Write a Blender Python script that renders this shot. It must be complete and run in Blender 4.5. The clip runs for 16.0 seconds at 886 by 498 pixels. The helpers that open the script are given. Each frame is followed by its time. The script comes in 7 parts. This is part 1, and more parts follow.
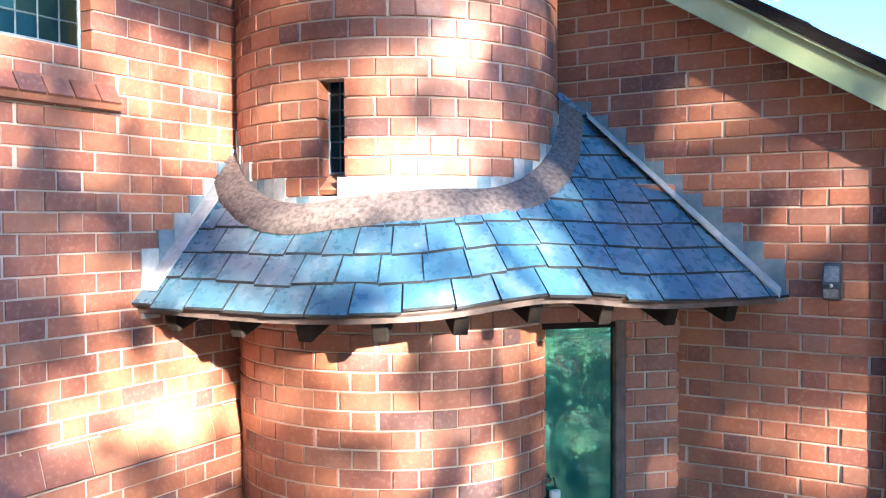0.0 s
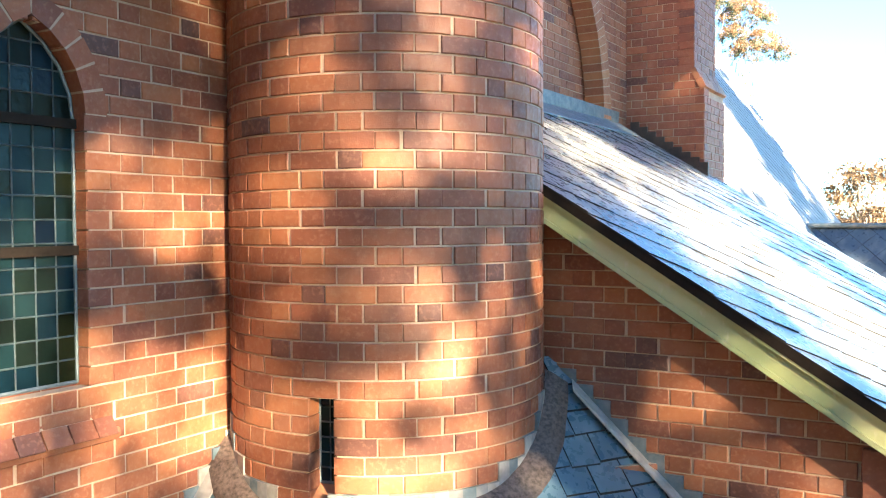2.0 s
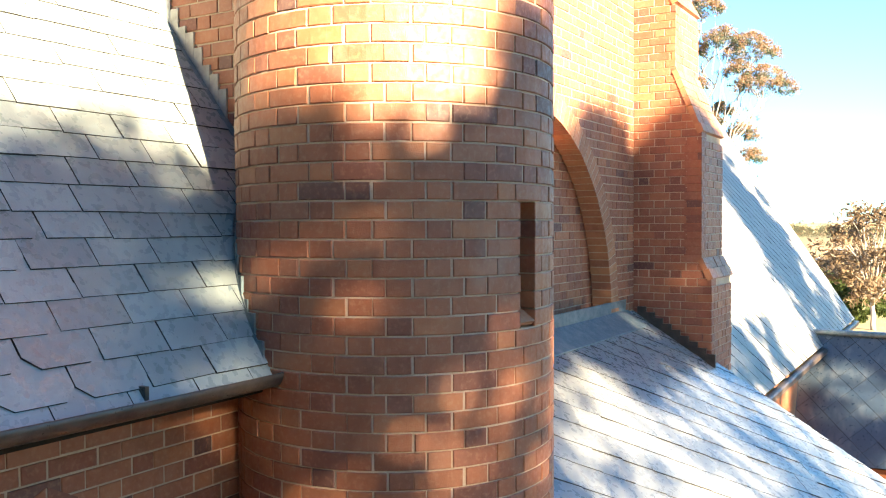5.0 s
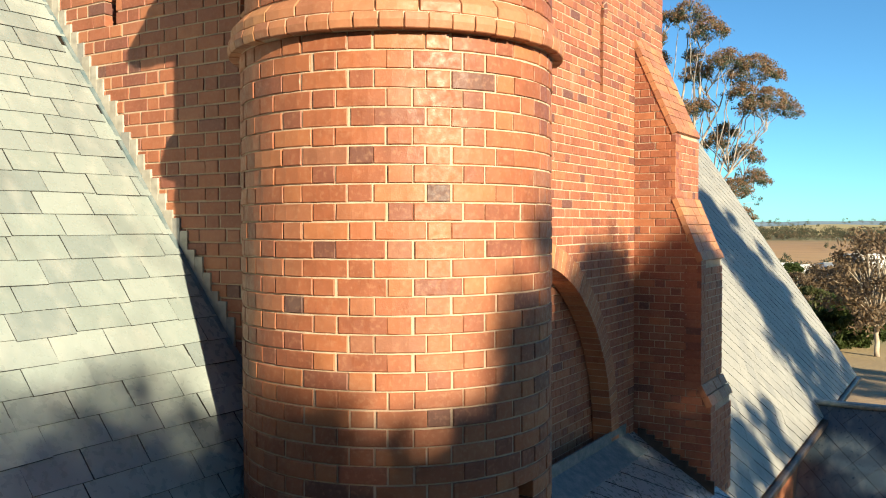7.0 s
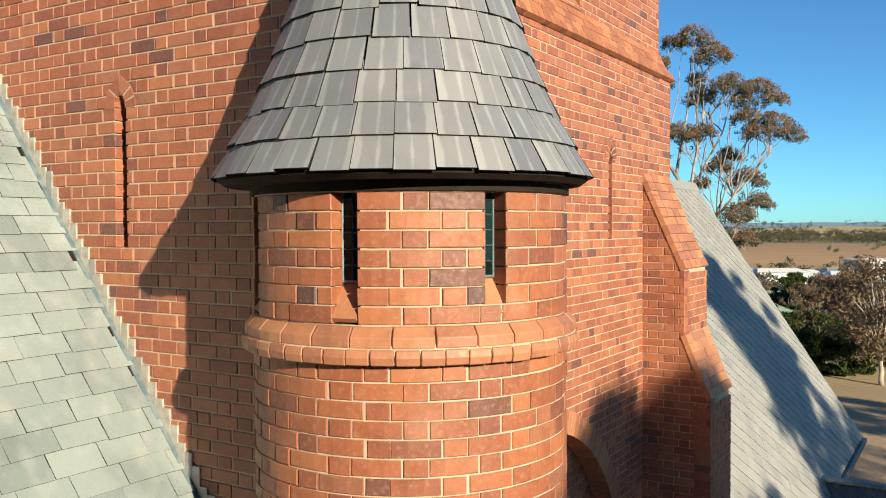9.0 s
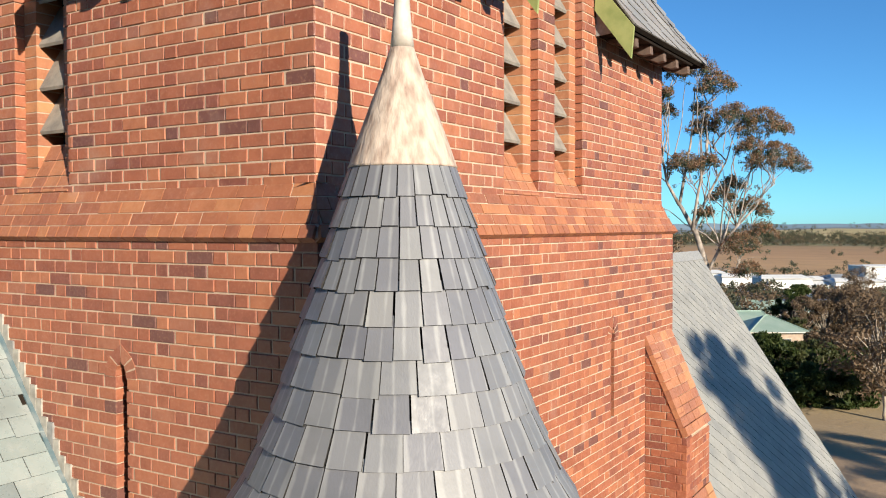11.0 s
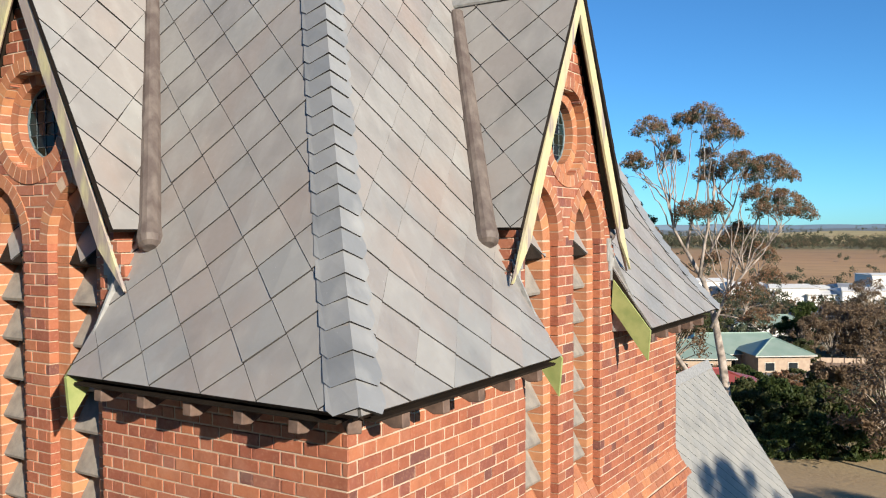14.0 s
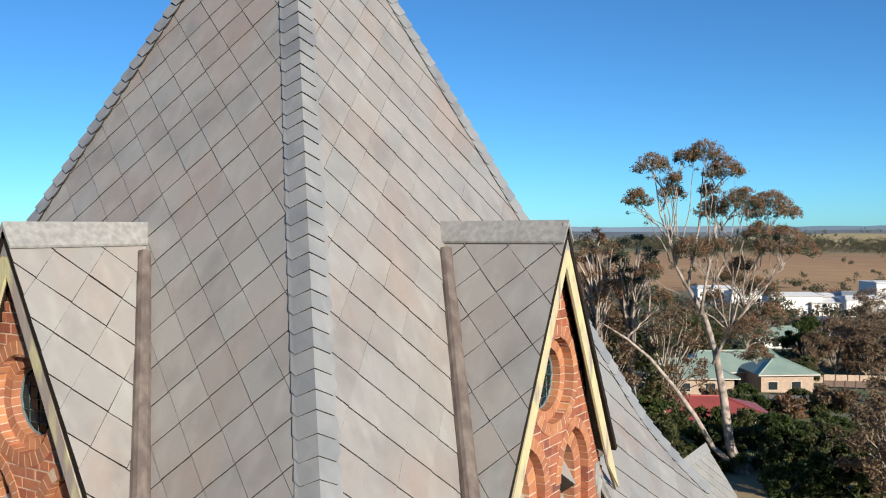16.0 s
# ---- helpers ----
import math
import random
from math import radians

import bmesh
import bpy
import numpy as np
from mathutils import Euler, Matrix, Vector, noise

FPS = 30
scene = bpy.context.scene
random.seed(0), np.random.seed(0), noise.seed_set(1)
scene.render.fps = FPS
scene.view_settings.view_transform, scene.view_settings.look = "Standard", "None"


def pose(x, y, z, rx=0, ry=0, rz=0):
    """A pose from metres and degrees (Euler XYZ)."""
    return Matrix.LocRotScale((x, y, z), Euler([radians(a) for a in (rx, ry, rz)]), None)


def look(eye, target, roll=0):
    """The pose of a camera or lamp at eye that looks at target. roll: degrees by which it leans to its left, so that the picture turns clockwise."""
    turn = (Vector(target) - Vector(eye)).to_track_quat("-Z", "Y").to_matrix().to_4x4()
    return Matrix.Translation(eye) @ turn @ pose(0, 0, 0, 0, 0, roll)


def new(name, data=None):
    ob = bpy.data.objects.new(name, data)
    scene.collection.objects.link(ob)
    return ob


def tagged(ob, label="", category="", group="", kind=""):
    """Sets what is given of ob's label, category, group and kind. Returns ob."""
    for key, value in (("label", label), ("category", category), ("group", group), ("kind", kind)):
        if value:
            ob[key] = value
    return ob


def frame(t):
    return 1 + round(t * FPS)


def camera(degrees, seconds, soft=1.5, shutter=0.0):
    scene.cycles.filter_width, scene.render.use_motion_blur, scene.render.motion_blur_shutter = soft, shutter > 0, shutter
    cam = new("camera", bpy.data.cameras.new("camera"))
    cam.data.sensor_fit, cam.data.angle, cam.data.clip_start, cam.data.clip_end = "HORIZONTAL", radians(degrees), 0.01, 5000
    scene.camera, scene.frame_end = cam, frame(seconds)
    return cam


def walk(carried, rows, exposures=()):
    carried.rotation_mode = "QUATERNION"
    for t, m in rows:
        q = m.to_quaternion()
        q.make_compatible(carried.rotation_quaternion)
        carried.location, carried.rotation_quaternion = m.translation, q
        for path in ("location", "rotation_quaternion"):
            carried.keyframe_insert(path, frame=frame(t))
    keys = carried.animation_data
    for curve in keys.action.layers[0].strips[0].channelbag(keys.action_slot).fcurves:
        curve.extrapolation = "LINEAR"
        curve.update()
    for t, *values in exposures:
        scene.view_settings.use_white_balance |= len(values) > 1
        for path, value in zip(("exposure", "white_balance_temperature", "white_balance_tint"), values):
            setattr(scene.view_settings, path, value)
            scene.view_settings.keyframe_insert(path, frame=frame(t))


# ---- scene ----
cam = camera(54.52, 16.0, soft=1.1)
ROWS = [
    (0.0, 3.325, -3.942, 2.441, 88.29, 0.34, 31.09),
    (0.5, 3.336, -3.980, 2.795, 88.29, 0.32, 31.14),
    (1.0, 3.347, -3.987, 3.164, 88.24, 0.34, 31.17),
    (1.5, 3.389, -3.966, 3.554, 88.33, 0.32, 31.20),
    (2.0, 3.437, -3.971, 3.951, 88.26, 0.32, 31.22),
    (2.5, 3.450, -3.960, 4.350, 88.29, 0.32, 31.26),
    (3.0, 3.437, -3.969, 4.713, 88.31, 0.34, 31.27),
    (3.5, 3.416, -3.977, 5.055, 88.32, 0.29, 31.31),
    (4.0, 3.391, -3.959, 5.391, 88.36, 0.26, 31.41),
    (4.5, 3.380, -3.937, 5.736, 88.39, 0.24, 31.43),
    (7.0, 3.462, -4.029, 7.549, 88.42, 0.15, 31.76),
    (7.5, 3.469, -4.013, 7.923, 88.45, 0.12, 31.80),
    (8.0, 3.450, -4.028, 8.306, 88.46, 0.17, 31.81),
    (8.5, 3.414, -4.034, 8.699, 88.50, 0.21, 31.85),
    (9.0, 3.380, -4.017, 9.127, 88.52, 0.25, 31.91),
    (9.5, 3.357, -3.987, 9.600, 88.53, 0.30, 31.97),
    (12.0, 3.378, -3.953, 12.100, 88.57, 0.14, 32.24),
    (12.5, 3.343, -3.988, 12.663, 88.58, 0.23, 32.32),
    (13.0, 3.326, -4.016, 13.197, 88.59, 0.22, 32.39),
    (13.5, 3.297, -4.074, 13.690, 88.58, 0.31, 32.42),
    (14.0, 3.301, -4.118, 14.182, 88.60, 0.27, 32.48),
    (14.5, 3.297, -4.117, 14.711, 88.61, 0.28, 32.56),
    (15.0, 3.314, -4.121, 15.262, 88.61, 0.28, 32.57),
    (15.5, 3.354, -4.109, 15.866, 88.63, 0.29, 32.68),
    (16.0, 3.460, -4.066, 16.566, 88.68, 0.29, 32.73),
]
walk(cam, [(t, pose(x, y, z, rx, ry, rz)) for t, x, y, z, rx, ry, rz in ROWS],
     exposures=[(0, 4.2, 5750, 10), (1.0, 4.18, 6700, 10), (2.0, 3.86, 8300, 10), (3.0, 3.66, 9300, 10), (4.7, 3.45, 8800, 10), (6.8, 1.5, 7950, 3), (9.5, 1.03, 7150, 6), (12.0, 1.0, 6600, 10), (14.5, 0.92, 6550, 10), (16.0, 0.78, 6500, 10)])

# ---- light ----
SUN = Vector((0.845, -0.432, 0.315)).normalized()
world = bpy.data.worlds.new("sky")
scene.world = world
world.use_nodes = True
wn = world.node_tree
sky = wn.nodes.new("ShaderNodeTexSky")
sky.sky_type = "NISHITA"
sky.sun_disc = False
sky.sun_elevation = math.asin(SUN.z)
sky.sun_rotation = math.atan2(SUN.x, SUN.y)
sky.altitude = 200
sky.air_density, sky.dust_density, sky.ozone_density = 0.7, 0.18, 1.0
wn.nodes["Background"].inputs["Strength"].default_value = 0.05
tint = wn.nodes.new("ShaderNodeMix")
tint.data_type, tint.blend_type = "RGBA", "MULTIPLY"
tint.inputs[0].default_value, tint.inputs[7].default_value = 1.0, (0.49, 1.13, 1.68, 1)
wn.links.new(sky.outputs[0], tint.inputs[6])
wn.links.new(tint.outputs[2], wn.nodes["Background"].inputs["Color"])
sun_data = bpy.data.lights.new("sun", "SUN")
sun_data.energy, sun_data.angle, sun_data.color = 5.0, radians(0.55), (1.0, 0.90, 0.75)
sun = new("sun", sun_data)
sun.matrix_world = look(SUN * 60, (0, 0, 0))


# ---- materials ----
class Mat:
    """A small helper round one node material."""

    def __init__(self, name, rough=0.7, metal=0.0, spec=0.5):
        self.m = bpy.data.materials.new(name)
        self.m.use_nodes = True
        self.t = self.m.node_tree
        self.b = self.t.nodes["Principled BSDF"]
        self.b.inputs["Roughness"].default_value = rough
        self.b.inputs["Metallic"].default_value = metal
        self.b.inputs["Specular IOR Level"].default_value = spec
        self.co = self.t.nodes.new("ShaderNodeTexCoord").outputs["Object"]

    def n(self, kind, **inputs):
        node = self.t.nodes.new(kind)
        for k, v in inputs.items():
            node.inputs[k.replace("_", " ")].default_value = v
        return node

    def link(self, a, b):
        self.t.links.new(a, b)

    def noise(self, scale, detail=4.0, stretch=None, world_space=False):
        node = self.n("ShaderNodeTexNoise", Scale=scale, Detail=detail)
        src = self.co
        if world_space:
            src = self.n("ShaderNodeNewGeometry").outputs["Position"]
        if stretch:
            mp = self.n("ShaderNodeMapping")
            mp.inputs["Scale"].default_value = stretch
            self.link(src, mp.inputs["Vector"])
            src = mp.outputs[0]
        self.link(src, node.inputs["Vector"])
        return node.outputs["Fac"]

    def ramp(self, fac, stops, constant=False):
        node = self.n("ShaderNodeValToRGB")
        cr = node.color_ramp
        cr.interpolation = "CONSTANT" if constant else "LINEAR"
        while len(cr.elements) < len(stops):
            cr.elements.new(0.5)
        for e, (p, c) in zip(cr.elements, stops):
            e.position, e.color = p, (*c, 1)
        self.link(fac, node.inputs["Fac"])
        return node.outputs["Color"]

    def mix(self, a, b, fac, mode="MIX"):
        node = self.n("ShaderNodeMix")
        node.data_type, node.blend_type = "RGBA", mode
        for sock, v in ((node.inputs[0], fac), (node.inputs[6], a), (node.inputs[7], b)):
            if isinstance(v, (int, float)):
                sock.default_value = v
            elif isinstance(v, tuple):
                sock.default_value = (*v, 1)
            else:
                self.link(v, sock)
        return node.outputs[2]

    def span(self, fac, lo, hi, a=0.0, b=1.0):
        node = self.n("ShaderNodeMapRange")
        for i, v in zip((1, 2, 3, 4), (lo, hi, a, b)):
            node.inputs[i].default_value = v
        self.link(fac, node.inputs[0])
        return node.outputs[0]

    def random(self, source):
        if source == "object":
            return self.n("ShaderNodeObjectInfo").outputs["Random"]
        return self.n("ShaderNodeNewGeometry").outputs["Random Per Island"]

    def colour(self, c):
        if isinstance(c, tuple):
            self.b.inputs["Base Color"].default_value = (*c, 1)
        else:
            self.link(c, self.b.inputs["Base Color"])
        return self

    def roughness(self, fac):
        self.link(fac, self.b.inputs["Roughness"])
        return self

    def bump(self, height, strength=0.3, distance=0.01):
        node = self.n("ShaderNodeBump", Strength=strength, Distance=distance)
        self.link(height, node.inputs["Height"])
        self.link(node.outputs[0], self.b.inputs["Normal"])
        return self


BRICKS = [(0.0, (0.28, 0.0891, 0.0422)), (0.16, (0.24, 0.0727, 0.0359)), (0.30, (0.312, 0.107, 0.0486)), (0.42, (0.216, 0.065, 0.0352)),
          (0.54, (0.264, 0.0825, 0.0409)), (0.73, (0.178, 0.055, 0.034)), (0.81, (0.272, 0.0957, 0.0499)), (0.925, (0.125, 0.0465, 0.034)),
          (0.955, (0.232, 0.0853, 0.0499)), (0.985, (0.085, 0.037, 0.032))]


def brick_mat(name, source, lift=1.0, part_of=1.0, pale=1.0, cool=1.0):
    m = Mat(name, 0.72)
    c = m.ramp(m.span(m.random(source), 0, 1, 0, part_of), [(p, (r * lift, g * lift * pale, b * lift * pale * cool)) for p, (r, g, b) in BRICKS], True)
    c = m.mix(c, (0.55, 0.5, 0.47), m.span(m.noise(9, 6, world_space=True), 0.42, 0.72, 0.0, 0.45), "MULTIPLY")
    c = m.mix(c, (0.40, 0.215, 0.13), m.span(m.noise(45, 5, world_space=True), 0.52, 0.78, 0.0, 0.4))
    c = m.mix(c, (0.10, 0.06, 0.05), m.span(m.noise(1.1, 5, world_space=True), 0.55, 0.8, 0.0, 0.3))
    c = m.mix(c, (0.45, 0.36, 0.295), m.span(m.noise(2.3, 8, world_space=True), 0.62, 0.8, 0.0, 0.22))
    m.colour(c).roughness(m.span(m.noise(30, 3, world_space=True), 0.3, 0.7, 0.42, 0.74))
    return m.bump(m.noise(140, 6, world_space=True), 0.32, 0.004).m


brick_piece = brick_mat("brick_fired", "object", 1.04, 1.0, 1.06)
brick_stuff = brick_mat("brick_fired_joined", "island", 1.04, 1.0, 1.06)
brick_orange_piece = brick_mat("brick_orange", "object", 1.12, 0.96, 1.08, 1.12)
brick_orange = brick_mat("brick_orange_joined", "island", 1.12, 0.96, 1.08, 1.12)
brick_mould = brick_mat("brick_moulded", "object", 1.36, 0.72, 1.34, 1.06)
brick_mould_joined = brick_mat("brick_moulded_joined", "island", 1.25, 0.62, 1.22)


def mortar_mat():
    m = Mat("mortar", 0.92)
    c = m.mix((0.45, 0.335, 0.25), (0.34, 0.245, 0.175), m.span(m.noise(5, 6, world_space=True), 0.4, 0.75))
    return m.colour(m.mix(c, (0.52, 0.42, 0.33), m.span(m.noise(70, 4, world_space=True), 0.5, 0.8, 0, 0.6))).bump(m.noise(220, 4, world_space=True), 0.5, 0.004).m


mortar = mortar_mat()


def slate_mat(name, source, stops, rough=(0.32, 0.6), stain=0.5, pale=(0.4, 0.4, 0.38), rust=0.0):
    m = Mat(name, 0.45, 0.0, 0.85)
    c = m.ramp(m.random(source), stops)
    c = m.mix(c, pale, m.span(m.noise(7, 5, (1, 1, 0.12), True), 0.5, 0.75, 0.0, stain))
    c = m.mix(c, (0.05, 0.055, 0.06), m.span(m.noise(2.0, 6, None, True), 0.5, 0.8, 0.0, 0.35))
    c = m.mix(c, (0.6, 0.59, 0.56), m.span(m.noise(60, 3, (1, 1, 0.25), True), 0.71, 0.8, 0.0, 0.3))
    c = m.mix(c, (0.27, 0.165, 0.115), m.span(m.noise(1.4, 7, (1, 1, 0.35), True), 0.5, 0.72, 0.0, rust))
    m.colour(c).roughness(m.span(m.noise(20, 4, None, True), 0.3, 0.7, *rough))
    return m.bump(m.noise(90, 4, (1, 1, 0.3), True), 0.2, 0.004).m


S_BLUE = [(0.0, (0.155, 0.172, 0.182)), (0.35, (0.178, 0.194, 0.20)), (0.7, (0.205, 0.218, 0.218)), (1.0, (0.168, 0.186, 0.196))]
S_GREEN = [(0.0, (0.198, 0.238, 0.234)), (0.35, (0.243, 0.288, 0.285)), (0.7, (0.173, 0.209, 0.214)), (1.0, (0.269, 0.31, 0.304))]
S_GREY = [(0.0, (0.138, 0.144, 0.16)), (0.4, (0.174, 0.18, 0.193)), (0.7, (0.118, 0.123, 0.146)), (1.0, (0.20, 0.203, 0.208))]
S_NAVE = [(0.0, (0.225, 0.222, 0.205)), (0.5, (0.25, 0.245, 0.225)), (1.0, (0.205, 0.205, 0.195))]
S_SPIRE = [(0.0, (0.218, 0.205, 0.195)), (0.25, (0.235, 0.23, 0.222)), (0.45, (0.208, 0.193, 0.184)), (0.65, (0.217, 0.219, 0.216)), (0.85, (0.232, 0.214, 0.202)), (1.0, (0.243, 0.24, 0.23))]
slate_blue = slate_mat("slate_blue_grey", "object", S_BLUE, (0.2, 0.42), 0.22)
slate_blue_joined = slate_mat("slate_blue_grey_joined", "island", S_BLUE, (0.2, 0.42), 0.22)
S_PORCH = [(0.0, (0.042, 0.112, 0.15)), (0.35, (0.058, 0.132, 0.168)), (0.7, (0.08, 0.152, 0.182)), (1.0, (0.05, 0.122, 0.162))]
slate_porch = slate_mat("slate_porch_blue", "object", S_PORCH, (0.2, 0.4), 0.3)
S_NAVY = [(0.0, (0.028, 0.052, 0.085)), (0.5, (0.04, 0.068, 0.10)), (1.0, (0.024, 0.045, 0.072))]
slate_navy = slate_mat("slate_navy", "object", S_NAVY, (0.25, 0.45), 0.15)
slate_navy_joined = slate_mat("slate_navy_joined", "island", S_NAVY, (0.25, 0.45), 0.15)
slate_green = slate_mat("slate_green_grey", "object", S_GREEN, (0.2, 0.42), 0.35)
slate_green_joined = slate_mat("slate_green_grey_joined", "island", S_GREEN, (0.2, 0.42), 0.35)
slate_nave = slate_mat("slate_nave_grey", "object", S_NAVE, (0.5, 0.7), 0.2)
slate_nave_joined = slate_mat("slate_nave_grey_joined", "island", S_NAVE, (0.5, 0.7), 0.2)
slate_spire = slate_mat("slate_warm_grey", "object", S_SPIRE, (0.42, 0.65), 0.2, rust=0.32)
slate_hip = slate_mat("slate_hip_grey", "object", [(0.0, (0.19, 0.197, 0.205)), (0.5, (0.23, 0.235, 0.238)), (1.0, (0.17, 0.18, 0.19))], (0.38, 0.6), 0.25)
slate_spire_joined = slate_mat("slate_warm_grey_joined", "island", S_SPIRE, (0.42, 0.65), 0.25)


def cone_slate_mat():
    """Charcoal slates, each with pale run marks down its middle and along its edges."""
    m = Mat("slate_charcoal_streaked", 0.5, 0.0, 0.5)
    c = m.ramp(m.random("object"), S_GREY)
    sep = m.n("ShaderNodeSeparateXYZ")
    m.link(m.co, sep.inputs[0])
    off = m.span(m.random("object"), 0, 1, -0.03, 0.03)
    d = m.n("ShaderNodeMath")
    d.operation = "SUBTRACT"
    m.link(sep.outputs["Y"], d.inputs[0])
    m.link(off, d.inputs[1])
    ab = m.n("ShaderNodeMath")
    ab.operation = "ABSOLUTE"
    m.link(d.outputs[0], ab.inputs[0])
    wide = m.n("ShaderNodeMath")
    wide.operation = "MULTIPLY_ADD"
    m.link(m.noise(9, 4, (1, 1, 0.4), True), wide.inputs[0])
    wide.inputs[1].default_value = 0.045
    m.link(ab.outputs[0], wide.inputs[2])
    mid = m.span(wide.outputs[0], 0.020, 0.034, 0.34, 0.0)
    edge = m.span(wide.outputs[0], 0.095, 0.108, 0.0, 0.3)
    c = m.mix(c, (0.40, 0.41, 0.41), mid)
    c = m.mix(c, (0.38, 0.385, 0.38), edge)
    c = m.mix(c, (0.08, 0.085, 0.09), m.span(m.noise(3.0, 6, None, True), 0.5, 0.8, 0.0, 0.4))
    m.colour(c).roughness(m.span(m.noise(20, 4, None, True), 0.3, 0.7, 0.38, 0.6))
    return m.bump(m.noise(90, 4, (1, 1, 0.3), True), 0.25, 0.004).m


slate_streaked = cone_slate_mat()


def plain(name, a, b, scale=6, rough=0.6, metal=0.0, fine=60, bump=0.25, stretch=None):
    m = Mat(name, rough, metal)
    c = m.mix(a, b, m.span(m.noise(scale, 6, stretch, True), 0.38, 0.68))
    m.colour(c).roughness(m.span(m.noise(fine, 3, stretch, True), 0.3, 0.7, max(0.05, rough - 0.13), min(1, rough + 0.13)))
    return m.bump(m.noise(fine, 4, stretch, True), bump, 0.004).m


lead_blue = plain("lead_flashing", (0.095, 0.15, 0.175), (0.19, 0.225, 0.235), 12, 0.5, 0.25)
lead_grey = plain("weathered_lead", (0.225, 0.225, 0.22), (0.32, 0.32, 0.31), 16, 0.55, 0.15)
lead_rust = plain("rusted_flashing", (0.15, 0.108, 0.088), (0.05, 0.036, 0.03), 45, 0.75, 0.1, 140, 0.8)
zinc = plain("galvanised_sheet", (0.42, 0.40, 0.36), (0.28, 0.265, 0.235), 14, 0.55, 0.15)
# slate edges: dirt and the shadow lines of the joints, both in the colour
slate_edge = plain("dark_slate_edge", (0.032, 0.031, 0.03), (0.02, 0.019, 0.018), 20, 0.95)
cut_edge = plain("lit_cut_slate_edge", (0.21, 0.205, 0.195), (0.10, 0.098, 0.092), 20, 0.8)
spire_edge = plain("shaded_spire_slate_edge", (0.05, 0.047, 0.045), (0.03, 0.028, 0.027), 20, 0.9)
timber_dark = plain("dark_eaves_timber", (0.022, 0.016, 0.012), (0.013, 0.010, 0.008), 8, 0.8)
timber_dark.node_tree.nodes["Principled BSDF"].inputs["Specular IOR Level"].default_value = 0.1
slate_edge.node_tree.nodes["Principled BSDF"].inputs["Specular IOR Level"].default_value = 0.15
timber_brown = plain("weathered_timber", (0.13, 0.085, 0.065), (0.07, 0.045, 0.035), 14, 0.8)
paint_green = plain("green_painted_board", (0.27, 0.30, 0.115), (0.19, 0.235, 0.08), 7, 0.6)
paint_white = plain("weathered_white_paint", (0.50, 0.47, 0.42), (0.34, 0.30, 0.26), 9, 0.6)
gutter_brown = plain("brown_gutter_metal", (0.082, 0.0615, 0.0492), (0.041, 0.0328, 0.0287), 9, 0.4, 0.2)
grey_board = plain("grey_louvre_board", (0.246, 0.221, 0.189), (0.164, 0.148, 0.131), 9, 0.7)


def flaking_paint(name, lo, hi):
    """Yellow-cream paint worn through to grey-brown wood."""
    m = Mat(name, 0.65)
    c = m.mix((0.46, 0.43, 0.235), (0.40, 0.35, 0.24), m.span(m.noise(3, 4, None, True), 0.4, 0.6))
    worn = m.span(m.noise(7, 8, (1, 1, 0.25), True), lo, hi)
    c = m.mix(c, (0.27, 0.225, 0.205), worn)
    c = m.mix(c, (0.16, 0.125, 0.115), m.span(m.noise(40, 5, (1, 1, 0.15), True), 0.55, 0.7, 0, 0.4))
    return m.colour(c).bump(m.noise(30, 5, (1, 1, 0.35), True), 0.5, 0.006).m


paint_flaking = flaking_paint("flaking_cream_paint", 0.55, 0.64)
paint_peeled = flaking_paint("peeled_cream_paint", 0.40, 0.52)

# ---- building helpers ----
def mk(name, verts, faces, mat, parent=None, label="", kind="", category="", mats=None, idx=None):
    me = bpy.data.meshes.new(name)
    me.from_pydata([tuple(v) for v in verts], [], [tuple(f) for f in faces])
    for m in (mats or [mat]):
        me.materials.append(m)
    if idx is not None:
        me.polygons.foreach_set("material_index", idx)
    me.update()
    ob = new(name, me)
    if parent is not None:
        ob.parent = parent
    return tagged(ob, label, category, "", kind)


def part(name, bm, mat, parent=None, label="", smooth=False):
    """One mesh object from a bmesh."""
    me = bpy.data.meshes.new(name)
    bm.normal_update()
    bm.to_mesh(me)
    bm.free()
    me.materials.append(mat)
    if smooth:
        me.polygons.foreach_set("use_smooth", [True] * len(me.polygons))
    ob = new(name, me)
    if parent is not None:
        ob.parent = parent
    return tagged(ob, label)


def empty(name, label, category, group="", kind="", at=(0, 0, 0)):
    ob = new(name)
    ob.location = at
    ob.empty_display_size = 0.1
    return tagged(ob, label, category, group, kind)


def box(bm, lo, hi, m=None, bevel=0.0):
    """A box between two corners, with small chamfers, moved by m."""
    c = [(a + b) / 2 for a, b in zip(lo, hi)]
    s = [abs(b - a) for a, b in zip(lo, hi)]
    r = bmesh.ops.create_cube(bm, size=1, matrix=(m or Matrix()) @ Matrix.Translation(c) @ Matrix.Diagonal((*s, 1)))
    if bevel:
        es = list({e for v in r["verts"] for e in v.link_edges})
        bmesh.ops.bevel(bm, geom=es, offset=bevel, segments=1, affect="EDGES")
    return r["verts"]


def prism(bm, pts, axis_vec):
    """A solid from a closed outline of 3D points and an extrusion."""
    a = [bm.verts.new(p) for p in pts]
    b = [bm.verts.new(Vector(p) + Vector(axis_vec)) for p in pts]
    n = len(pts)
    fs = [bm.faces.new(a), bm.faces.new(b[::-1])]
    for i in range(n):
        fs.append(bm.faces.new((a[i], b[i], b[(i + 1) % n], a[(i + 1) % n])))
    bmesh.ops.recalc_face_normals(bm, faces=fs)


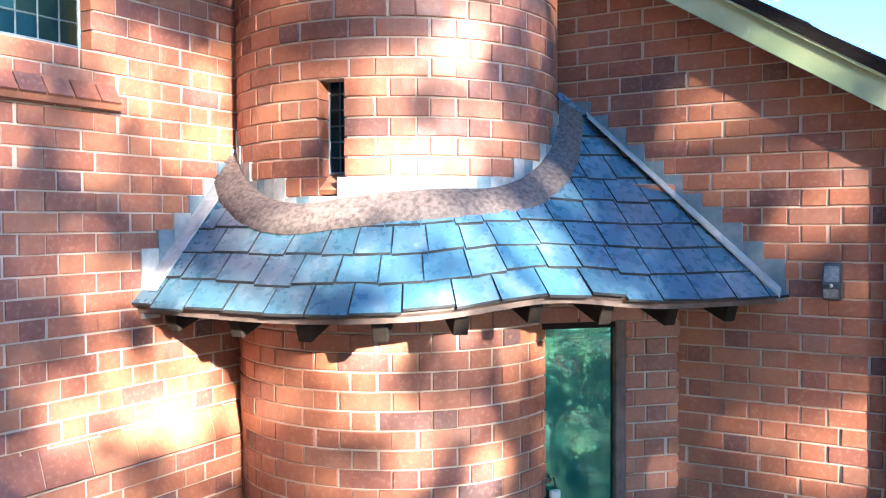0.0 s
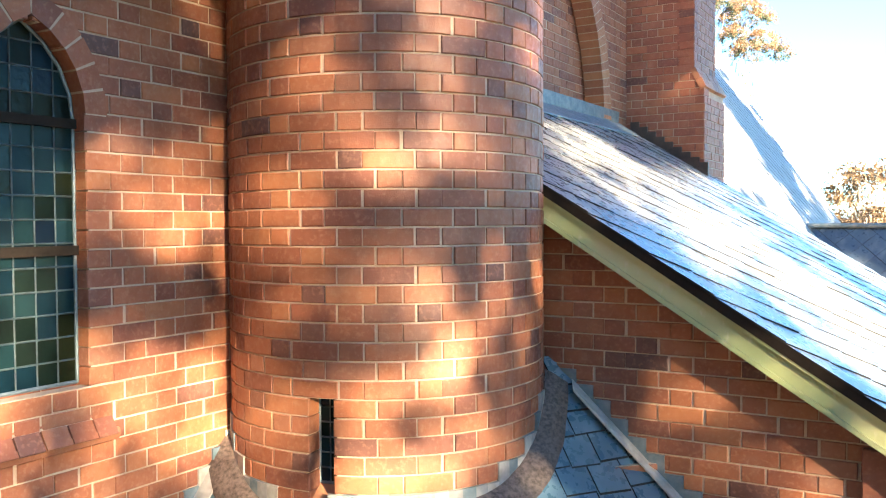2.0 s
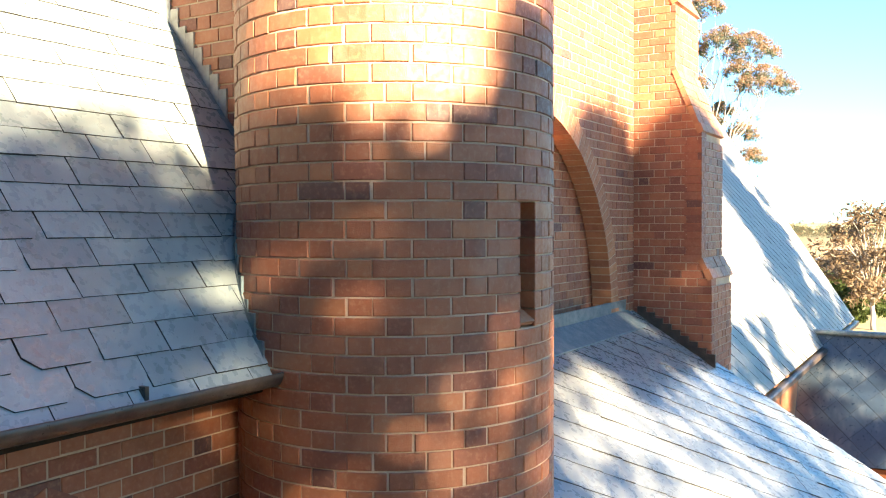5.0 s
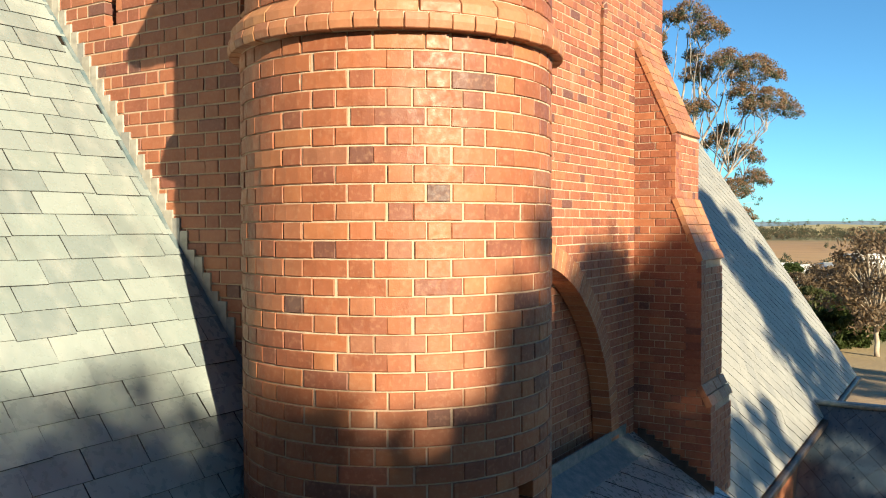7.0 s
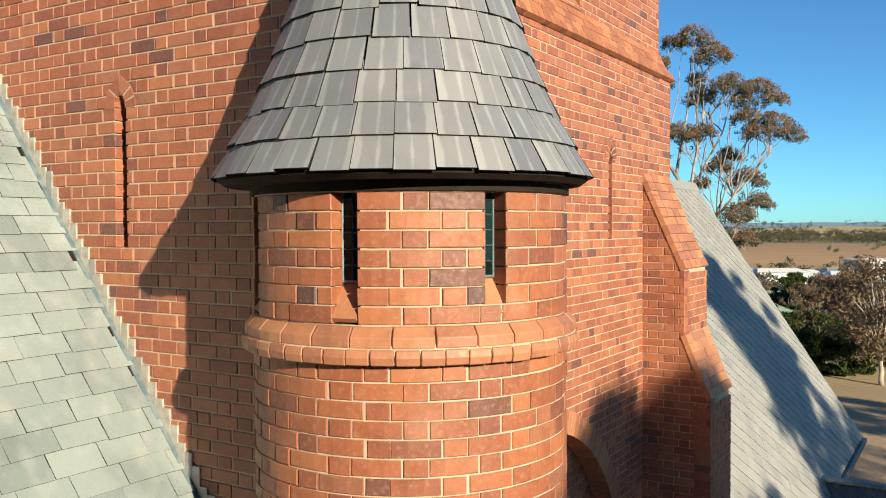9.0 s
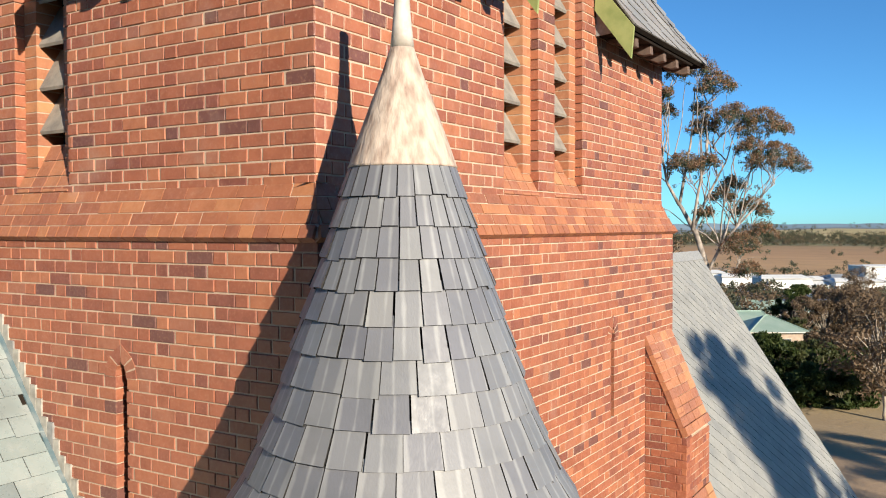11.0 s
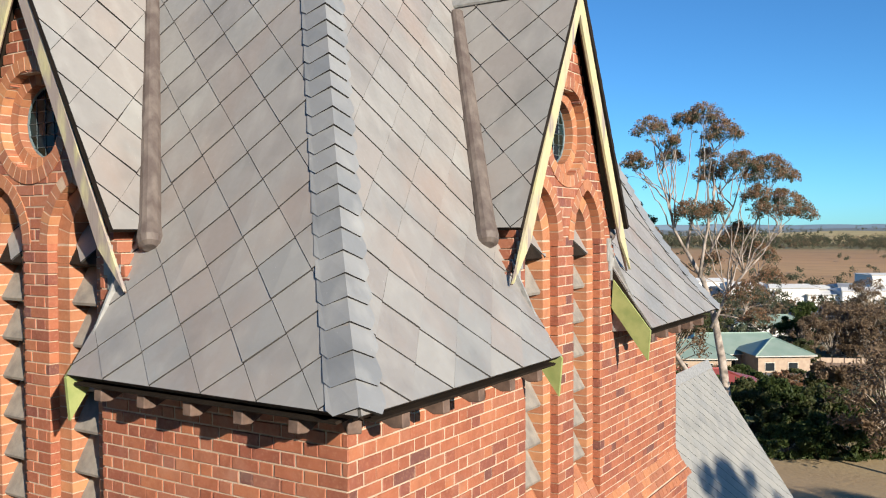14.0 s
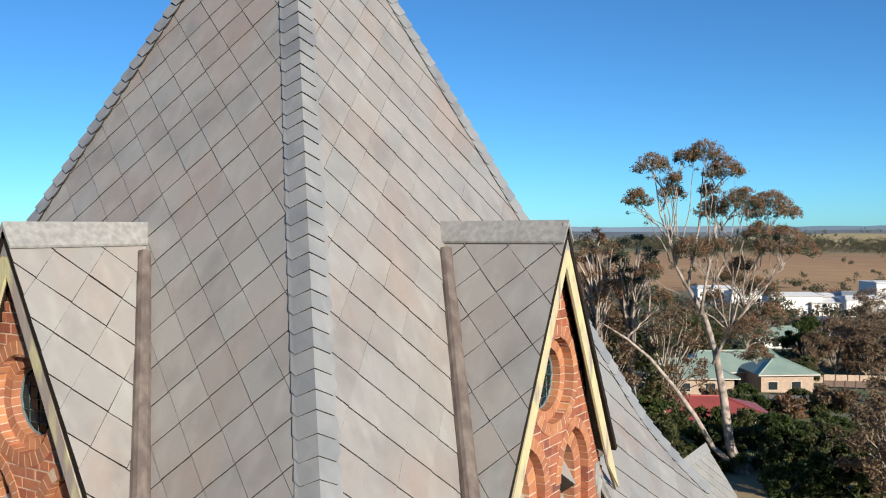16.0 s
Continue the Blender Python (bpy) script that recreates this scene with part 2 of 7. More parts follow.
def tube(bm, pts, radii, sides=10, cap=True):
    """A round tube through points, with a radius at each."""
    rings = []
    pts = [Vector(p) for p in pts]
    for i, p in enumerate(pts):
        d = (pts[min(i + 1, len(pts) - 1)] - pts[max(i - 1, 0)]).normalized()
        q = d.to_track_quat("Z", "Y")
        r = radii[i] if isinstance(radii, (list, tuple)) else radii
        rings.append([bm.verts.new(p + q @ Vector((r * math.cos(2 * math.pi * k / sides), r * math.sin(2 * math.pi * k / sides), 0))) for k in range(sides)])
    for a, b in zip(rings, rings[1:]):
        for k in range(sides):
            bm.faces.new((a[k], a[(k + 1) % sides], b[(k + 1) % sides], b[k]))
    if cap:
        bm.faces.new(rings[0][::-1])
        bm.faces.new(rings[-1])


def plane_frame(o, u, v, n):
    o, u, v, n = (np.array(q, float) for q in (o, u, v, n))

    def P(a, b, d=0.0):
        a, b, d = np.broadcast_arrays(np.asarray(a, float), np.asarray(b, float), np.asarray(d, float))
        return o + a[..., None] * u + b[..., None] * v + d[..., None] * n
    return P


def round_frame(cx, cy, r):
    def P(a, b, d=0.0):
        a, b, d = np.broadcast_arrays(np.asarray(a, float), np.asarray(b, float), np.asarray(d, float))
        th = a / r
        return np.stack([cx + (r + d) * np.cos(th), cy + (r + d) * np.sin(th), b], -1)
    return P


COURSE = 0.0897
CHOP_END = 4.25
rng = np.random.default_rng(7)


def solid_grid(P, us, v0, v1, d0, d1):
    """Vertices and faces of a bent box: columns us, between v0 and v1 and depths d0 (front) and d1 (back)."""
    n = len(us)
    f0, f1 = P(us, v0, d0), P(us, v1, d0)
    b0, b1 = P(us, v0, d1), P(us, v1, d1)
    vs = np.concatenate([f0, f1, b0, b1])
    fs = []
    for i in range(n - 1):
        fs += [(i, i + 1, n + i + 1, n + i), (2 * n + i + 1, 2 * n + i, 3 * n + i, 3 * n + i + 1),
               (n + i, n + i + 1, 3 * n + i + 1, 3 * n + i), (i + 1, i, 2 * n + i, 2 * n + i + 1)]
    fs += [(0, n, 3 * n, 2 * n), (n - 1, 3 * n - 1, 4 * n - 1, 2 * n - 1)]
    return vs, fs


def brick_shape(P, a, b, v0, v1, proud, deep, bend, ch=0.004, jit=0.0015):
    """One brick's outside: a face with chamfered edges and sides that go back into the wall."""
    k = 2 + int((b - a) / 0.1) if bend else 2
    us = np.linspace(a + ch, b - ch, k)
    uo = us.copy()
    uo[0], uo[-1] = a, b
    j = lambda: rng.normal(0, jit, k)
    vs = np.concatenate([P(us + j(), v0 + ch + j(), proud), P(us + j(), v1 - ch + j(), proud),
                         P(uo, v0, proud - ch), P(uo, v1, proud - ch), P(uo, v0, -deep), P(uo, v1, -deep)])
    fs = []
    for i in range(k - 1):
        fs += [(i, i + 1, k + i + 1, k + i), (2 * k + i, 2 * k + i + 1, i + 1, i), (k + i, k + i + 1, 3 * k + i + 1, 3 * k + i),
               (4 * k + i, 4 * k + i + 1, 2 * k + i + 1, 2 * k + i), (3 * k + i, 3 * k + i + 1, 5 * k + i + 1, 5 * k + i)]
    fs += [(2 * k, 0, k, 3 * k), (4 * k, 2 * k, 3 * k, 5 * k), (k - 1, 3 * k - 1, 4 * k - 1, 2 * k - 1), (3 * k - 1, 5 * k - 1, 6 * k - 1, 4 * k - 1)]
    return vs, fs


def brick_wall(name, P, spans, v0, v1, label, parent=None, bend=False, pick=None, thick=0.24, mats=None, shift=0.0, limit=300, kind="structure", course=0.0897, unit=0.373, joint=0.0041):
    """A wall in Flemish bond: a mortar body with its openings, and bricks that stand a little proud of it.
    spans(v) gives the stretches of wall at a height as (start, end, open at start, open at end); 2 in place of True: an outer corner."""
    piece_mat, stuff_mat = mats or (brick_piece, brick_stuff)
    bv, bf, wv, wf, off, woff = [], [], [], [], 0, 0
    picked, runs = [], {}
    stretch = unit * 2 / 3
    for k in range(int(round((v1 - v0) / course))):
        z0 = v0 + k * course
        z1 = z0 + course
        for a, b, oa, ob_ in spans((z0 + z1) / 2):
            if b - a < 0.03:
                continue
            key = (round(a, 4), round(b, 4), oa, ob_)
            if key in runs and abs(runs[key][-1][1] - z0) < 1e-6:
                runs[key][-1][1] = z1
            else:
                runs.setdefault(key, []).append([z0, z1])
            u = math.floor(a / unit) * unit - 2 * unit + shift + (k % 2) * unit / 2
            row = []
            while u < b:
                for w in (stretch, unit - stretch):
                    wob = rng.normal(0, 0.003)
                    lo, hi = u + joint + 0.0005 + wob, u + w - joint - 0.0005 + wob
                    u += w
                    if hi > a and lo < b:
                        row.append([max(lo, a), min(hi, b), w, a <= lo and hi <= b])
            if not row:
                continue
            if len(row) > 1 and row[0][1] - row[0][0] < 0.045:
                row.pop(0)
            if len(row) > 1 and row[-1][1] - row[-1][0] < 0.045:
                row.pop()
            row[0][0], row[-1][1] = a, b
            row[0][3] = row[-1][3] = False
            for i, (clo, chi, w, full) in enumerate(row):
                edge = (oa is True and i == 0) or (ob_ is True and i == len(row) - 1)
                q0, q1 = z0 + joint + rng.normal(0, 0.0008), z1 - joint + rng.normal(0, 0.0008)
                if full and pick and pick[0] < clo and chi < pick[1] and pick[2] < z0 and z1 < pick[3] and len(picked) < limit:
                    picked.append(((clo + chi) / 2, (q0 + q1) / 2, w))
                    continue
                vs, fs = brick_shape(P, clo, chi, q0, q1, rng.normal(0, 0.0016), 0.2 if edge else 0.012, bend)
                bv.append(vs)
                bf += [tuple(i_ + off for i_ in f) for f in fs]
                off += len(vs)
    for (a, b, oa, ob_), levels in runs.items():
        for z0, z1 in levels:
            n = max(2, int((b - a) / 0.12) + 1) if bend else 2
            vs, fs = solid_grid(P, np.linspace(a + (0.014 if oa else 0), b - (0.014 if ob_ else 0), n), z0, z1, -0.007, -thick)
            wv.append(vs)
            wf += [tuple(i + woff for i in f) for f in fs]
            woff += len(vs)
    wall = mk(name, np.concatenate(wv), wf, mortar, parent, label, kind, "wall" if kind else "")
    mk("bricks", np.concatenate(bv), bf, stuff_mat, wall, "", "stuff")
    shared = {}
    for u, v, w in picked:
        key = (w, int(rng.integers(0, 4)))
        if key not in shared:
            half, h = w / 2 - joint - 0.0005, course / 2 - joint
            if bend:
                r = bend


                def Q(a, b, d=0.0, r=r):
                    a, b, d = np.broadcast_arrays(np.asarray(a, float), np.asarray(b, float), np.asarray(d, float))
                    return np.stack([(r + d) * np.sin(a / r), -(r + d) * np.cos(a / r) + r, b], -1)
            else:
                Q = plane_frame((0, 0, 0), (1, 0, 0), (0, 0, 1), (0, -1, 0))
            vs, fs = brick_shape(Q, -half, half, -h, h, 0.0, 0.012, bool(bend))
            me = bpy.data.meshes.new("brick")
            me.from_pydata([tuple(q) for q in vs], [], fs)
            me.materials.append(piece_mat)
            shared[key] = me
        ob = new("brick", shared[key])
        ob.parent = wall
        p, e = P(u, v, rng.normal(0, 0.0016)), P(u + 0.001, v, 0.0) - P(u - 0.001, v, 0.0)
        ob.matrix_basis = Matrix.Translation(p) @ Matrix.Rotation(math.atan2(e[1], e[0]), 4, "Z")
    return wall


def cut(a, b, holes):
    """Stretches between a and b less the holes (start, end)."""
    out, x, left = [], a, False
    for h0, h1 in sorted(holes):
        if h0 > x:
            out.append((x, h0, left, True))
        x, left = max(x, h1), True
    if x < b:
        out.append((x, b, left, False))
    return out


def lancet(u0, u1, v0, spring, rise, grow=0.0):
    """The hole of a pointed opening at height v, or None."""
    c, h = (u0 + u1) / 2, (u1 - u0) / 2

    def hole(v):
        if v < v0 or v > spring + rise + grow:
            return None
        if v <= spring:
            return (u0, u1)
        R = (h * h + rise * rise) / (2 * h)
        w = math.sqrt(max((R + grow) ** 2 - (v - spring) ** 2, 0)) - (R - h)
        return (c - w, c + w) if w > 0.01 else None
    return hole


def opening(u0, u1, v0, v1):
    return lambda v: (u0, u1) if v0 <= v <= v1 else None


def spans_of(a, b, holes):
    return lambda v: cut(a, b, [h for h in (q(v) for q in holes) if h])


# ---- large structure ----
TCX, TCY, TR = 0.615, 0.075, 0.885
P_A = plane_frame((0, 0, 0), (1, 0, 0), (0, 0, 1), (0, -1, 0))
P_B = plane_frame((0, 0, 0), (0, 1, 0), (0, 0, 1), (1, 0, 0))
P_Au = plane_frame((0, 0.12, 0), (1, 0, 0), (0, 0, 1), (0, -1, 0))
P_Bu = plane_frame((-0.12, 0, 0), (0, 1, 0), (0, 0, 1), (1, 0, 0))
P_L = plane_frame((0.03, 0, 0), (0, 1, 0), (0, 0, 1), (1, 0, 0))
P_R = plane_frame((0, 0.594, 0), (1, 0, 0), (0, 0, 1), (0, -1, 0))
P_T = round_frame(TCX, TCY, TR)
deg = lambda a: radians(a) * TR


def clip_poly(poly, region):
    """The part of a polygon inside a convex, counter-clockwise region."""
    out = list(poly)
    for (x0, y0), (x1, y1) in zip(region, region[1:] + region[:1]):
        inp, out = out, []
        side = lambda p: (x1 - x0) * (p[1] - y0) - (y1 - y0) * (p[0] - x0)
        for p, q in zip(inp, inp[1:] + inp[:1]):
            a, b = side(p), side(q)
            if a >= 0:
                out.append(p)
            if (a >= 0) != (b >= 0):
                s = a / (a - b)
                out.append((p[0] + s * (q[0] - p[0]), p[1] + s * (q[1] - p[1])))
        if not out:
            return []
    return out


def slate_mesh(P, poly, lift, base, top_v, low_v):
    n = len(poly)
    d = [base + lift * (top_v - v) / max(top_v - low_v, 1e-6) for _, v in poly]
    vs = [P(u, v, k) for (u, v), k in zip(poly, d)] + [P(u, v, -0.004) for u, v in poly]
    fs = [tuple(range(n))] + [(i, n + i, n + (i + 1) % n, (i + 1) % n) for i in range(n)]
    return vs, fs


def slates(parent, basis, polys, region, piece_mat, stuff_mat, lift=0.012, pick=None, limit=300, name="slate", cut_pieces=False):
    """Slates on a plane. basis: origin, u, v, n. polys: outlines in (u, v). Those past the limit are joined, and those cut by the region's edge unless cut_pieces."""
    P = plane_frame(*basis)
    o, u, v, n = (Vector(q) for q in basis)
    shared, sv, sf, si, off, count = {}, [], [], [], 0, 0
    for poly in polys:
        c = clip_poly(poly, region)
        if len(c) < 3:
            continue
        lo, hi = min(q[1] for q in poly), max(q[1] for q in poly)
        whole = len(c) == len(poly) and all(abs(a[0] - b[0]) + abs(a[1] - b[1]) < 1e-6 for a, b in zip(c, poly))
        cu = sum(q[0] for q in poly) / len(poly)
        if whole and count < limit and (pick is None or pick(cu, lo)):
            key = (tuple((round(q[0] - cu, 3), round(q[1] - lo, 3)) for q in poly), int(rng.integers(0, 2)))
            if key not in shared:
                jit = [(a + rng.normal(0, 0.002), b + rng.normal(0, 0.002)) for a, b in key[0]]
                vs, fs = slate_mesh(plane_frame((0, 0, 0), (1, 0, 0), (0, 1, 0), (0, 0, 1)), jit, lift, 0.003, hi - lo, 0)
                me = bpy.data.meshes.new(name)
                me.from_pydata([tuple(q) for q in vs], [], fs)
                me.materials.append(piece_mat)
                me.materials.append(slate_edge)
                me.polygons.foreach_set("material_index", [0] + [1] * (len(fs) - 1))
                shared[key] = me
            ob = new(name, shared[key])
            ob.parent = parent
            p = o + u * cu + v * lo + n * abs(rng.normal(0, 0.002))
            turn = Matrix((u, v, n)).transposed().to_4x4()
            ob.matrix_basis = Matrix.Translation(p) @ turn @ pose(0, 0, 0, rng.normal(0, 0.2), rng.normal(0, 0.2), rng.normal(0, 0.3))
            count += 1
        elif cut_pieces and count < limit and (pick is None or pick(cu, lo)):
            vs, fs = slate_mesh(P, c, lift + rng.normal(0, 0.0015), 0.003, hi, lo)
            mk(name, vs, fs, piece_mat, parent, mats=[piece_mat, slate_edge], idx=[0] + [1] * (len(fs) - 1))
            count += 1
        else:
            vs, fs = slate_mesh(P, c, lift + rng.normal(0, 0.0015), 0.003, hi, lo)
            sv += vs
            si += [0] + [1] * (len(fs) - 1)
            sf += [tuple(i + off for i in f) for f in fs]
            off += len(vs)
    if sv:
        mk("slate_field", sv, sf, stuff_mat, parent, "", "stuff", mats=[stuff_mat, slate_edge], idx=si)


def lapped(cu, cv, su, sv, gap_a, gap_b):
    """A diamond whose lower-left edge is drawn in by gap_a and its lower-right edge by gap_b."""
    n = math.hypot(su, sv)
    ax, ay = sv / n * gap_a, su / n * gap_a
    bx, by = -sv / n * gap_b, su / n * gap_b
    return [(cu + ax + bx, cv - sv + ay + by), (cu + su + bx, cv + by), (cu, cv + sv), (cu - su + ax, cv + ay)]


def diamonds(su, sv, u0, u1, v0, v1, phase=0.0, gap=0.008):
    """Diamond outlines: half width su, half height sv."""
    out = []
    for j in range(int((v1 - v0) / sv) + 3):
        for i in range(int((u1 - u0) / (2 * su)) + 3):
            cu, cv = u0 + phase + (2 * i + j % 2) * su - 2 * su, v0 + (j - 1) * sv
            out.append(lapped(cu, cv, su, sv, gap, 0.004))
    return out


def rows_of(width, expose, u0, u1, v0, v1, vary=0.0, chop=0.0):
    """Rectangular slates in rows, half-lapped; chop: corners cut off at the lower edge."""
    out = []
    for j in range(int((v1 - v0) / expose) + 1):
        u = u0 - (j % 2) * width / 2 + rng.uniform(-0.012, 0.012)
        v = v0 + j * expose
        while u < u1:
            w = width * (1 + rng.uniform(-vary, vary))
            a, b = u + 0.0028, u + w - 0.0028
            dv = rng.normal(0, 0.003)
            if chop and u + 0.25 * v < CHOP_END and v < 0.9 and rng.random() < 0.9:
                out.append([(a + chop, v + dv), (b - chop, v + dv), (b, v + dv + chop), (b, v + expose * 1.5), (a, v + expose * 1.5), (a, v + dv + chop)])
            else:
                out.append([(a, v + dv), (b, v + dv), (b, v + expose * 1.5), (a, v + expose * 1.5)])
            u += w
    return out


def slab(name, pts, thick, mat, parent=None, label="", kind="structure", category="roof"):
    """A roof or wall body: an outline and the same outline pushed back along its normal."""
    pts = [Vector(p) for p in pts]
    nrm = (pts[1] - pts[0]).cross(pts[2] - pts[0]).normalized()
    bm = bmesh.new()
    prism(bm, pts, -nrm * thick)
    ob = part(name, bm, mat, parent, label)
    return tagged(ob, "", category, "", kind)


def spans_corner(a, b, ca, cb, holes):
    """As spans_of, with outer corners at the ends."""
    def spans(v):
        r = cut(a, b, [h for h in (q(v) for q in holes) if h])
        r[0], r[-1] = (*r[0][:2], ca, r[0][3]), r[-1]
        r[-1] = (*r[-1][:3], cb)
        return r
    return spans


# tower, lower stage
wall_a = brick_wall("wall_tower_south", P_A, spans_corner(-4.0, 0.0, False, 2, [lancet(-1.895, -1.775, 9.0, 9.98, 0.12)]), 6.075, 10.989,
                    "orange-red Flemish-bond brick tower wall with a slit window", pick=(-2.6, -0.2, 8.4, 10.5), mats=(brick_orange_piece, brick_orange), limit=280, course=0.091, unit=0.38, joint=0.0055)
wall_b = brick_wall("wall_tower_east", P_B, spans_of(0.0135, 6.95, [lancet(4.80, 4.90, 8.95, 9.85, 0.12), lancet(1.85, 5.15, 4.0, 5.1, 2.05, 0.11)]), 4.437, 10.989,
                    "orange-red Flemish-bond brick tower wall with a blind arch", pick=(3.2, 6.0, 7.2, 9.6), mats=(brick_orange_piece, brick_orange), limit=280, course=0.091, unit=0.38, joint=0.0055)
bm = bmesh.new()
box(bm, (-6.95, 0.245, 0), (-0.245, 6.95, 11.2))
box(bm, (-6.95, 0.01, 0), (-4.0, 0.26, 11.0))
box(bm, (-3.99, 0.02, 0), (-0.25, 0.24, 6.1))
core = part("tower_core", bm, mortar, None, "rendered brick body inside the tower walls")
tagged(core, "", "wall", "", "structure")
# near-black colour that stands for the shade inside openings
unlit_void = plain("painted_unlit_interior", (0.010, 0.009, 0.008), (0.014, 0.012, 0.010), 3, 0.9)
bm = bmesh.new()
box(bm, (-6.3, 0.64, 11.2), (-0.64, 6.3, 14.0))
tagged(part("belfry_core", bm, unlit_void, None, "near-black block standing for the unlit bell chamber behind the louvres"), "", "wall", "", "structure")

# back wall of the blind arch
P_Bi = plane_frame((-0.235, 0, 0), (0, 1, 0), (0, 0, 1), (1, 0, 0))
brick_wall("wall_blind_arch", P_Bi, spans_of(1.6, 5.4, []), 4.4, 7.4, "recessed brick infill of the blind arch", mats=(brick_orange_piece, brick_orange), thick=0.02)


def arch_ring(parent, P, c, h, spring, rise, width, mat, depth=0.02, back=0.2, step=0.085, foot=0.0, n_max=60, half=None):
    """Voussoirs round a pointed arch: each a wedge, one object."""
    R = (h * h + rise * rise) / (2 * h)
    for sgn in (-1, 1):
        if half and sgn != half:
            continue
        cx = c - sgn * (R - h)
        end = math.acos((R - h) / R)
        n = max(3, int(round(R * end / step)))
        end_out = math.acos((R - h) / (R + width))
        for i in range(n):
            a0, a1 = end * i / n + 0.006 / (R + width / 2), end * (i + 1) / n - 0.006 / (R + width / 2)
            pts = []
            a2 = a1 if i < n - 1 else end_out - 0.006 / (R + width)
            for a, r in ((a0, R), (a0, R + width), (a2, R + width), (a1, R)):
                pts.append((cx + sgn * r * math.cos(a), spring + r * math.sin(a)))
            if sgn < 0:
                pts = pts[::-1]
            pr = depth + rng.normal(0, 0.0015)
            bm = bmesh.new()
            prism(bm, [Vector(P(u, v, pr)) for u, v in pts], Vector(P(0, 0, -back) - P(0, 0, pr)))
            part("voussoir", bm, mat, parent)
        bm = bmesh.new()
        cols = []
        for i in range(n + 1):
            a = end * i / n
            b = a if i < n else end_out
            cols.append([bm.verts.new(P(cx + sgn * r * math.cos(g), spring + r * math.sin(g), d)) for r, d, g in ((R + 0.004, depth - 0.003, a), (R + width - 0.004, depth - 0.003, b), (R + width - 0.004, -back + 0.01, b), (R + 0.004, -back + 0.01, a))])
        for p, q in zip(cols, cols[1:]):
            for m_ in range(4):
                bm.faces.new((p[m_], q[m_], q[(m_ + 1) % 4], p[(m_ + 1) % 4]))
        bmesh.ops.recalc_face_normals(bm, faces=bm.faces)
        part("arch_bed", bm, mortar, parent)


arch_ring(wall_b, P_B, 3.5, 1.65, 5.1, 2.05, 0.23, brick_mould, 0.006, 0.22)
arch_ring(wall_b, P_Bi, 2.7, 1.05, 5.1, 1.3, 0.2, brick_mould, 0.06, 0.0)


# sloped weathering between the stages
def weathering(name, P, a, b, v0, v1, d0, d1, label, mats, lip=True, row=0.1, mitre_a=False, mitre_b=False):
    """Sloping bricks in rows from (v0, d0) up to (v1, d1); mitred at an outer corner where asked."""
    body = empty(name, label, "string course", "", "structure")
    L = math.hypot(v1 - v0, d0 - d1)
    k = max(1, int(round(L / row)))
    bvs, bfs, off = [], [], 0
    dd = lambda s: d0 + (d1 - d0) * s
    lo_u = lambda s: a - (dd(s) if mitre_a else 0)
    hi_u = lambda s: b + (dd(s) if mitre_b else 0)
    for j in range(k):
        t0, t1 = j / k + 0.012, (j + 1) / k - 0.012
        w = 0.125 if (j == 0 and lip) else 0.24
        u = a - 0.3 - (j % 2) * 0.12
        while u < b + 0.2:
            ww = w * (1 + rng.normal(0, 0.02))
            x0, x1 = u + 0.0045, u + ww - 0.0045
            u += ww
            c0, c1 = max(x0, lo_u(t0)), min(x1, hi_u(t0))
            e0, e1 = max(x0, lo_u(t1)), min(x1, hi_u(t1))
            if c1 - c0 < 0.02 or e1 - e0 < 0.01:
                continue
            e = 0.022 if (j == 0 and lip) else rng.normal(0, 0.002)
            q = [(c0, v0 + (v1 - v0) * t0, dd(t0) + e), (c1, v0 + (v1 - v0) * t0, dd(t0) + e),
                 (e1, v0 + (v1 - v0) * t1, dd(t1) + e), (e0, v0 + (v1 - v0) * t1, dd(t1) + e)]
            bvs += [P(x, y, z) for x, y, z in q] + [P(x, y - 0.03, z - 0.045) for x, y, z in q]
            bfs += [tuple(i + off for i in f) for f in ((0, 1, 2, 3), (0, 4, 5, 1), (1, 5, 6, 2), (2, 6, 7, 3), (3, 7, 4, 0))]
            off += 8
    mk("bricks", bvs, bfs, mats[1], body, "", "stuff")
    s = -0.006
    vs = [P(lo_u(0) - s, v0, d0 + s), P(hi_u(0) + s, v0, d0 + s), P(hi_u(1) + s, v1, d1 + s), P(lo_u(1) - s, v1, d1 + s),
          P(a + 0.06, v0, -0.2), P(b - 0.06, v0, -0.2), P(b - 0.06, v1, -0.2), P(a + 0.06, v1, -0.2)]
    mk("bed", vs, [(0, 1, 2, 3), (0, 4, 5, 1), (3, 2, 6, 7)], mortar, body)
    return body


ORANGE = (brick_orange_piece, brick_orange)
MOULD = (brick_mould, brick_mould_joined)
weathering("weathering_south", P_A, -4.2, 0.0, 10.985, 11.33, 0.035, -0.115, "sloping red brick weathering course round the tower", MOULD, mitre_b=True)
weathering("weathering_east", P_B, 0.0, 6.95, 10.985, 11.33, 0.035, -0.115, "sloping red brick weathering course round the tower", MOULD, mitre_a=True, mitre_b=True)

# belfry stage with its gabled bays
EAVE_Z = 13.12
SPRING = 14.06


def gable_limit(v):
    """Half width of the gabled bay at a height."""
    return 1.27 if v < 13.75 else max(0.02, 1.27 * (16.42 - v) / (16.42 - 13.75))


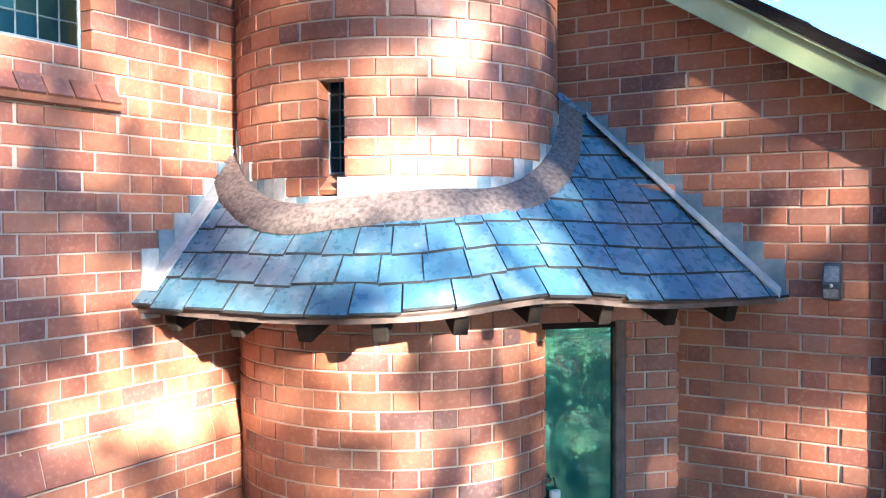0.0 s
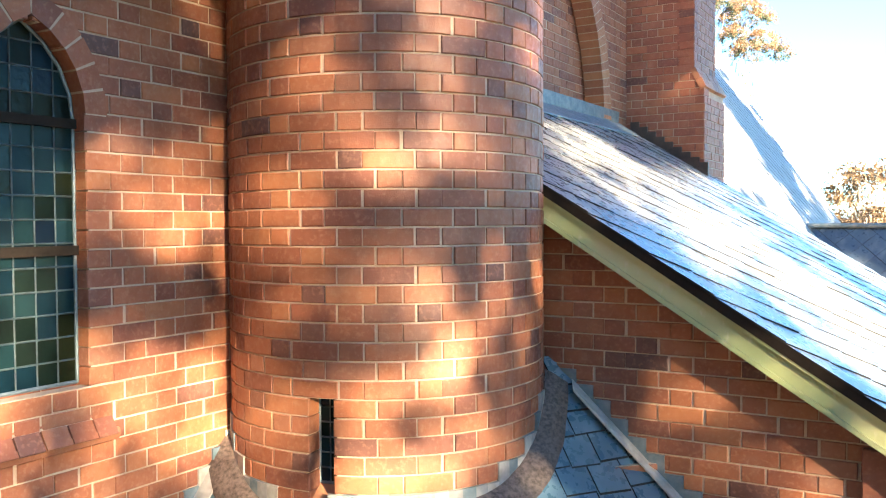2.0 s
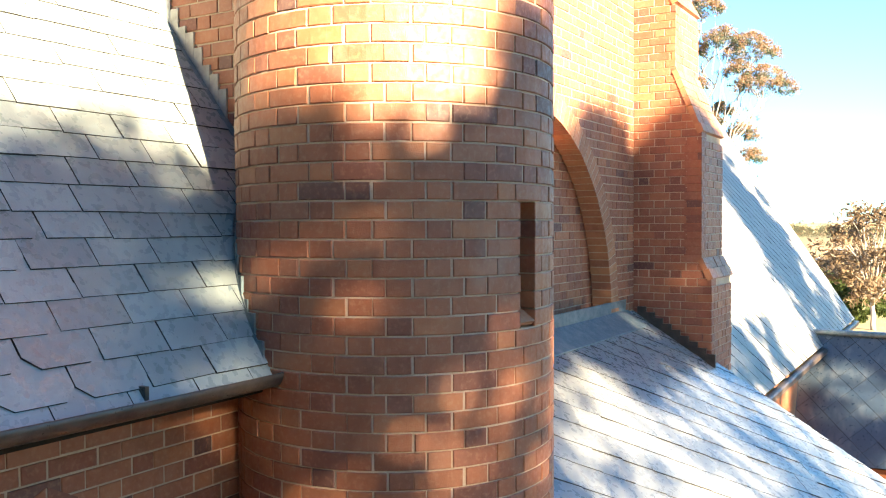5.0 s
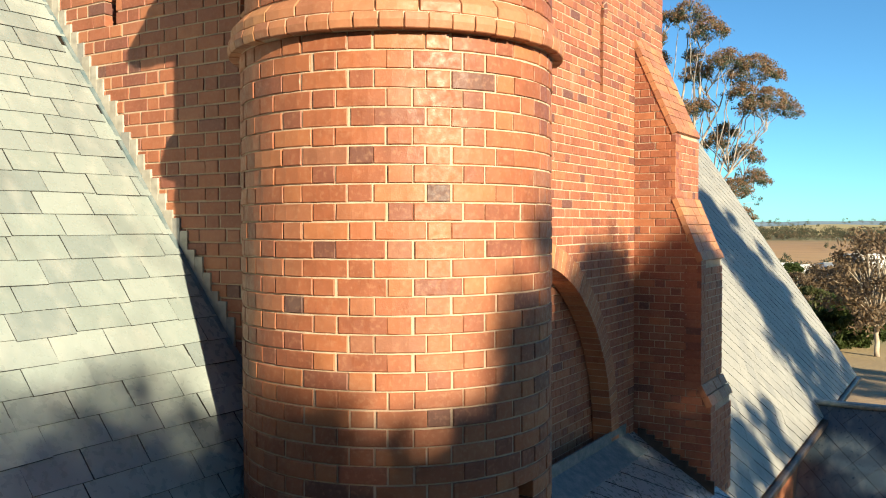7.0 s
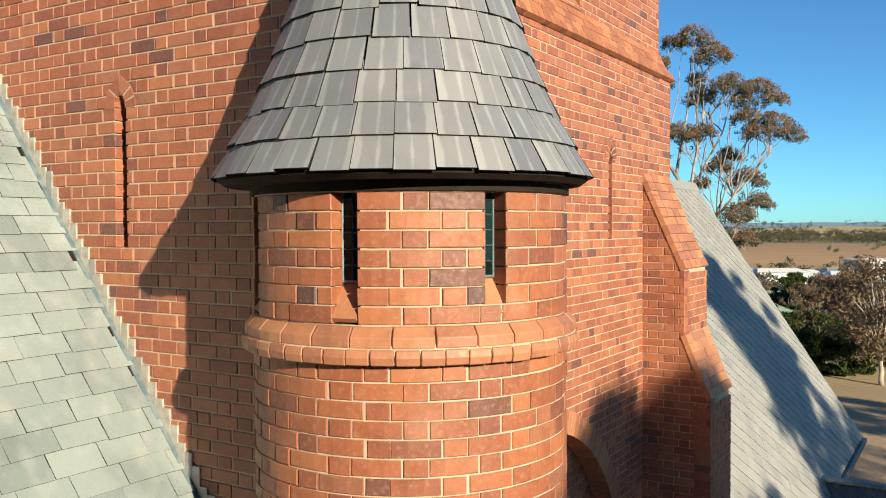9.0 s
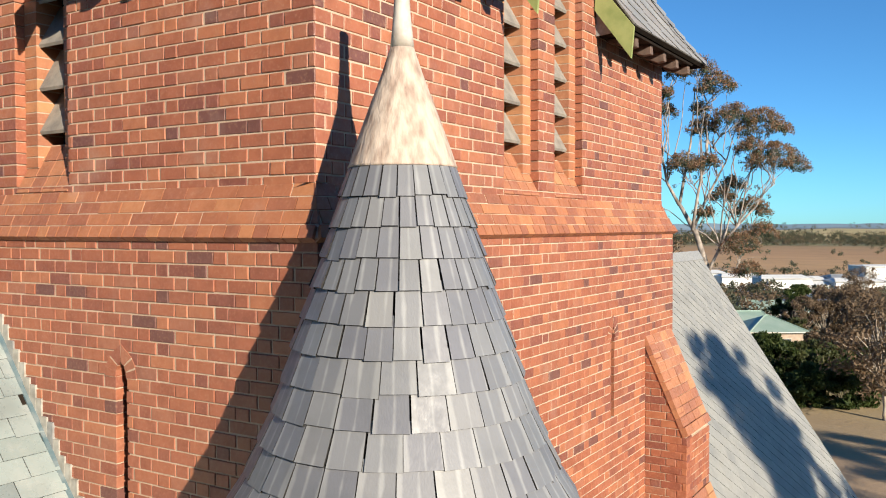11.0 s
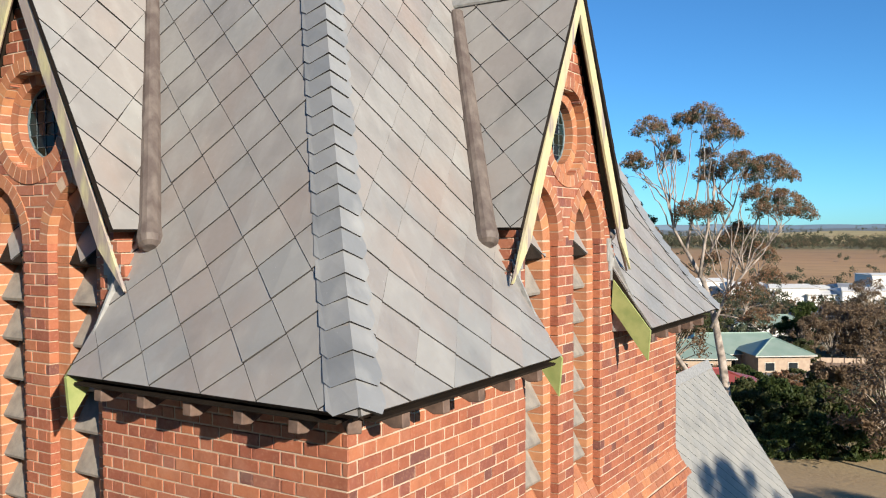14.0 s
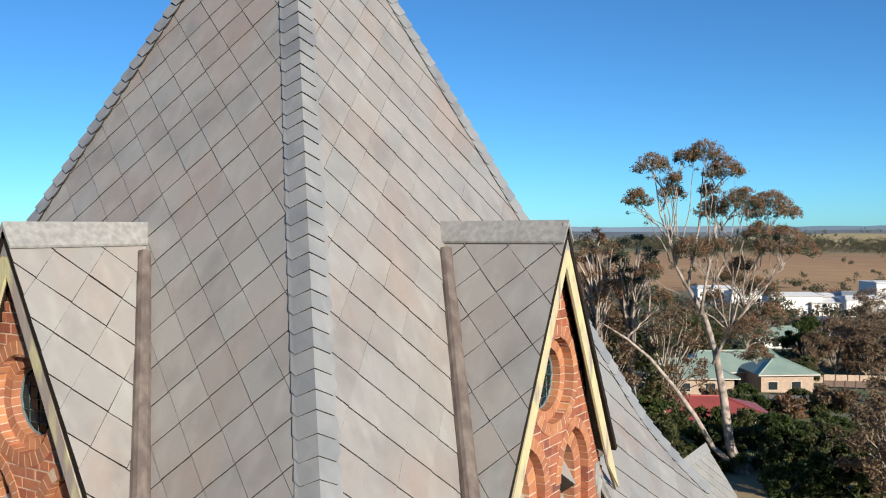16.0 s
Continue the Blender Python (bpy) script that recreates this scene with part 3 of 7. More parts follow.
def belfry_spans(flip):
    holes = [lancet(2.59, 3.27, 11.42, SPRING, 0.5, 0.05), lancet(3.62, 4.30, 11.42, SPRING, 0.5, 0.05)]

    def hole_round(v):
        if abs(v - 15.1) >= 0.44:
            return None
        w = math.sqrt(0.44 ** 2 - (v - 15.1) ** 2)
        return (3.5 - w, 3.5 + w)

    def spans(v):
        if v < EAVE_Z + 0.05:
            a, b = (0.12 if flip else 0.1335), 6.86
        else:
            w = gable_limit(v)
            a, b = 3.5 - w, 3.5 + w
        hs = [h for h in (q(v) for q in holes + [hole_round]) if h]
        r = cut(a, b, hs)
        if v >= EAVE_Z + 0.05:
            r[0] = (*r[0][:2], True, r[0][3])
            r[-1] = (*r[-1][:3], True)
        if flip:
            r = [(p, q, 2 if p == 0.12 else op, oq) for p, q, op, oq in r]
            return [(-q, -p, oq, op) for p, q, op, oq in r[::-1]]
        return r
    return spans


bel_a = brick_wall("wall_belfry_south", P_Au, belfry_spans(True), 11.2885, 16.35, "orange-red brick belfry wall with a gabled bay of louvred lancets",
                   pick=(-2.4, -0.2, 11.4, 12.9), mats=ORANGE, thick=0.3, course=0.0935, unit=0.394, shift=0.2237, joint=0.0062)
bel_b = brick_wall("wall_belfry_east", P_Bu, belfry_spans(False), 11.2885, 16.35, "orange-red brick belfry wall with a gabled bay of louvred lancets",
                   pick=(0.3, 2.5, 11.4, 12.9), mats=ORANGE, thick=0.3, course=0.0935, unit=0.394, shift=0.2237, joint=0.0062)

# spire
AX, AY, APEX = -3.49, 3.49, 21.25
SLOPE = 2.26


def spire_half(z):
    """Half width of the spire at a height, with the flared foot."""
    s = (APEX - z) / SLOPE
    if z < 14.3:
        s += 0.21 * ((14.3 - z) / 1.18) ** 1.7
    return s


ZS = [13.12, 13.35, 13.6, 13.9, 14.3]
spire_body = empty("spire", "steep flared tower spire clad in warm grey diamond slates", "spire")


def spire_side(rot, gap):
    """One side: strips from the eaves up, open at the foot where the gable stands, then the plane to the apex."""
    rz = Matrix.Translation((AX, AY, 0)) @ Matrix.Rotation(rot, 4, "Z")
    for z0, z1 in list(zip(ZS, ZS[1:])) + [(14.3, APEX)]:
        h0, h1 = spire_half(z0), spire_half(z1) if z1 < APEX else 0.0
        p0, p1 = Vector((0, -h0, z0)), Vector((0, -h1, z1))
        v = (p1 - p0).normalized()
        L = (p1 - p0).length
        u = Vector((1, 0, 0))
        n = u.cross(v)
        rot3 = rz.to_3x3()
        basis = (rz @ p0, rot3 @ u, rot3 @ v, rot3 @ n)
        sides = [[(-h0, 0), (h0, 0), (h1, L), (-h1, L)]]
        if z1 < 14.2:
            sides = [[(-h0, 0), (-gap, 0), (-gap, L), (-h1, L)], [(gap, 0), (h0, 0), (h1, L), (gap, L)]]
        for reg in sides:
            reg = [q for i, q in enumerate(reg) if i == 0 or abs(q[0] - reg[i - 1][0]) + abs(q[1] - reg[i - 1][1]) > 1e-6]
            P = plane_frame(*basis)
            pts = [P(a, b, 0) for a, b in reg]
            sl = slab("deck", pts, 0.05, timber_dark, spire_body, "", "", "")
            yield sl, basis, reg, (z0, L)


SU, SV = 0.247, 0.236
ZRUN = ZS + [APEX]
VRUN = [0.0]
for za, zb in zip(ZRUN, ZRUN[1:]):
    VRUN.append(VRUN[-1] + math.hypot(zb - za, (spire_half(zb) if zb < APEX else 0.0) - spire_half(za)))
HRUN = [spire_half(z) for z in ZS] + [0.0]


def spire_at(rot):
    """Places on one side of the spire: u across, v up the slope from the eaves, d out from the slates."""
    c, sn = math.cos(rot), math.sin(rot)

    def P(u, v, d=0.0):
        h, z = np.interp(v, VRUN, HRUN), np.interp(v, VRUN, ZRUN)
        k = min(max(int(np.searchsorted(VRUN, v)), 1), len(VRUN) - 1)
        rise, run = ZRUN[k] - ZRUN[k - 1], HRUN[k - 1] - HRUN[k]
        L = math.hypot(rise, run)
        x, y, z = u, -h - d * rise / L, z + d * run / L
        return np.array((AX + c * x - sn * y, AY + sn * x + c * y, z))
    return P


V_GAP = VRUN[ZRUN.index(13.9)]
for side, rot in enumerate((0.0, math.pi / 2, math.pi, -math.pi / 2)):
    decks = [sl for sl, *_ in spire_side(rot, 1.12)]
    P = spire_at(rot)
    anchor_u, anchor_z = (1.783, 15.187) if side % 2 == 0 else (-1.584, 15.606)
    vc = np.interp(anchor_z, ZRUN, VRUN)
    near, sign, count = side in (0, 1), 1 if side == 0 else -1, 0
    far_v, far_f, far_i = [], [], []
    for j in range(-int(vc / SV) - 2, int((VRUN[-1] - vc) / SV) + 1):
        for i in range(-14, 15):
            poly = lapped(anchor_u + 2 * SU * i + SU * (j % 2), vc + j * SV, SU, SV, 0.006, 0.006)
            lo, hi = min(q[1] for q in poly), max(q[1] for q in poly)
            cu = sum(q[0] for q in poly) / 4
            l0, l1 = max(lo, 0.0), min(hi, VRUN[-1] - 0.02)
            if l1 - l0 < 0.02:
                continue
            h0, h1 = np.interp(l0, VRUN, HRUN), np.interp(l1, VRUN, HRUN)
            regions = [[(-h0, l0), (h0, l0), (h1, l1), (-h1, l1)]]
            if lo < V_GAP - 0.1:
                regions = [[(-h0, l0), (-1.12, l0), (-1.12, l1), (-h1, l1)], [(1.12, l0), (h0, l0), (h1, l1), (1.12, l1)]]
            for region in regions:
                c = clip_poly(poly, region)
                if len(c) < 3 or max(q[1] for q in c) - min(q[1] for q in c) < 0.01:
                    continue
                lift = 0.013 + rng.normal(0, 0.0018)
                n = len(c)
                vs = [P(u, v, 0.007 + lift * (hi - v) / (hi - lo)) for u, v in c] + [P(u, v, -0.004) for u, v in c]
                fs = [tuple(range(n))] + [(k, n + k, n + (k + 1) % n, (k + 1) % n) for k in range(n)]
                # edge colour follows facing: shaded edges painted dark, lit cut edges pale
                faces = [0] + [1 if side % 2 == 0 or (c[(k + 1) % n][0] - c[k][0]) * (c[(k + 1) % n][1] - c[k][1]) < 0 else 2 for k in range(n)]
                if near and count < 300 and cu * sign > -2.6:
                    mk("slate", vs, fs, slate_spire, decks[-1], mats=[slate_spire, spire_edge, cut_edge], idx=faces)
                    count += 1
                else:
                    off = len(far_v)
                    far_v += vs
                    far_f += [tuple(q + off for q in f) for f in fs]
                    far_i += faces
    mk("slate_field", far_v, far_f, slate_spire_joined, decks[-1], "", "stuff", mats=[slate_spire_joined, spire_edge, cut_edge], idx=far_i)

# turret
def turret_spans(v):
    hs = []
    for a0, a1, v0, v1 in ((-81, -72.5, 2.56, 3.13), (-11.2, -2.4, 5.6, 6.2), (-81.5, -72.8, 8.68, 9.34), (-32, -24.2, 8.72, 9.34), (-130, -121.5, 8.7, 9.34)):
        if v0 < v < v1:
            hs.append((deg(a0), deg(a1)))
    return cut(deg(-182), deg(80), hs)


turret = brick_wall("wall_turret", P_T, turret_spans, -0.0676, 9.386, "round red-brown Flemish-bond brick stair turret", bend=TR,
                    pick=(deg(-105), deg(-20), 3.2, 6.0), thick=0.2, course=0.0909, unit=0.379, shift=0.356)

# side building: wall, window, roof
WIN = lancet(-1.98, -1.47, 3.20, 4.45, 0.40, 0.02)
wall_l = brick_wall("wall_transept", P_L, spans_of(-4.6, -0.45, [WIN]), -0.0056, 5.8, "red-brown Flemish-bond brick wall with a lancet window", pick=(-1.45, -0.6, 2.2, 4.6), course=0.0894, unit=0.3755, shift=0.1638)
brick_wall("wall_vestry", P_R, lambda v: [(1.2, min(4.4, (4.97 - v) / 0.63), False, False)], 0.0006, 4.2, "red-brown Flemish-bond brick gable wall under a lean-to roof", pick=(1.6, 3.2, 1.3, 3.2), course=0.0897, unit=0.3715, shift=0.17)

P_LP = plane_frame((0.085, 0, 0), (0, 1, 0), (0, 0, 1), (1, 0, 0))
brick_wall("wall_transept_plinth", P_LP, spans_of(-4.6, -0.62, []), -0.0056, 1.346, "projecting red-brown brick plinth at the foot of the wall", thick=0.07, limit=0, course=0.0894, unit=0.3755, shift=0.05)
weathering("weathering_plinth", P_L, -4.6, -0.62, 1.345, 1.50, 0.055, 0.004, "sloping brick weathering on top of the plinth", (brick_piece, brick_stuff), row=0.16, lip=False)

# transept roof
ROOF_S = 1.284
rl = lambda x: 6.829 + (-0.684 - x) * ROOF_S
vv = Vector((-1, 0, ROOF_S)).normalized()
nn = Vector((0, -1, 0)).cross(vv) * -1
if nn.z < 0:
    nn = -nn
uu = vv.cross(nn)
eave = Vector((0.47, -6.0, rl(0.47)))
L_run = (Vector((-3.55, 0, rl(-3.55))) - Vector((0.47, 0, rl(0.47)))).length
if uu.y < 0:
    uu, eave = -uu, eave
roof_l = slab("roof_transept", [eave, eave + Vector((0, 5.99, 0)), eave + Vector((0, 5.99, 0)) + vv * L_run, eave + vv * L_run], 0.06, timber_dark, None,
              "steep slate roof of weathered green-grey slates")
wl = rows_of(0.345, 0.158, -0.1025, 5.9, -0.086, 1.03, 0.03, 0.06) + rows_of(0.345, 0.169, -0.1025, 5.9, 1.187, L_run, 0.05)
slates(roof_l, (eave, (0, 1, 0), vv, Vector((0, 1, 0)).cross(vv)), wl, [(0, 0), (5.98, 0), (5.98, L_run), (0, L_run)], slate_green, slate_green_joined, 0.011,
       pick=lambda u, v: u > 2.9 and v < 4.2)

# lean-to roof
lo_v = Vector((-1, 0, 0.63)).normalized()
lo_o = Vector((4.4, 0.42, 5.06 - 0.63 * 4.4))
lo_L = 4.4 / -lo_v.x
roof_r = slab("roof_vestry", [lo_o, lo_o + Vector((0, 5.72, 0)), lo_o + Vector((0, 5.72, 0)) + lo_v * lo_L, lo_o + lo_v * lo_L], 0.05, timber_dark, None,
              "lean-to roof of grey-blue diamond slates")
slates(roof_r, (lo_o, (0, 1, 0), lo_v, Vector((0, 1, 0)).cross(lo_v)), diamonds(0.2, 0.2, 0, 5.8, 0, lo_L, 0.0, 0.007), [(0, 0), (5.72, 0), (5.72, lo_L), (0, lo_L)],
       slate_blue, slate_blue_joined, 0.010)

# nave roof beyond the tower
nv = Vector((-4.4, 0, 6.7)).normalized()
no = Vector((0.85, 6.95, 3.58))
nL = 4.4 / -nv.x
roof_n = slab("roof_nave", [no, no + Vector((0, 13.9, 0)), no + Vector((0, 13.9, 0)) + nv * nL, no + nv * nL], 0.1, timber_dark, None, "steep nave roof of pale grey slates")
slates(roof_n, (no, (0, 1, 0), nv, Vector((0, 1, 0)).cross(nv)), diamonds(0.22, 0.22, 0, 14, 0, nL, 0.0, 0.005), [(0, 0), (13.9, 0), (13.9, nL), (0, nL)], slate_nave, slate_nave_joined, 0.007, limit=200)
bm = bmesh.new()
box(bm, (-7.0, 6.96, 0), (0.4, 20.6, 3.9))
prism(bm, [Vector((0.4, 20.5, 3.9)), Vector((-7.4, 20.5, 3.9)), Vector((-3.5, 20.5, 9.9))], Vector((0, -13.5, 0)))
tagged(part("wall_nave", bm, brick_stuff, None, "red brick nave wall under the eaves"), "", "wall", "", "structure")

# ground
def ground_z(x, y):
    d = math.hypot(x, y)
    z = 0.0
    if d > 62:
        z -= 16 * (1 - math.exp(-(d - 62) / 130.0))
    if d > 380:
        z += 30 * (1 - math.exp(-(d - 380) / 900.0)) * (0.55 + 0.45 * noise.noise(Vector((x / 700.0, y / 700.0, 1.3))))
    z += 15 * math.exp(-((x + 175) / 210.0) ** 2 - ((y - 1400) / 260.0) ** 2)
    return z


def ground():
    m = Mat("ground", 0.95)
    geo = m.n("ShaderNodeNewGeometry").outputs["Position"]
    ln = m.n("ShaderNodeVectorMath")
    ln.operation = "LENGTH"
    m.link(geo, ln.inputs[0])
    wob = m.n("ShaderNodeMath")
    wob.operation = "MULTIPLY_ADD"
    m.link(m.noise(0.02, 5, None, True), wob.inputs[0])
    wob.inputs[1].default_value = 60
    m.link(ln.outputs["Value"], wob.inputs[2])
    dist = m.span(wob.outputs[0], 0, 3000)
    # the last two stops put bluish distance haze into the ground colour
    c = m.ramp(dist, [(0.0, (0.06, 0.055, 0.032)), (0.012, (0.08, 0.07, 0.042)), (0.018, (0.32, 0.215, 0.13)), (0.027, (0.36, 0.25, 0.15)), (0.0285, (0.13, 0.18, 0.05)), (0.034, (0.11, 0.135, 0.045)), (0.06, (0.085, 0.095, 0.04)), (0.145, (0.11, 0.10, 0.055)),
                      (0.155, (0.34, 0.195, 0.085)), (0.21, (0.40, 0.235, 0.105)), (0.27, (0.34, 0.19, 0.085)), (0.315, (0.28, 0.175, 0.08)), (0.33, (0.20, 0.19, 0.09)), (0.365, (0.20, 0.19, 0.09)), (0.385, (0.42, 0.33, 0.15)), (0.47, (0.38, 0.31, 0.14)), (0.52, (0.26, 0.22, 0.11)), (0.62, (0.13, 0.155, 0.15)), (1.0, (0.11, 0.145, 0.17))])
    c = m.mix(c, (0.17, 0.105, 0.06), m.span(m.noise(0.02, 5, (0.5, 4.0, 1), True), 0.48, 0.7, 0, 0.4))
    c = m.mix(c, (0.085, 0.0723, 0.0425), m.span(m.noise(0.05, 8, None, True), 0.5, 0.75, 0, 0.25))
    c = m.mix(c, (0.36, 0.255, 0.16), m.span(m.noise(0.9, 8, None, True), 0.55, 0.8, 0, 0.25))
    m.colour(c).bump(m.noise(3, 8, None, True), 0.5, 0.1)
    rad = [0, 8, 16, 24, 32, 40, 48, 56, 64, 75, 90, 110, 140, 180, 230, 300, 380, 480, 620, 800, 1050, 1400, 1900, 2600, 3600, 4800]
    seg = 96
    vs, fs = [], []
    for r in rad:
        for k in range(seg):
            a = 2 * math.pi * k / seg
            x, y = r * math.cos(a), r * math.sin(a)
            vs.append((x, y, ground_z(x, y)))
    for j in range(len(rad) - 1):
        for k in range(seg):
            fs.append((j * seg + k, (j + 1) * seg + k, (j + 1) * seg + (k + 1) % seg, j * seg + (k + 1) % seg))
    ob = mk("ground", vs, fs, m.m, None, "dry winter grass and dirt falling away to farmland", "structure", "ground")
    ob.data.polygons.foreach_set("use_smooth", [True] * len(ob.data.polygons))


ground()


# ---- stair turret details ----
def ring_pieces(name, parent, r0, r1, z0, z1, a0, a1, n, mat, gap=0.006, top=None, bulge=0.0):
    """Bricks round a circle: each a bent wedge with its own mesh position."""
    half = (a1 - a0) / n / 2
    me = None
    for i in range(n):
        mid = a0 + (2 * i + 1) * half
        if me is None:
            bm = bmesh.new()
            h = half - gap / 2 / r1
            prof = [(r0, z0), (r1, z0), (r1 + bulge, (z0 + z1) / 2), (top or r1, z1), (r0, z1)]
            cols = []
            for a in (-h, 0, h):
                cols.append([bm.verts.new((r * math.cos(a), r * math.sin(a), z)) for r, z in prof])
            for p, q in zip(cols, cols[1:]):
                for k in range(len(prof)):
                    bm.faces.new((p[k], q[k], q[(k + 1) % len(prof)], p[(k + 1) % len(prof)]))
            bm.faces.new(cols[0])
            bm.faces.new(cols[-1][::-1])
            bmesh.ops.recalc_face_normals(bm, faces=bm.faces)
            bmesh.ops.bevel(bm, geom=[e for e in bm.edges if e.calc_face_angle(0) > 0.7], offset=0.004, segments=1, affect="EDGES")
            first = part(name, bm, mat, parent)
            me = first.data
            ob = first
        else:
            ob = new(name, me)
            ob.parent = parent
        ob.matrix_basis = Matrix.Translation((TCX, TCY, rng.normal(0, 0.0015))) @ Matrix.Rotation(mid + rng.normal(0, 0.002), 4, "Z")


string = empty("string_course", "moulded red brick string course round the turret", "string course", "", "structure", (0, 0, 0))
ring_pieces("bullnose_brick", string, TR - 0.05, TR + 0.062, 8.475, 8.55, radians(-176), radians(40), 30, brick_mould, bulge=0.008)
ring_pieces("slope_brick", string, TR - 0.05, TR + 0.05, 8.556, 8.655, radians(-176), radians(40), 17, brick_mould, top=TR + 0.004)

glass_m = Mat("leaded_glass", 0.12, 0.0, 0.12)
gc = glass_m.ramp(glass_m.random("object"), [(0, (0.003, 0.014, 0.021)), (0.3, (0.006, 0.022, 0.025)), (0.55, (0.004, 0.010, 0.008)), (0.78, (0.007, 0.0105, 0.005)), (0.9, (0.003, 0.010, 0.020))], True)
glass_m.colour(gc).bump(glass_m.noise(40, 3, None, True), 0.25, 0.004)
leaded_glass = glass_m.m
lead_came = plain("lead_came", (0.14, 0.19, 0.205), (0.09, 0.12, 0.135), 20, 0.5, 0.2)


def leaded(name, P, u0, u1, v0, v1, d, nu, nv, label, shape=None, frame_w=0.014, parent=None):
    """A leaded light: panes between cames, in a border."""
    ob = parent or empty(name, label, "window", "leaded lights", "structure")
    du, dv = (u1 - u0) / nu, (v1 - v0) / nv
    bmc = bmesh.new()
    for i in range(nu):
        for j in range(nv):
            a, b, c, e = u0 + i * du, u0 + (i + 1) * du, v0 + j * dv, v0 + (j + 1) * dv
            quad = [(a, c), (b, c), (b, e), (a, e)]
            if shape:
                quad = clip_poly(quad, shape)
            if len(quad) < 3:
                continue
            t = rng.normal(0, 0.0035, 2)
            cm = (sum(q[0] for q in quad) / len(quad), sum(q[1] for q in quad) / len(quad))
            bm = bmesh.new()
            prism(bm, [Vector(P(x, y, d + (x - cm[0]) * t[0] * 6 + (y - cm[1]) * t[1] * 6)) for x, y in quad], Vector(P(0, 0, -0.004) - P(0, 0, 0)))
            part("pane", bm, leaded_glass, ob)
            for p, q in zip(quad, quad[1:] + quad[:1]):
                tube(bmc, [P(p[0], p[1], d + 0.004), P(q[0], q[1], d + 0.004)], 0.0045, 4, False)
    part("came", bmc, lead_came, ob)
    bm = bmesh.new()
    outline = shape or [(u0, v0), (u1, v0), (u1, v1), (u0, v1)]
    for p, q in zip(outline, outline[1:] + outline[:1]):
        tube(bm, [P(p[0], p[1], d + 0.004), P(q[0], q[1], d + 0.004)], frame_w, 6, False)
    part("border", bm, lead_came, ob)
    return ob


for a0, a1, v0, v1, nv in ((-81, -72.5, 2.68, 3.13, 6), (-11.2, -2.4, 5.68, 6.2, 7), (-81.5, -72.8, 8.86, 9.34, 6), (-32, -24.2, 8.88, 9.34, 6), (-130, -121.5, 8.86, 9.34, 6)):
    leaded("slit_window", P_T, deg(a0), deg(a1), v0, v1, -0.11, 2, nv, "narrow leaded slit window in the brick turret", frame_w=0.008)
    bm = bmesh.new()
    lo = v0 - 0.17 if v0 > 8 else v0 - 0.08
    A, Bq = deg(a0), deg(a1)
    prism(bm, [Vector(P_T(A, v0 + 0.01, -0.13)), Vector(P_T(A, lo, 0.002)), Vector(P_T(A, lo - 0.02, -0.02)), Vector(P_T(A, lo - 0.02, -0.13))], Vector(P_T(Bq, 0, -0.05) - P_T(A, 0, -0.05)))
    tagged(part("window_sill", bm, brick_mould, None, "splayed brick sill of a slit window"), "", "sill", "", "structure")
bm = bmesh.new()
bmesh.ops.create_cone(bm, cap_ends=True, segments=48, radius1=TR - 0.22, radius2=TR - 0.22, depth=9.3, matrix=Matrix.Translation((TCX, TCY, 4.65)))
tagged(part("turret_core", bm, unlit_void, None, "near-black core standing for the unlit stairwell inside the turret"), "", "wall", "", "structure")

# conical cap
cap = empty("turret_roof", "bell-cast conical turret roof of charcoal slates with a metal finial", "roof", "", "", (0, 0, 0))
CCX, CCY = 0.583, 0.054
CONE = [(1.052, 9.39), (0.97, 9.55), (0.868, 9.72), (0.717, 10.08), (0.458, 10.87), (0.285, 11.42)]


def cone_r(z):
    for (r0, z0), (r1, z1) in zip(CONE, CONE[1:]):
        if z <= z1:
            return r0 + (r1 - r0) * (z - z0) / (z1 - z0)
    return CONE[-1][0]


bm = bmesh.new()
prev = None
for r, z in [(1.0, 9.35), (1.035, 9.375)] + [(a - 0.02, b) for a, b in CONE[1:]] + [(0.27, 11.44)]:
    ring = [bm.verts.new((CCX + r * math.cos(k * math.pi / 32), CCY + r * math.sin(k * math.pi / 32), z)) for k in range(64)]
    if prev:
        for k in range(64):
            bm.faces.new((prev[k], prev[(k + 1) % 64], ring[(k + 1) % 64], ring[k]))
    else:
        bm.faces.new(ring[::-1])
    prev = ring
bm.faces.new(prev)
part("boarding", bm, timber_dark, cap)
zrow = [9.39, 9.555, 9.715, 9.885, 10.055, 10.222, 10.39, 10.555, 10.725, 10.89, 11.055, 11.22, 11.385]
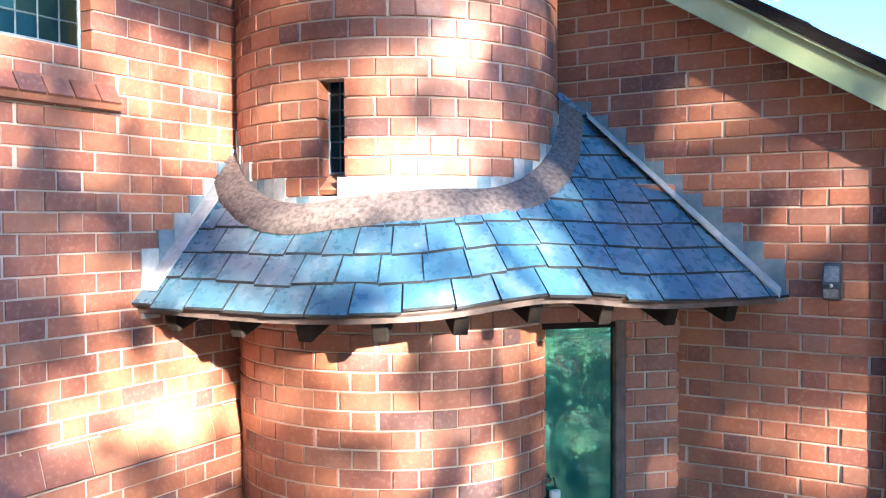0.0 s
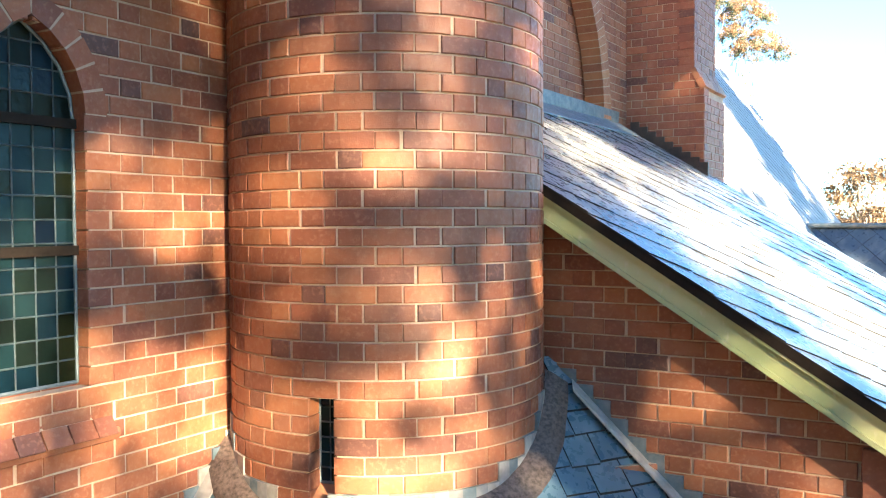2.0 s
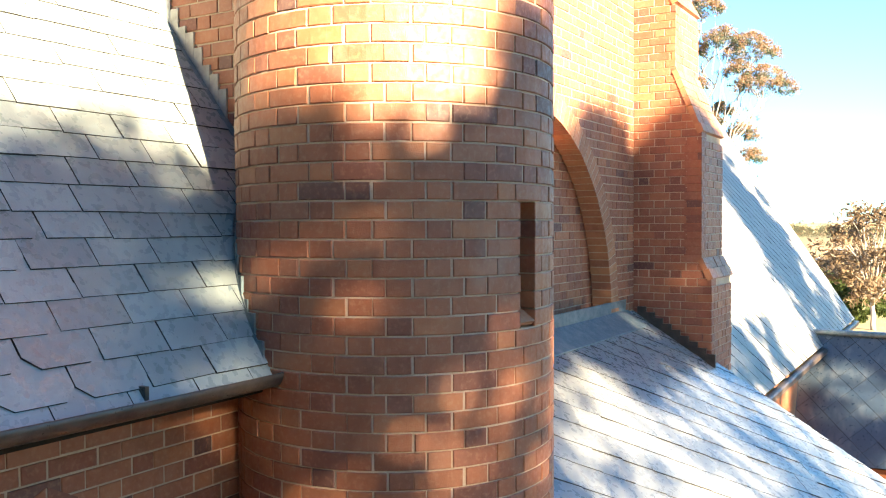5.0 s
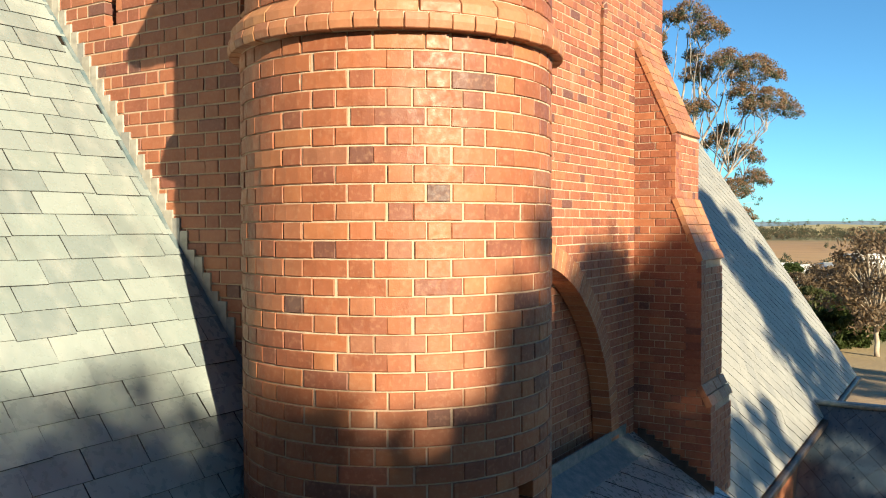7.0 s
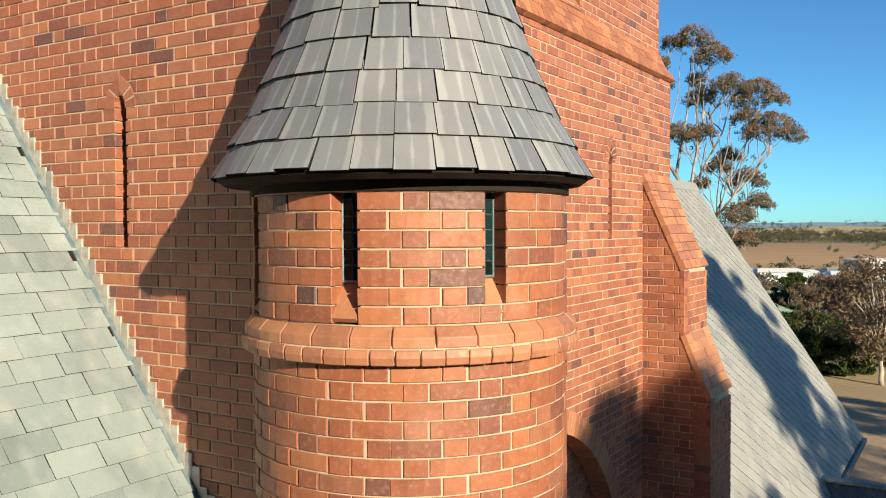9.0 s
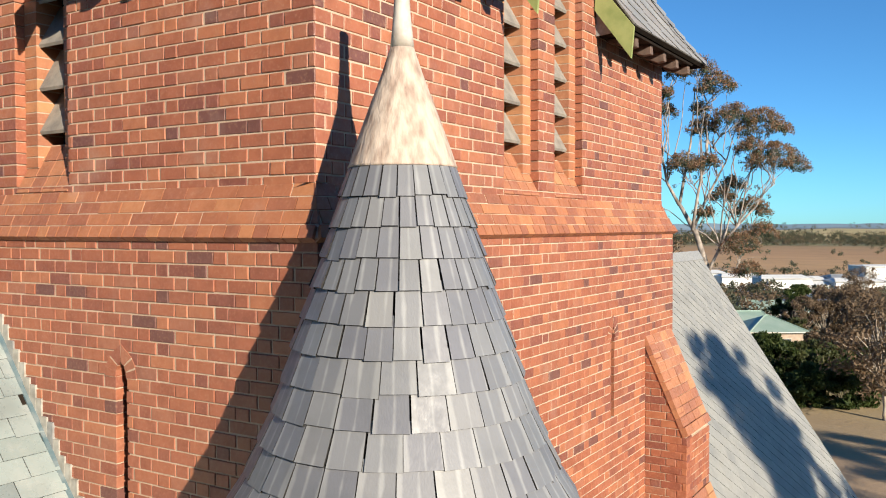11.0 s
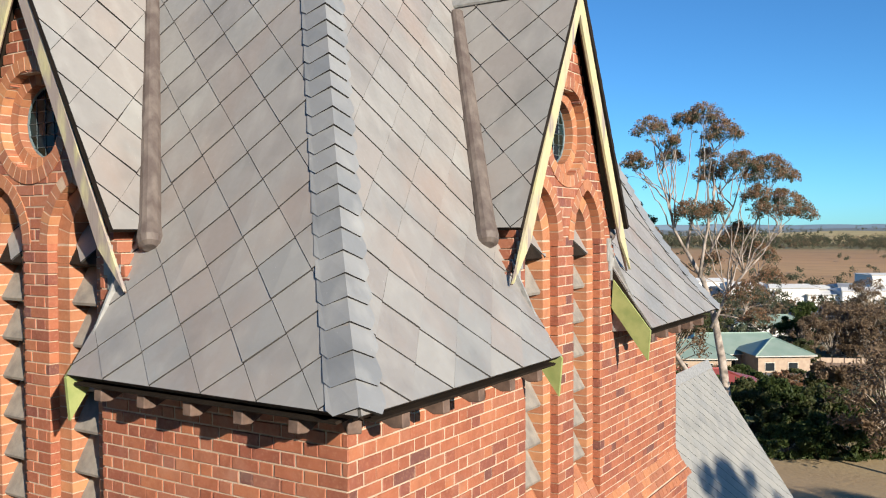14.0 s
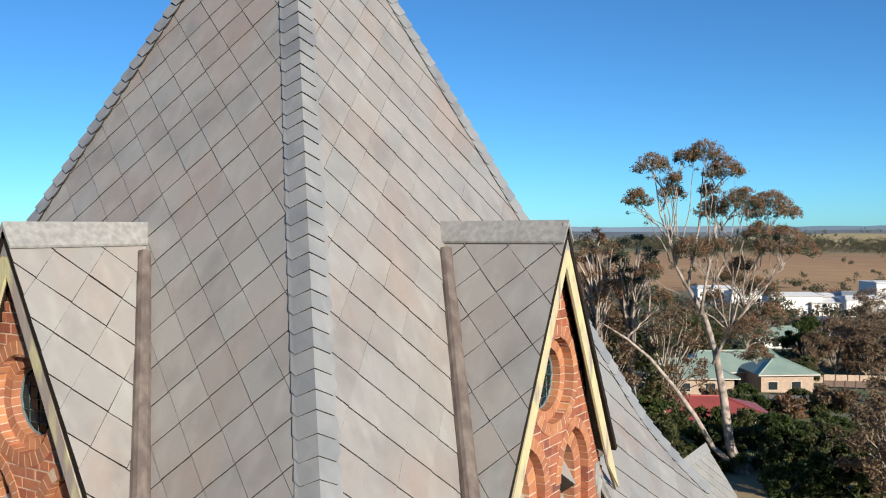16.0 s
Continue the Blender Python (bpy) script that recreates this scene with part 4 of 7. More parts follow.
for j, z0 in enumerate(zrow[:-1]):
    z1 = min(zrow[j + 1] + 0.05, 11.45)
    r0, r1 = cone_r(z0) + 0.021, cone_r(z1) + 0.002
    n = max(14, int(round(2 * math.pi * r0 / (0.198 if j < 6 else 0.15 if j < 8 else 0.12 if j < 10 else 0.095))))
    for k in range(n):
        w = math.pi / n * (1 + rng.uniform(-0.02, 0.02)) - (0.0022 + abs(rng.normal(0, 0.0018))) / r0
        a = 2 * math.pi * (k + 0.5 * (j % 2)) / n + rng.normal(0, 0.0015)
        dz, dr = rng.normal(0, 0.005), abs(rng.normal(0, 0.003))
        vs = [(r * math.cos(s), r * math.sin(s), z) for r, z, s in
              ((r0 + dr, z0 + dz, -w), (r0 + dr, z0 + dz, w), (r1, z1, w), (r1, z1, -w), (r0 + dr - 0.011, z0 + dz - 0.004, -w), (r0 + dr - 0.011, z0 + dz - 0.004, w), (r1 - 0.01, z1, w), (r1 - 0.01, z1, -w))]
        ob = mk("slate", vs, [(0, 1, 2, 3), (0, 4, 5, 1), (1, 5, 6, 2), (3, 7, 4, 0)], slate_streaked, cap, mats=[slate_streaked, slate_edge], idx=[0, 1, 1, 1])
        ob.matrix_basis = Matrix.Translation((CCX, CCY, 0)) @ Matrix.Rotation(a, 4, "Z")


def lathe(bm, prof, seg=32, c=(0, 0)):
    prev = None
    for r, z in prof:
        ring = [bm.verts.new((c[0] + r * math.cos(2 * math.pi * k / seg), c[1] + r * math.sin(2 * math.pi * k / seg), z)) for k in range(seg)]
        if prev:
            for k in range(seg):
                bm.faces.new((prev[k], prev[(k + 1) % seg], ring[(k + 1) % seg], ring[k]))
        else:
            bm.faces.new(ring[::-1])
        prev = ring
    bm.faces.new(prev)


bm = bmesh.new()
lathe(bm, [(TR - 0.1, 8.46), (TR + 0.05, 8.482), (TR + 0.055, 8.545), (TR + 0.042, 8.56), (TR - 0.004, 8.648), (TR - 0.1, 8.66)], 64, (TCX, TCY))
part("bed", bm, mortar, string)

m = Mat("weathered_cap_metal", 0.78, 0.0, 0.3)
c = m.mix((0.47, 0.385, 0.32), (0.25, 0.18, 0.145), m.span(m.noise(18, 8, (1, 1, 0.2), True), 0.42, 0.7))
c = m.mix(c, (0.45, 0.12, 0.08), m.span(m.noise(5, 4, (1, 1, 0.5), True), 0.66, 0.74, 0, 0.8))
cap_metal = m.colour(c).bump(m.noise(26, 6, (1, 1, 0.12), True), 0.6, 0.02).m
bm = bmesh.new()
lathe(bm, [(0.312, 11.385), (0.305, 11.40), (0.285, 11.46), (0.235, 11.60), (0.175, 11.76), (0.115, 11.92), (0.078, 12.03), (0.064, 12.07)], 36, (CCX, CCY))
part("metal_cap", bm, cap_metal, cap, "stained beaten metal cap", True)
bm = bmesh.new()
lathe(bm, [(0.068, 12.06), (0.06, 12.14), (0.049, 12.25), (0.042, 12.36), (0.04, 12.55), (0.034, 12.56)], 24, (CCX, CCY))
part("finial_pole", bm, paint_white, cap, "pale painted tapering finial", True)
bm = bmesh.new()
lathe(bm, [(TR - 0.02, 9.30), (TR + 0.012, 9.30), (TR + 0.012, 9.345), (TR - 0.02, 9.345)], 64, (TCX, TCY))
part("wall_plate", bm, timber_dark, cap)

# ---- door porch round the turret's foot ----
pe0, pm, pe1 = Vector((0.03, -1.271)), Vector((1.426, -1.173)), Vector((2.575, 0.594))
pd1, pd2 = (pm - pe0).normalized(), (pe1 - pm).normalized()
pn1, pn2 = Vector((-pd1.y, pd1.x)), Vector((-pd2.y, pd2.x))
turn = math.acos(pd1.dot(pd2))
PR = 1.2
ptan = PR * math.tan(turn / 2)
plen1, plen2, parc = (pm - pe0).length - ptan, (pe1 - pm).length - ptan, PR * turn
pc = pm - pd1 * ptan + pn1 * PR
PITCH = 1.10
PORCH_Z = 2.072


def porch_eave(s):
    if s < plen1:
        return pe0 + pd1 * s, pn1
    if s < plen1 + parc:
        a = (s - plen1) / PR
        q = Matrix.Rotation(a, 2)
        nrm = q @ pn1
        return pc - nrm * PR, nrm
    return pm + pd2 * (ptan + s - plen1 - parc), pn2


def porch_at(s, w, d=0.0):
    p, nrm = porch_eave(s)
    wave = 0.062 * math.exp(-((s - (plen1 + parc + 0.15)) / 0.42) ** 2) - 0.014 * math.exp(-((s - 0.75) / 0.5) ** 2)
    z = PORCH_Z + PITCH * w + wave * max(0.0, 1 - w / 0.6)
    k = 1 / math.hypot(1, PITCH)
    return Vector((p.x + nrm.x * (w - d * PITCH * k), p.y + nrm.y * (w - d * PITCH * k), z + d * k))


def porch_z(x, y):
    p = Vector((x, y))
    d1, d2 = (p - pe0).dot(pn1), (p - pe1).dot(pn2)
    along1, along2 = (p - pe0).dot(pd1), (p - pm).dot(pd2)
    if along1 > plen1 and along2 < ptan:
        return PORCH_Z + PITCH * (PR - (p - pc).length)
    return PORCH_Z + PITCH * min(d1, d2)


porch = empty("porch_roof", "small sagging slate porch roof wrapped round the turret", "porch roof", "", "", (0, 0, 0))
S_END = plen1 + parc + plen2
row_w, j = 0.108, 0
while j * row_w < 0.92:
    w0, w1 = j * row_w, (j + 1) * row_w + 0.03
    s = -0.1 - (j % 2) * 0.1
    while s < S_END:
        ww = 0.205 * (1 + rng.uniform(-0.12, 0.12))
        a, b = s + 0.004, s + ww - 0.004
        s += ww
        dw, ln = rng.normal(0, 0.004), 0.010 + abs(rng.normal(0, 0.003))
        q = [porch_at(a, w0 + dw, ln), porch_at(b, w0 + dw + rng.normal(0, 0.003), ln), porch_at(b, w1, 0.002), porch_at(a, w1, 0.002)]
        mid = (q[0] + q[2]) / 2
        if (mid.xy - Vector((TCX, TCY))).length < TR + 0.05 or mid.x < -0.1 or mid.y > 0.72:
            continue
        vs = q + [v - Vector((0, 0, 0.012)) for v in q]
        mk("slate", vs, [(0, 1, 2, 3), (0, 4, 5, 1), (1, 5, 6, 2), (2, 6, 7, 3), (3, 7, 4, 0)], slate_porch, porch, mats=[slate_porch, slate_edge], idx=[0, 1, 1, 1, 1])
    j += 1
bm = bmesh.new()
N = 40
for wa, wb, da, db in ((-0.005, 0.9, -0.03, -0.03),):
    cols = [[bm.verts.new(porch_at(S_END * i / N, w, d)) for w, d in ((0.004, -0.012), (0.9, -0.012), (0.9, -0.035), (0.004, -0.035))] for i in range(N + 1)]
    for p, q in zip(cols, cols[1:]):
        for k in range(4):
            bm.faces.new((p[k], q[k], q[(k + 1) % 4], p[(k + 1) % 4]))
part("boarding", bm, timber_brown, porch)
bm = bmesh.new()
cols = []
for i in range(N + 1):
    s = S_END * i / N
    e = porch_at(s, 0.012, -0.02)
    nrm = porch_eave(s)[1]
    n3 = Vector((nrm.x, nrm.y, 0))
    cols.append([bm.verts.new(e + n3 * k + Vector((0, 0, h))) for k, h in ((0, 0), (0.03, 0.02), (0.035, -0.035), (0.002, -0.04))])
for p, q in zip(cols, cols[1:]):
    for k in range(4):
        bm.faces.new((p[k], q[k], q[(k + 1) % 4], p[(k + 1) % 4]))
part("fascia", bm, timber_brown, porch, "split brown eaves board")
for i in range(9):
    s = S_END * (i + 0.35) / 9.0
    p, nrm = porch_eave(s)
    e = porch_at(s, 0.05, -0.05)
    bm = bmesh.new()
    box(bm, (-0.034, -0.02, -0.155), (0.034, 0.5, -0.05), Matrix.Translation(e) @ Matrix.Rotation(math.atan2(-nrm.x, nrm.y), 4, "Z") @ Matrix.Rotation(0.35, 4, "X"), 0.005)
    part("rafter", bm, timber_dark, porch)

# flashings of the porch
flash = empty("porch_flashing", "patched rust-stained metal flashing round the turret foot", "flashing")
bm = bmesh.new()
cols = []
for i in range(61):
    a = radians(-143 + 170 * i / 60.0)
    ca, sa = math.cos(a), math.sin(a)
    zz = [porch_z(TCX + r * ca, TCY + r * sa) for r in (TR + 0.055, TR + 0.135)]
    jag = rng.normal(0, 0.003)
    cols.append([bm.verts.new((TCX + r * ca, TCY + r * sa, z)) for r, z in
                 ((TR + 0.006, zz[0] + 0.07), (TR + 0.055, zz[0] + 0.045), (TR + 0.135 + jag, zz[1] + 0.036), (TR + 0.135 + jag, zz[1] + 0.012))])
for p, q in zip(cols, cols[1:]):
    for k in range(3):
        bm.faces.new((p[k], q[k], q[k + 1], p[k + 1]))
part("apron", bm, lead_rust, flash, "rust-stained curved apron", True)
for i in range(34):
    a0, a1 = -141 + 4.75 * i, -141 + 4.75 * (i + 1.02)
    mid = radians((a0 + a1) / 2)
    zb = min(porch_z(TCX + TR * math.cos(radians(a)), TCY + TR * math.sin(radians(a))) for a in (a0, a1))
    zt = -0.0676 + math.ceil((max(porch_z(TCX + TR * math.cos(radians(a)), TCY + TR * math.sin(radians(a))) for a in (a0, a1)) + 0.02 + 0.0676) / 0.0909) * 0.0909
    zt += rng.normal(0, 0.004)
    vs, fs = solid_grid(P_T, np.linspace(deg(a0), deg(a1), 3), zb, zt, 0.007 + rng.uniform(0, 0.003), -0.01)
    mk("soaker", vs, fs, (lead_grey, zinc, lead_grey, lead_blue)[i % 4], flash)
for i in range(11):
    x1 = 2.575 - 0.102 * i
    z0, z1 = porch_z(x1 - 0.1, 0.59) - 0.12, 2.255 + 0.0865 * i + rng.normal(0, 0.004)
    vs, fs = solid_grid(P_R, np.array([x1 - 0.108 + rng.normal(0, 0.004), x1]), z0, z1, 0.010 + 0.0015 * (i % 3), -0.01)
    mk("step_flashing", vs, fs, lead_blue, flash)
for i in range(7):
    y1 = -1.225 + 0.098 * i
    vs, fs = solid_grid(P_L, np.array([y1, y1 + 0.105 + rng.normal(0, 0.004)]), 2.0 + 0.1 * i, 2.325 + 0.0865 * i + rng.normal(0, 0.004), 0.010 + 0.0015 * (i % 3), -0.01)
    mk("step_flashing", vs, fs, lead_blue if i % 2 else zinc, flash)
bm = bmesh.new()
k1 = [Vector((2.56 - 1.03 * t, 0.585 - 0.0, porch_z(2.56 - 1.03 * t, 0.585) + 0.03)) for t in (0, 1)]
prism(bm, [k1[0], k1[1], k1[1] + Vector((0.05, -0.10, -0.04)), k1[0] + Vector((0.0, -0.05, -0.03))], Vector((0, 0, -0.015)))
part("valley_strip", bm, zinc, flash, "dull zinc valley strip")
bm = bmesh.new()
k2 = [Vector((0.035, -1.225 + 0.56 * t, porch_z(0.04, -1.225 + 0.56 * t) + 0.03)) for t in (0, 1)]
prism(bm, [k2[0], k2[1], k2[1] + Vector((0.10, -0.02, -0.03)), k2[0] + Vector((0.10, 0, 0.0))], Vector((0, 0, -0.015)))
part("valley_strip", bm, zinc, flash, "dull zinc valley strip")

# door in the angle between turret and gable wall
D0, D1 = Vector((1.47, 0.02, 0)), Vector((2.045, 0.594, 0))
ddir = (D1 - D0).normalized()
dn = Vector((ddir.y, -ddir.x, 0))
dlen = (D1 - D0).length
P_D = plane_frame(D0, ddir, (0, 0, 1), dn)
brick_wall("wall_door_pier", P_D, lambda v: [(0.505, dlen + 0.02, True, False)] if v < 1.9 else [(0.0, dlen + 0.02, False, False)], -0.05, 2.6, "narrow red brick pier beside the porch door", thick=0.12)
door = empty("porch_door", "glossy dark green glazed porch door with tree reflections painted in", "door", "", "", (0, 0, 0))
bm = bmesh.new()
box(bm, (-0.01, -0.06, -0.05), (0.455, -0.035, 1.9), Matrix(((ddir.x, dn.x, 0, D0.x), (ddir.y, dn.y, 0, D0.y), (0, 0, 1, 0), (0, 0, 0, 1))))
# the green mottling paints reflected foliage into the panel's base colour
mg = Mat("green_reflection_panel", 0.06, 0.75, 0.9)
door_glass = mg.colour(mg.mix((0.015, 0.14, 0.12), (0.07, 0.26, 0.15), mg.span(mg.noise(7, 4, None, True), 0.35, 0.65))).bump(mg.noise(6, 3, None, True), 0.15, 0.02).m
mg.b.inputs["Coat Weight"].default_value = 0.6
part("panel", bm, door_glass, door, "glossy deep green panel mottled with painted tree reflections")
DM = Matrix(((ddir.x, dn.x, 0, D0.x), (ddir.y, dn.y, 0, D0.y), (0, 0, 1, 0), (0, 0, 0, 1)))
bm = bmesh.new()
box(bm, (0.45, -0.09, -0.05), (0.51, 0.0, 1.94), DM, 0.006)
part("jamb", bm, timber_brown, door)
bm = bmesh.new()
box(bm, (-0.02, -0.09, 1.895), (0.51, -0.005, 1.95), DM, 0.006)
part("head", bm, timber_dark, door)
bm = bmesh.new()
box(bm, (0.0, -0.05, 1.10), (0.09, -0.015, 1.125), DM, 0.003)
tube(bm, [DM @ Vector((0.09, -0.012, 1.12)), DM @ Vector((0.10, 0.012, 1.14)), DM @ Vector((0.115, 0.0, 1.09))], 0.006, 6)
part("hasp", bm, gutter_brown, door)
bm = bmesh.new()
box(bm, (0.085, -0.012, 0.96), (0.14, 0.014, 1.07), DM, 0.006)
part("padlock", bm, zinc, door, "dull steel padlock")

# wall light
lamp = empty("wall_light", "small black solar sensor light screwed to brick", "wall lamp", "", "", (0, 0, 0))
black_pl = plain("black_plastic", (0.0425, 0.0425, 0.0425), (0.0298, 0.0298, 0.0298), 9, 0.45)
grey_lens = plain("pale_lens", (0.17, 0.18, 0.175), (0.12, 0.13, 0.13), 9, 0.25)
LMX = Matrix.Translation((2.793, 0.594, 2.15))
bm = bmesh.new()
prism(bm, [LMX @ Vector((-0.042, 0.0, -0.095)), LMX @ Vector((-0.042, -0.055, -0.085)), LMX @ Vector((-0.042, -0.07, -0.02)), LMX @ Vector((-0.042, -0.03, 0.09)), LMX @ Vector((-0.042, 0.0, 0.09))], Vector((0.084, 0, 0)))
bmesh.ops.bevel(bm, geom=list(bm.edges), offset=0.006, segments=2, affect="EDGES")
part("housing", bm, black_pl, lamp)
for nm, z0, z1, mt in (("solar_panel", 0.0, 0.075, grey_lens), ("led_window", -0.078, -0.035, grey_lens)):
    bm = bmesh.new()
    y = lambda z: -0.072 + 0.04 * (z + 0.02) / 0.11 if z > -0.02 else -0.0585 - 0.0135 * (z + 0.085) / 0.065
    prism(bm, [LMX @ Vector((-0.033, y(z0) - 0.001, z0)), LMX @ Vector((0.033, y(z0) - 0.001, z0)), LMX @ Vector((0.033, y(z1) - 0.001, z1)), LMX @ Vector((-0.033, y(z1) - 0.001, z1))], Vector((0, 0.006, 0)))
    part(nm, bm, mt, lamp)
bm = bmesh.new()
bmesh.ops.create_uvsphere(bm, u_segments=12, v_segments=8, radius=0.009, matrix=LMX @ Matrix.Translation((0, -0.073, -0.018)))
part("sensor", bm, paint_white, lamp)

# ---- transept window, sill, gutter, flashings ----
win = leaded("window_1", P_L, -1.98, -1.47, 3.23, 4.40, -0.085, 5, 11, "lancet window of square leaded panes in blue-green glass", shape=[(-1.975, 3.23), (-1.475, 3.23), (-1.475, 4.40), (-1.975, 4.40)], frame_w=0.009)
arch_pts = [(-1.975, 4.42), (-1.475, 4.42), (-1.49, 4.54), (-1.54, 4.66), (-1.62, 4.76), (-1.725, 4.84), (-1.83, 4.76), (-1.91, 4.66), (-1.96, 4.54)]
leaded("window_1", P_L, -1.98, -1.47, 4.42, 4.86, -0.085, 5, 4, "", shape=arch_pts, frame_w=0.009, parent=win)
for v in (3.835, 4.41):
    bm = bmesh.new()
    prism(bm, [Vector(P_L(-1.98, v - 0.022, -0.06)), Vector(P_L(-1.98, v + 0.022, -0.06)), Vector(P_L(-1.98, v + 0.022, -0.10)), Vector(P_L(-1.98, v - 0.022, -0.10))], Vector((0, 0.51, 0)))
    part("transom", bm, timber_dark, win, "dark iron transom bar")
# near-black sheet in place of the unlit room behind the panes
bm = bmesh.new()
prism(bm, [Vector(P_L(u, v, -0.16)) for u, v in ((-2.1, 3.1), (-1.4, 3.1), (-1.4, 4.95), (-2.1, 4.95))], Vector((-0.01, 0, 0)))
part("backing", bm, unlit_void, win)
arch_ring(wall_l, P_L, -1.725, 0.255, 4.45, 0.40, 0.115, brick_piece, 0.006, 0.12, 0.10)
sill = weathering("sill_window", P_L, -2.06, -1.37, 2.985, 3.235, 0.05, -0.10, "sloping moulded red brick window sill", (brick_piece, brick_stuff))
bm = bmesh.new()
prism(bm, [Vector(P_L(-2.07, v, d)) for v, d in ((2.955, 0.0), (2.955, 0.045), (2.985, 0.06), (3.01, 0.05), (3.01, 0.0))], Vector((0, 0.72, 0)))
part("drip", bm, brick_piece, sill)

gutter = empty("roof_gutter", "dark brown half-round metal gutter along slate eaves", "gutter", "", "", (0, 0, 0))
bm = bmesh.new()
ys = np.linspace(-6.0, -0.50, 12)
prof = [(0.075 * math.cos(a), 0.075 * math.sin(a)) for a in np.linspace(math.pi, 2 * math.pi, 11)] + [(0.069, 0.004)] + [(0.066 * math.cos(a), 0.066 * math.sin(a)) for a in np.linspace(2 * math.pi, math.pi, 9)]
cols = [[bm.verts.new((0.485 + a, y, 5.385 + 0.012 * math.sin(y * 1.3) + b)) for a, b in prof] for y in ys]
for p, q in zip(cols, cols[1:]):
    for k in range(len(prof)):
        bm.faces.new((p[k], q[k], q[(k + 1) % len(prof)], p[(k + 1) % len(prof)]))
bm.faces.new(cols[-1])
part("trough", bm, gutter_brown, gutter, "", True)
for y in (-2.6, -1.55, -0.7):
    bm = bmesh.new()
    box(bm, (0.40, y - 0.012, 5.35), (0.47, y + 0.012, 5.42), None, 0.002)
    part("bracket", bm, gutter_brown, gutter)
bm = bmesh.new()
box(bm, (0.36, -6.0, 5.26), (0.395, -0.52, 5.45), None, 0.004)
box(bm, (-0.2, -6.0, 5.25), (0.36, -0.5, 5.275))
tagged(part("eaves_soffit", bm, timber_dark, None, "dark boarded soffit under the slate eaves"), "", "soffit", "", "structure")

abut = empty("roof_abutment", "stepped lead flashing where slates meet brickwork", "flashing")
x = -0.62
k = 0
while x > -3.5:
    zt = rl(x) + 0.20 + 0.02 * math.sin(k * 2.1)
    vs, fs = solid_grid(P_A, np.array([x - 0.085, x]), rl(x) - 0.16, zt + rng.normal(0, 0.008), 0.012 + 0.002 * (k % 3), -0.01)
    mk("step_flashing", vs, fs, zinc if k % 7 else lead_grey, abut)
    x -= 0.072
    k += 1
bm = bmesh.new()
q0, q1 = Vector((-0.5, 0, rl(-0.5) + 0.02)), Vector((-3.5, 0, rl(-3.5) + 0.02))
prism(bm, [q0, q1, q1 + Vector((0, -0.05, 0)), q0 + Vector((0, -0.05, 0))], Vector((0, 0, -0.02)))
part("apron", bm, lead_blue, abut)
for i in range(2, 11):
    a = radians(-93 - 5.2 * i)
    px_, py_ = TCX + TR * math.cos(a), TCY + TR * math.sin(a)
    zb = rl(px_)
    vs, fs = solid_grid(P_T, np.linspace(deg(-93 - 5.2 * i - 5.4), deg(-93 - 5.2 * i), 3), zb - 0.14, zb + 0.10 + rng.normal(0, 0.012), 0.009 + 0.002 * (i % 2), -0.01)
    mk("step_flashing", vs, fs, lead_blue, abut)
bm = bmesh.new()
pts = []
for i in range(2, 13):
    a = radians(-92 - 5 * i)
    pts.append((TCX + (TR + 0.02) * math.cos(a), TCY + (TR + 0.02) * math.sin(a)))
cols = [[bm.verts.new((px_, py_ - w, rl(px_) + h)) for w, h in ((0, 0.05), (0.0, 0.012), (0.07, 0.016), (0.07, 0.0))] for px_, py_ in pts]
for p, q in zip(cols, cols[1:]):
    for k in range(3):
        bm.faces.new((p[k], q[k], q[k + 1], p[k + 1]))
part("apron", bm, lead_blue, abut, "blue-grey folded apron")

# ---- lean-to: barge board, ridge flashing, steps ----
barge = empty("barge_board", "green painted moulded barge board with peeling paint", "barge board", "", "", (0, 0, 0))
lz = lambda x: 5.06 - 0.63 * x
mgp = Mat("faded_green_barge", 0.55)
c = mgp.mix((0.41, 0.41, 0.22), (0.26, 0.33, 0.155), mgp.span(mgp.noise(1.6, 5, None, True), 0.4, 0.62))
c = mgp.mix(c, (0.51, 0.48, 0.35), mgp.span(mgp.noise(18, 6, (1, 1, 0.5), True), 0.6, 0.72, 0, 0.5))
faded_green = mgp.colour(c).bump(mgp.noise(50, 4, None, True), 0.25, 0.004).m
for nm, y, t0, t1 in (("board", 0.445, -0.035, -0.215), ("moulding", 0.425, -0.03, -0.075), ("edge_bead", 0.432, -0.185, -0.215)):
    bm = bmesh.new()
    prism(bm, [Vector((1.30, y, lz(1.30) + t0)), Vector((4.45, y, lz(4.45) + t0)), Vector((4.45, y, lz(4.45) + t1)), Vector((1.30, y, lz(1.30) + t1))], Vector((0, 0.022 if nm == "board" else 0.02, 0)))
    part(nm, bm, faded_green, barge)
bm = bmesh.new()
prism(bm, [Vector((1.2, 0.468, lz(1.2) - 0.05)), Vector((4.45, 0.468, lz(4.45) - 0.05)), Vector((4.45, 0.468, lz(4.45) - 0.075)), Vector((1.2, 0.468, lz(1.2) - 0.075))], Vector((0, 0.14, 0)))
part("soffit_board", bm, paint_green, barge)
lean_flash = empty("lean_to_flashing", "blue-green sheet flashing where the lean-to meets the tower", "flashing")
bm = bmesh.new()
prism(bm, [Vector((0.012, 0.9, lz(0) + 0.16)), Vector((0.012, 5.62, lz(0) + 0.16)), Vector((0.0, 5.62, lz(0) - 0.05)), Vector((0.0, 0.9, lz(0) - 0.05))], Vector((-0.02, 0, 0)))
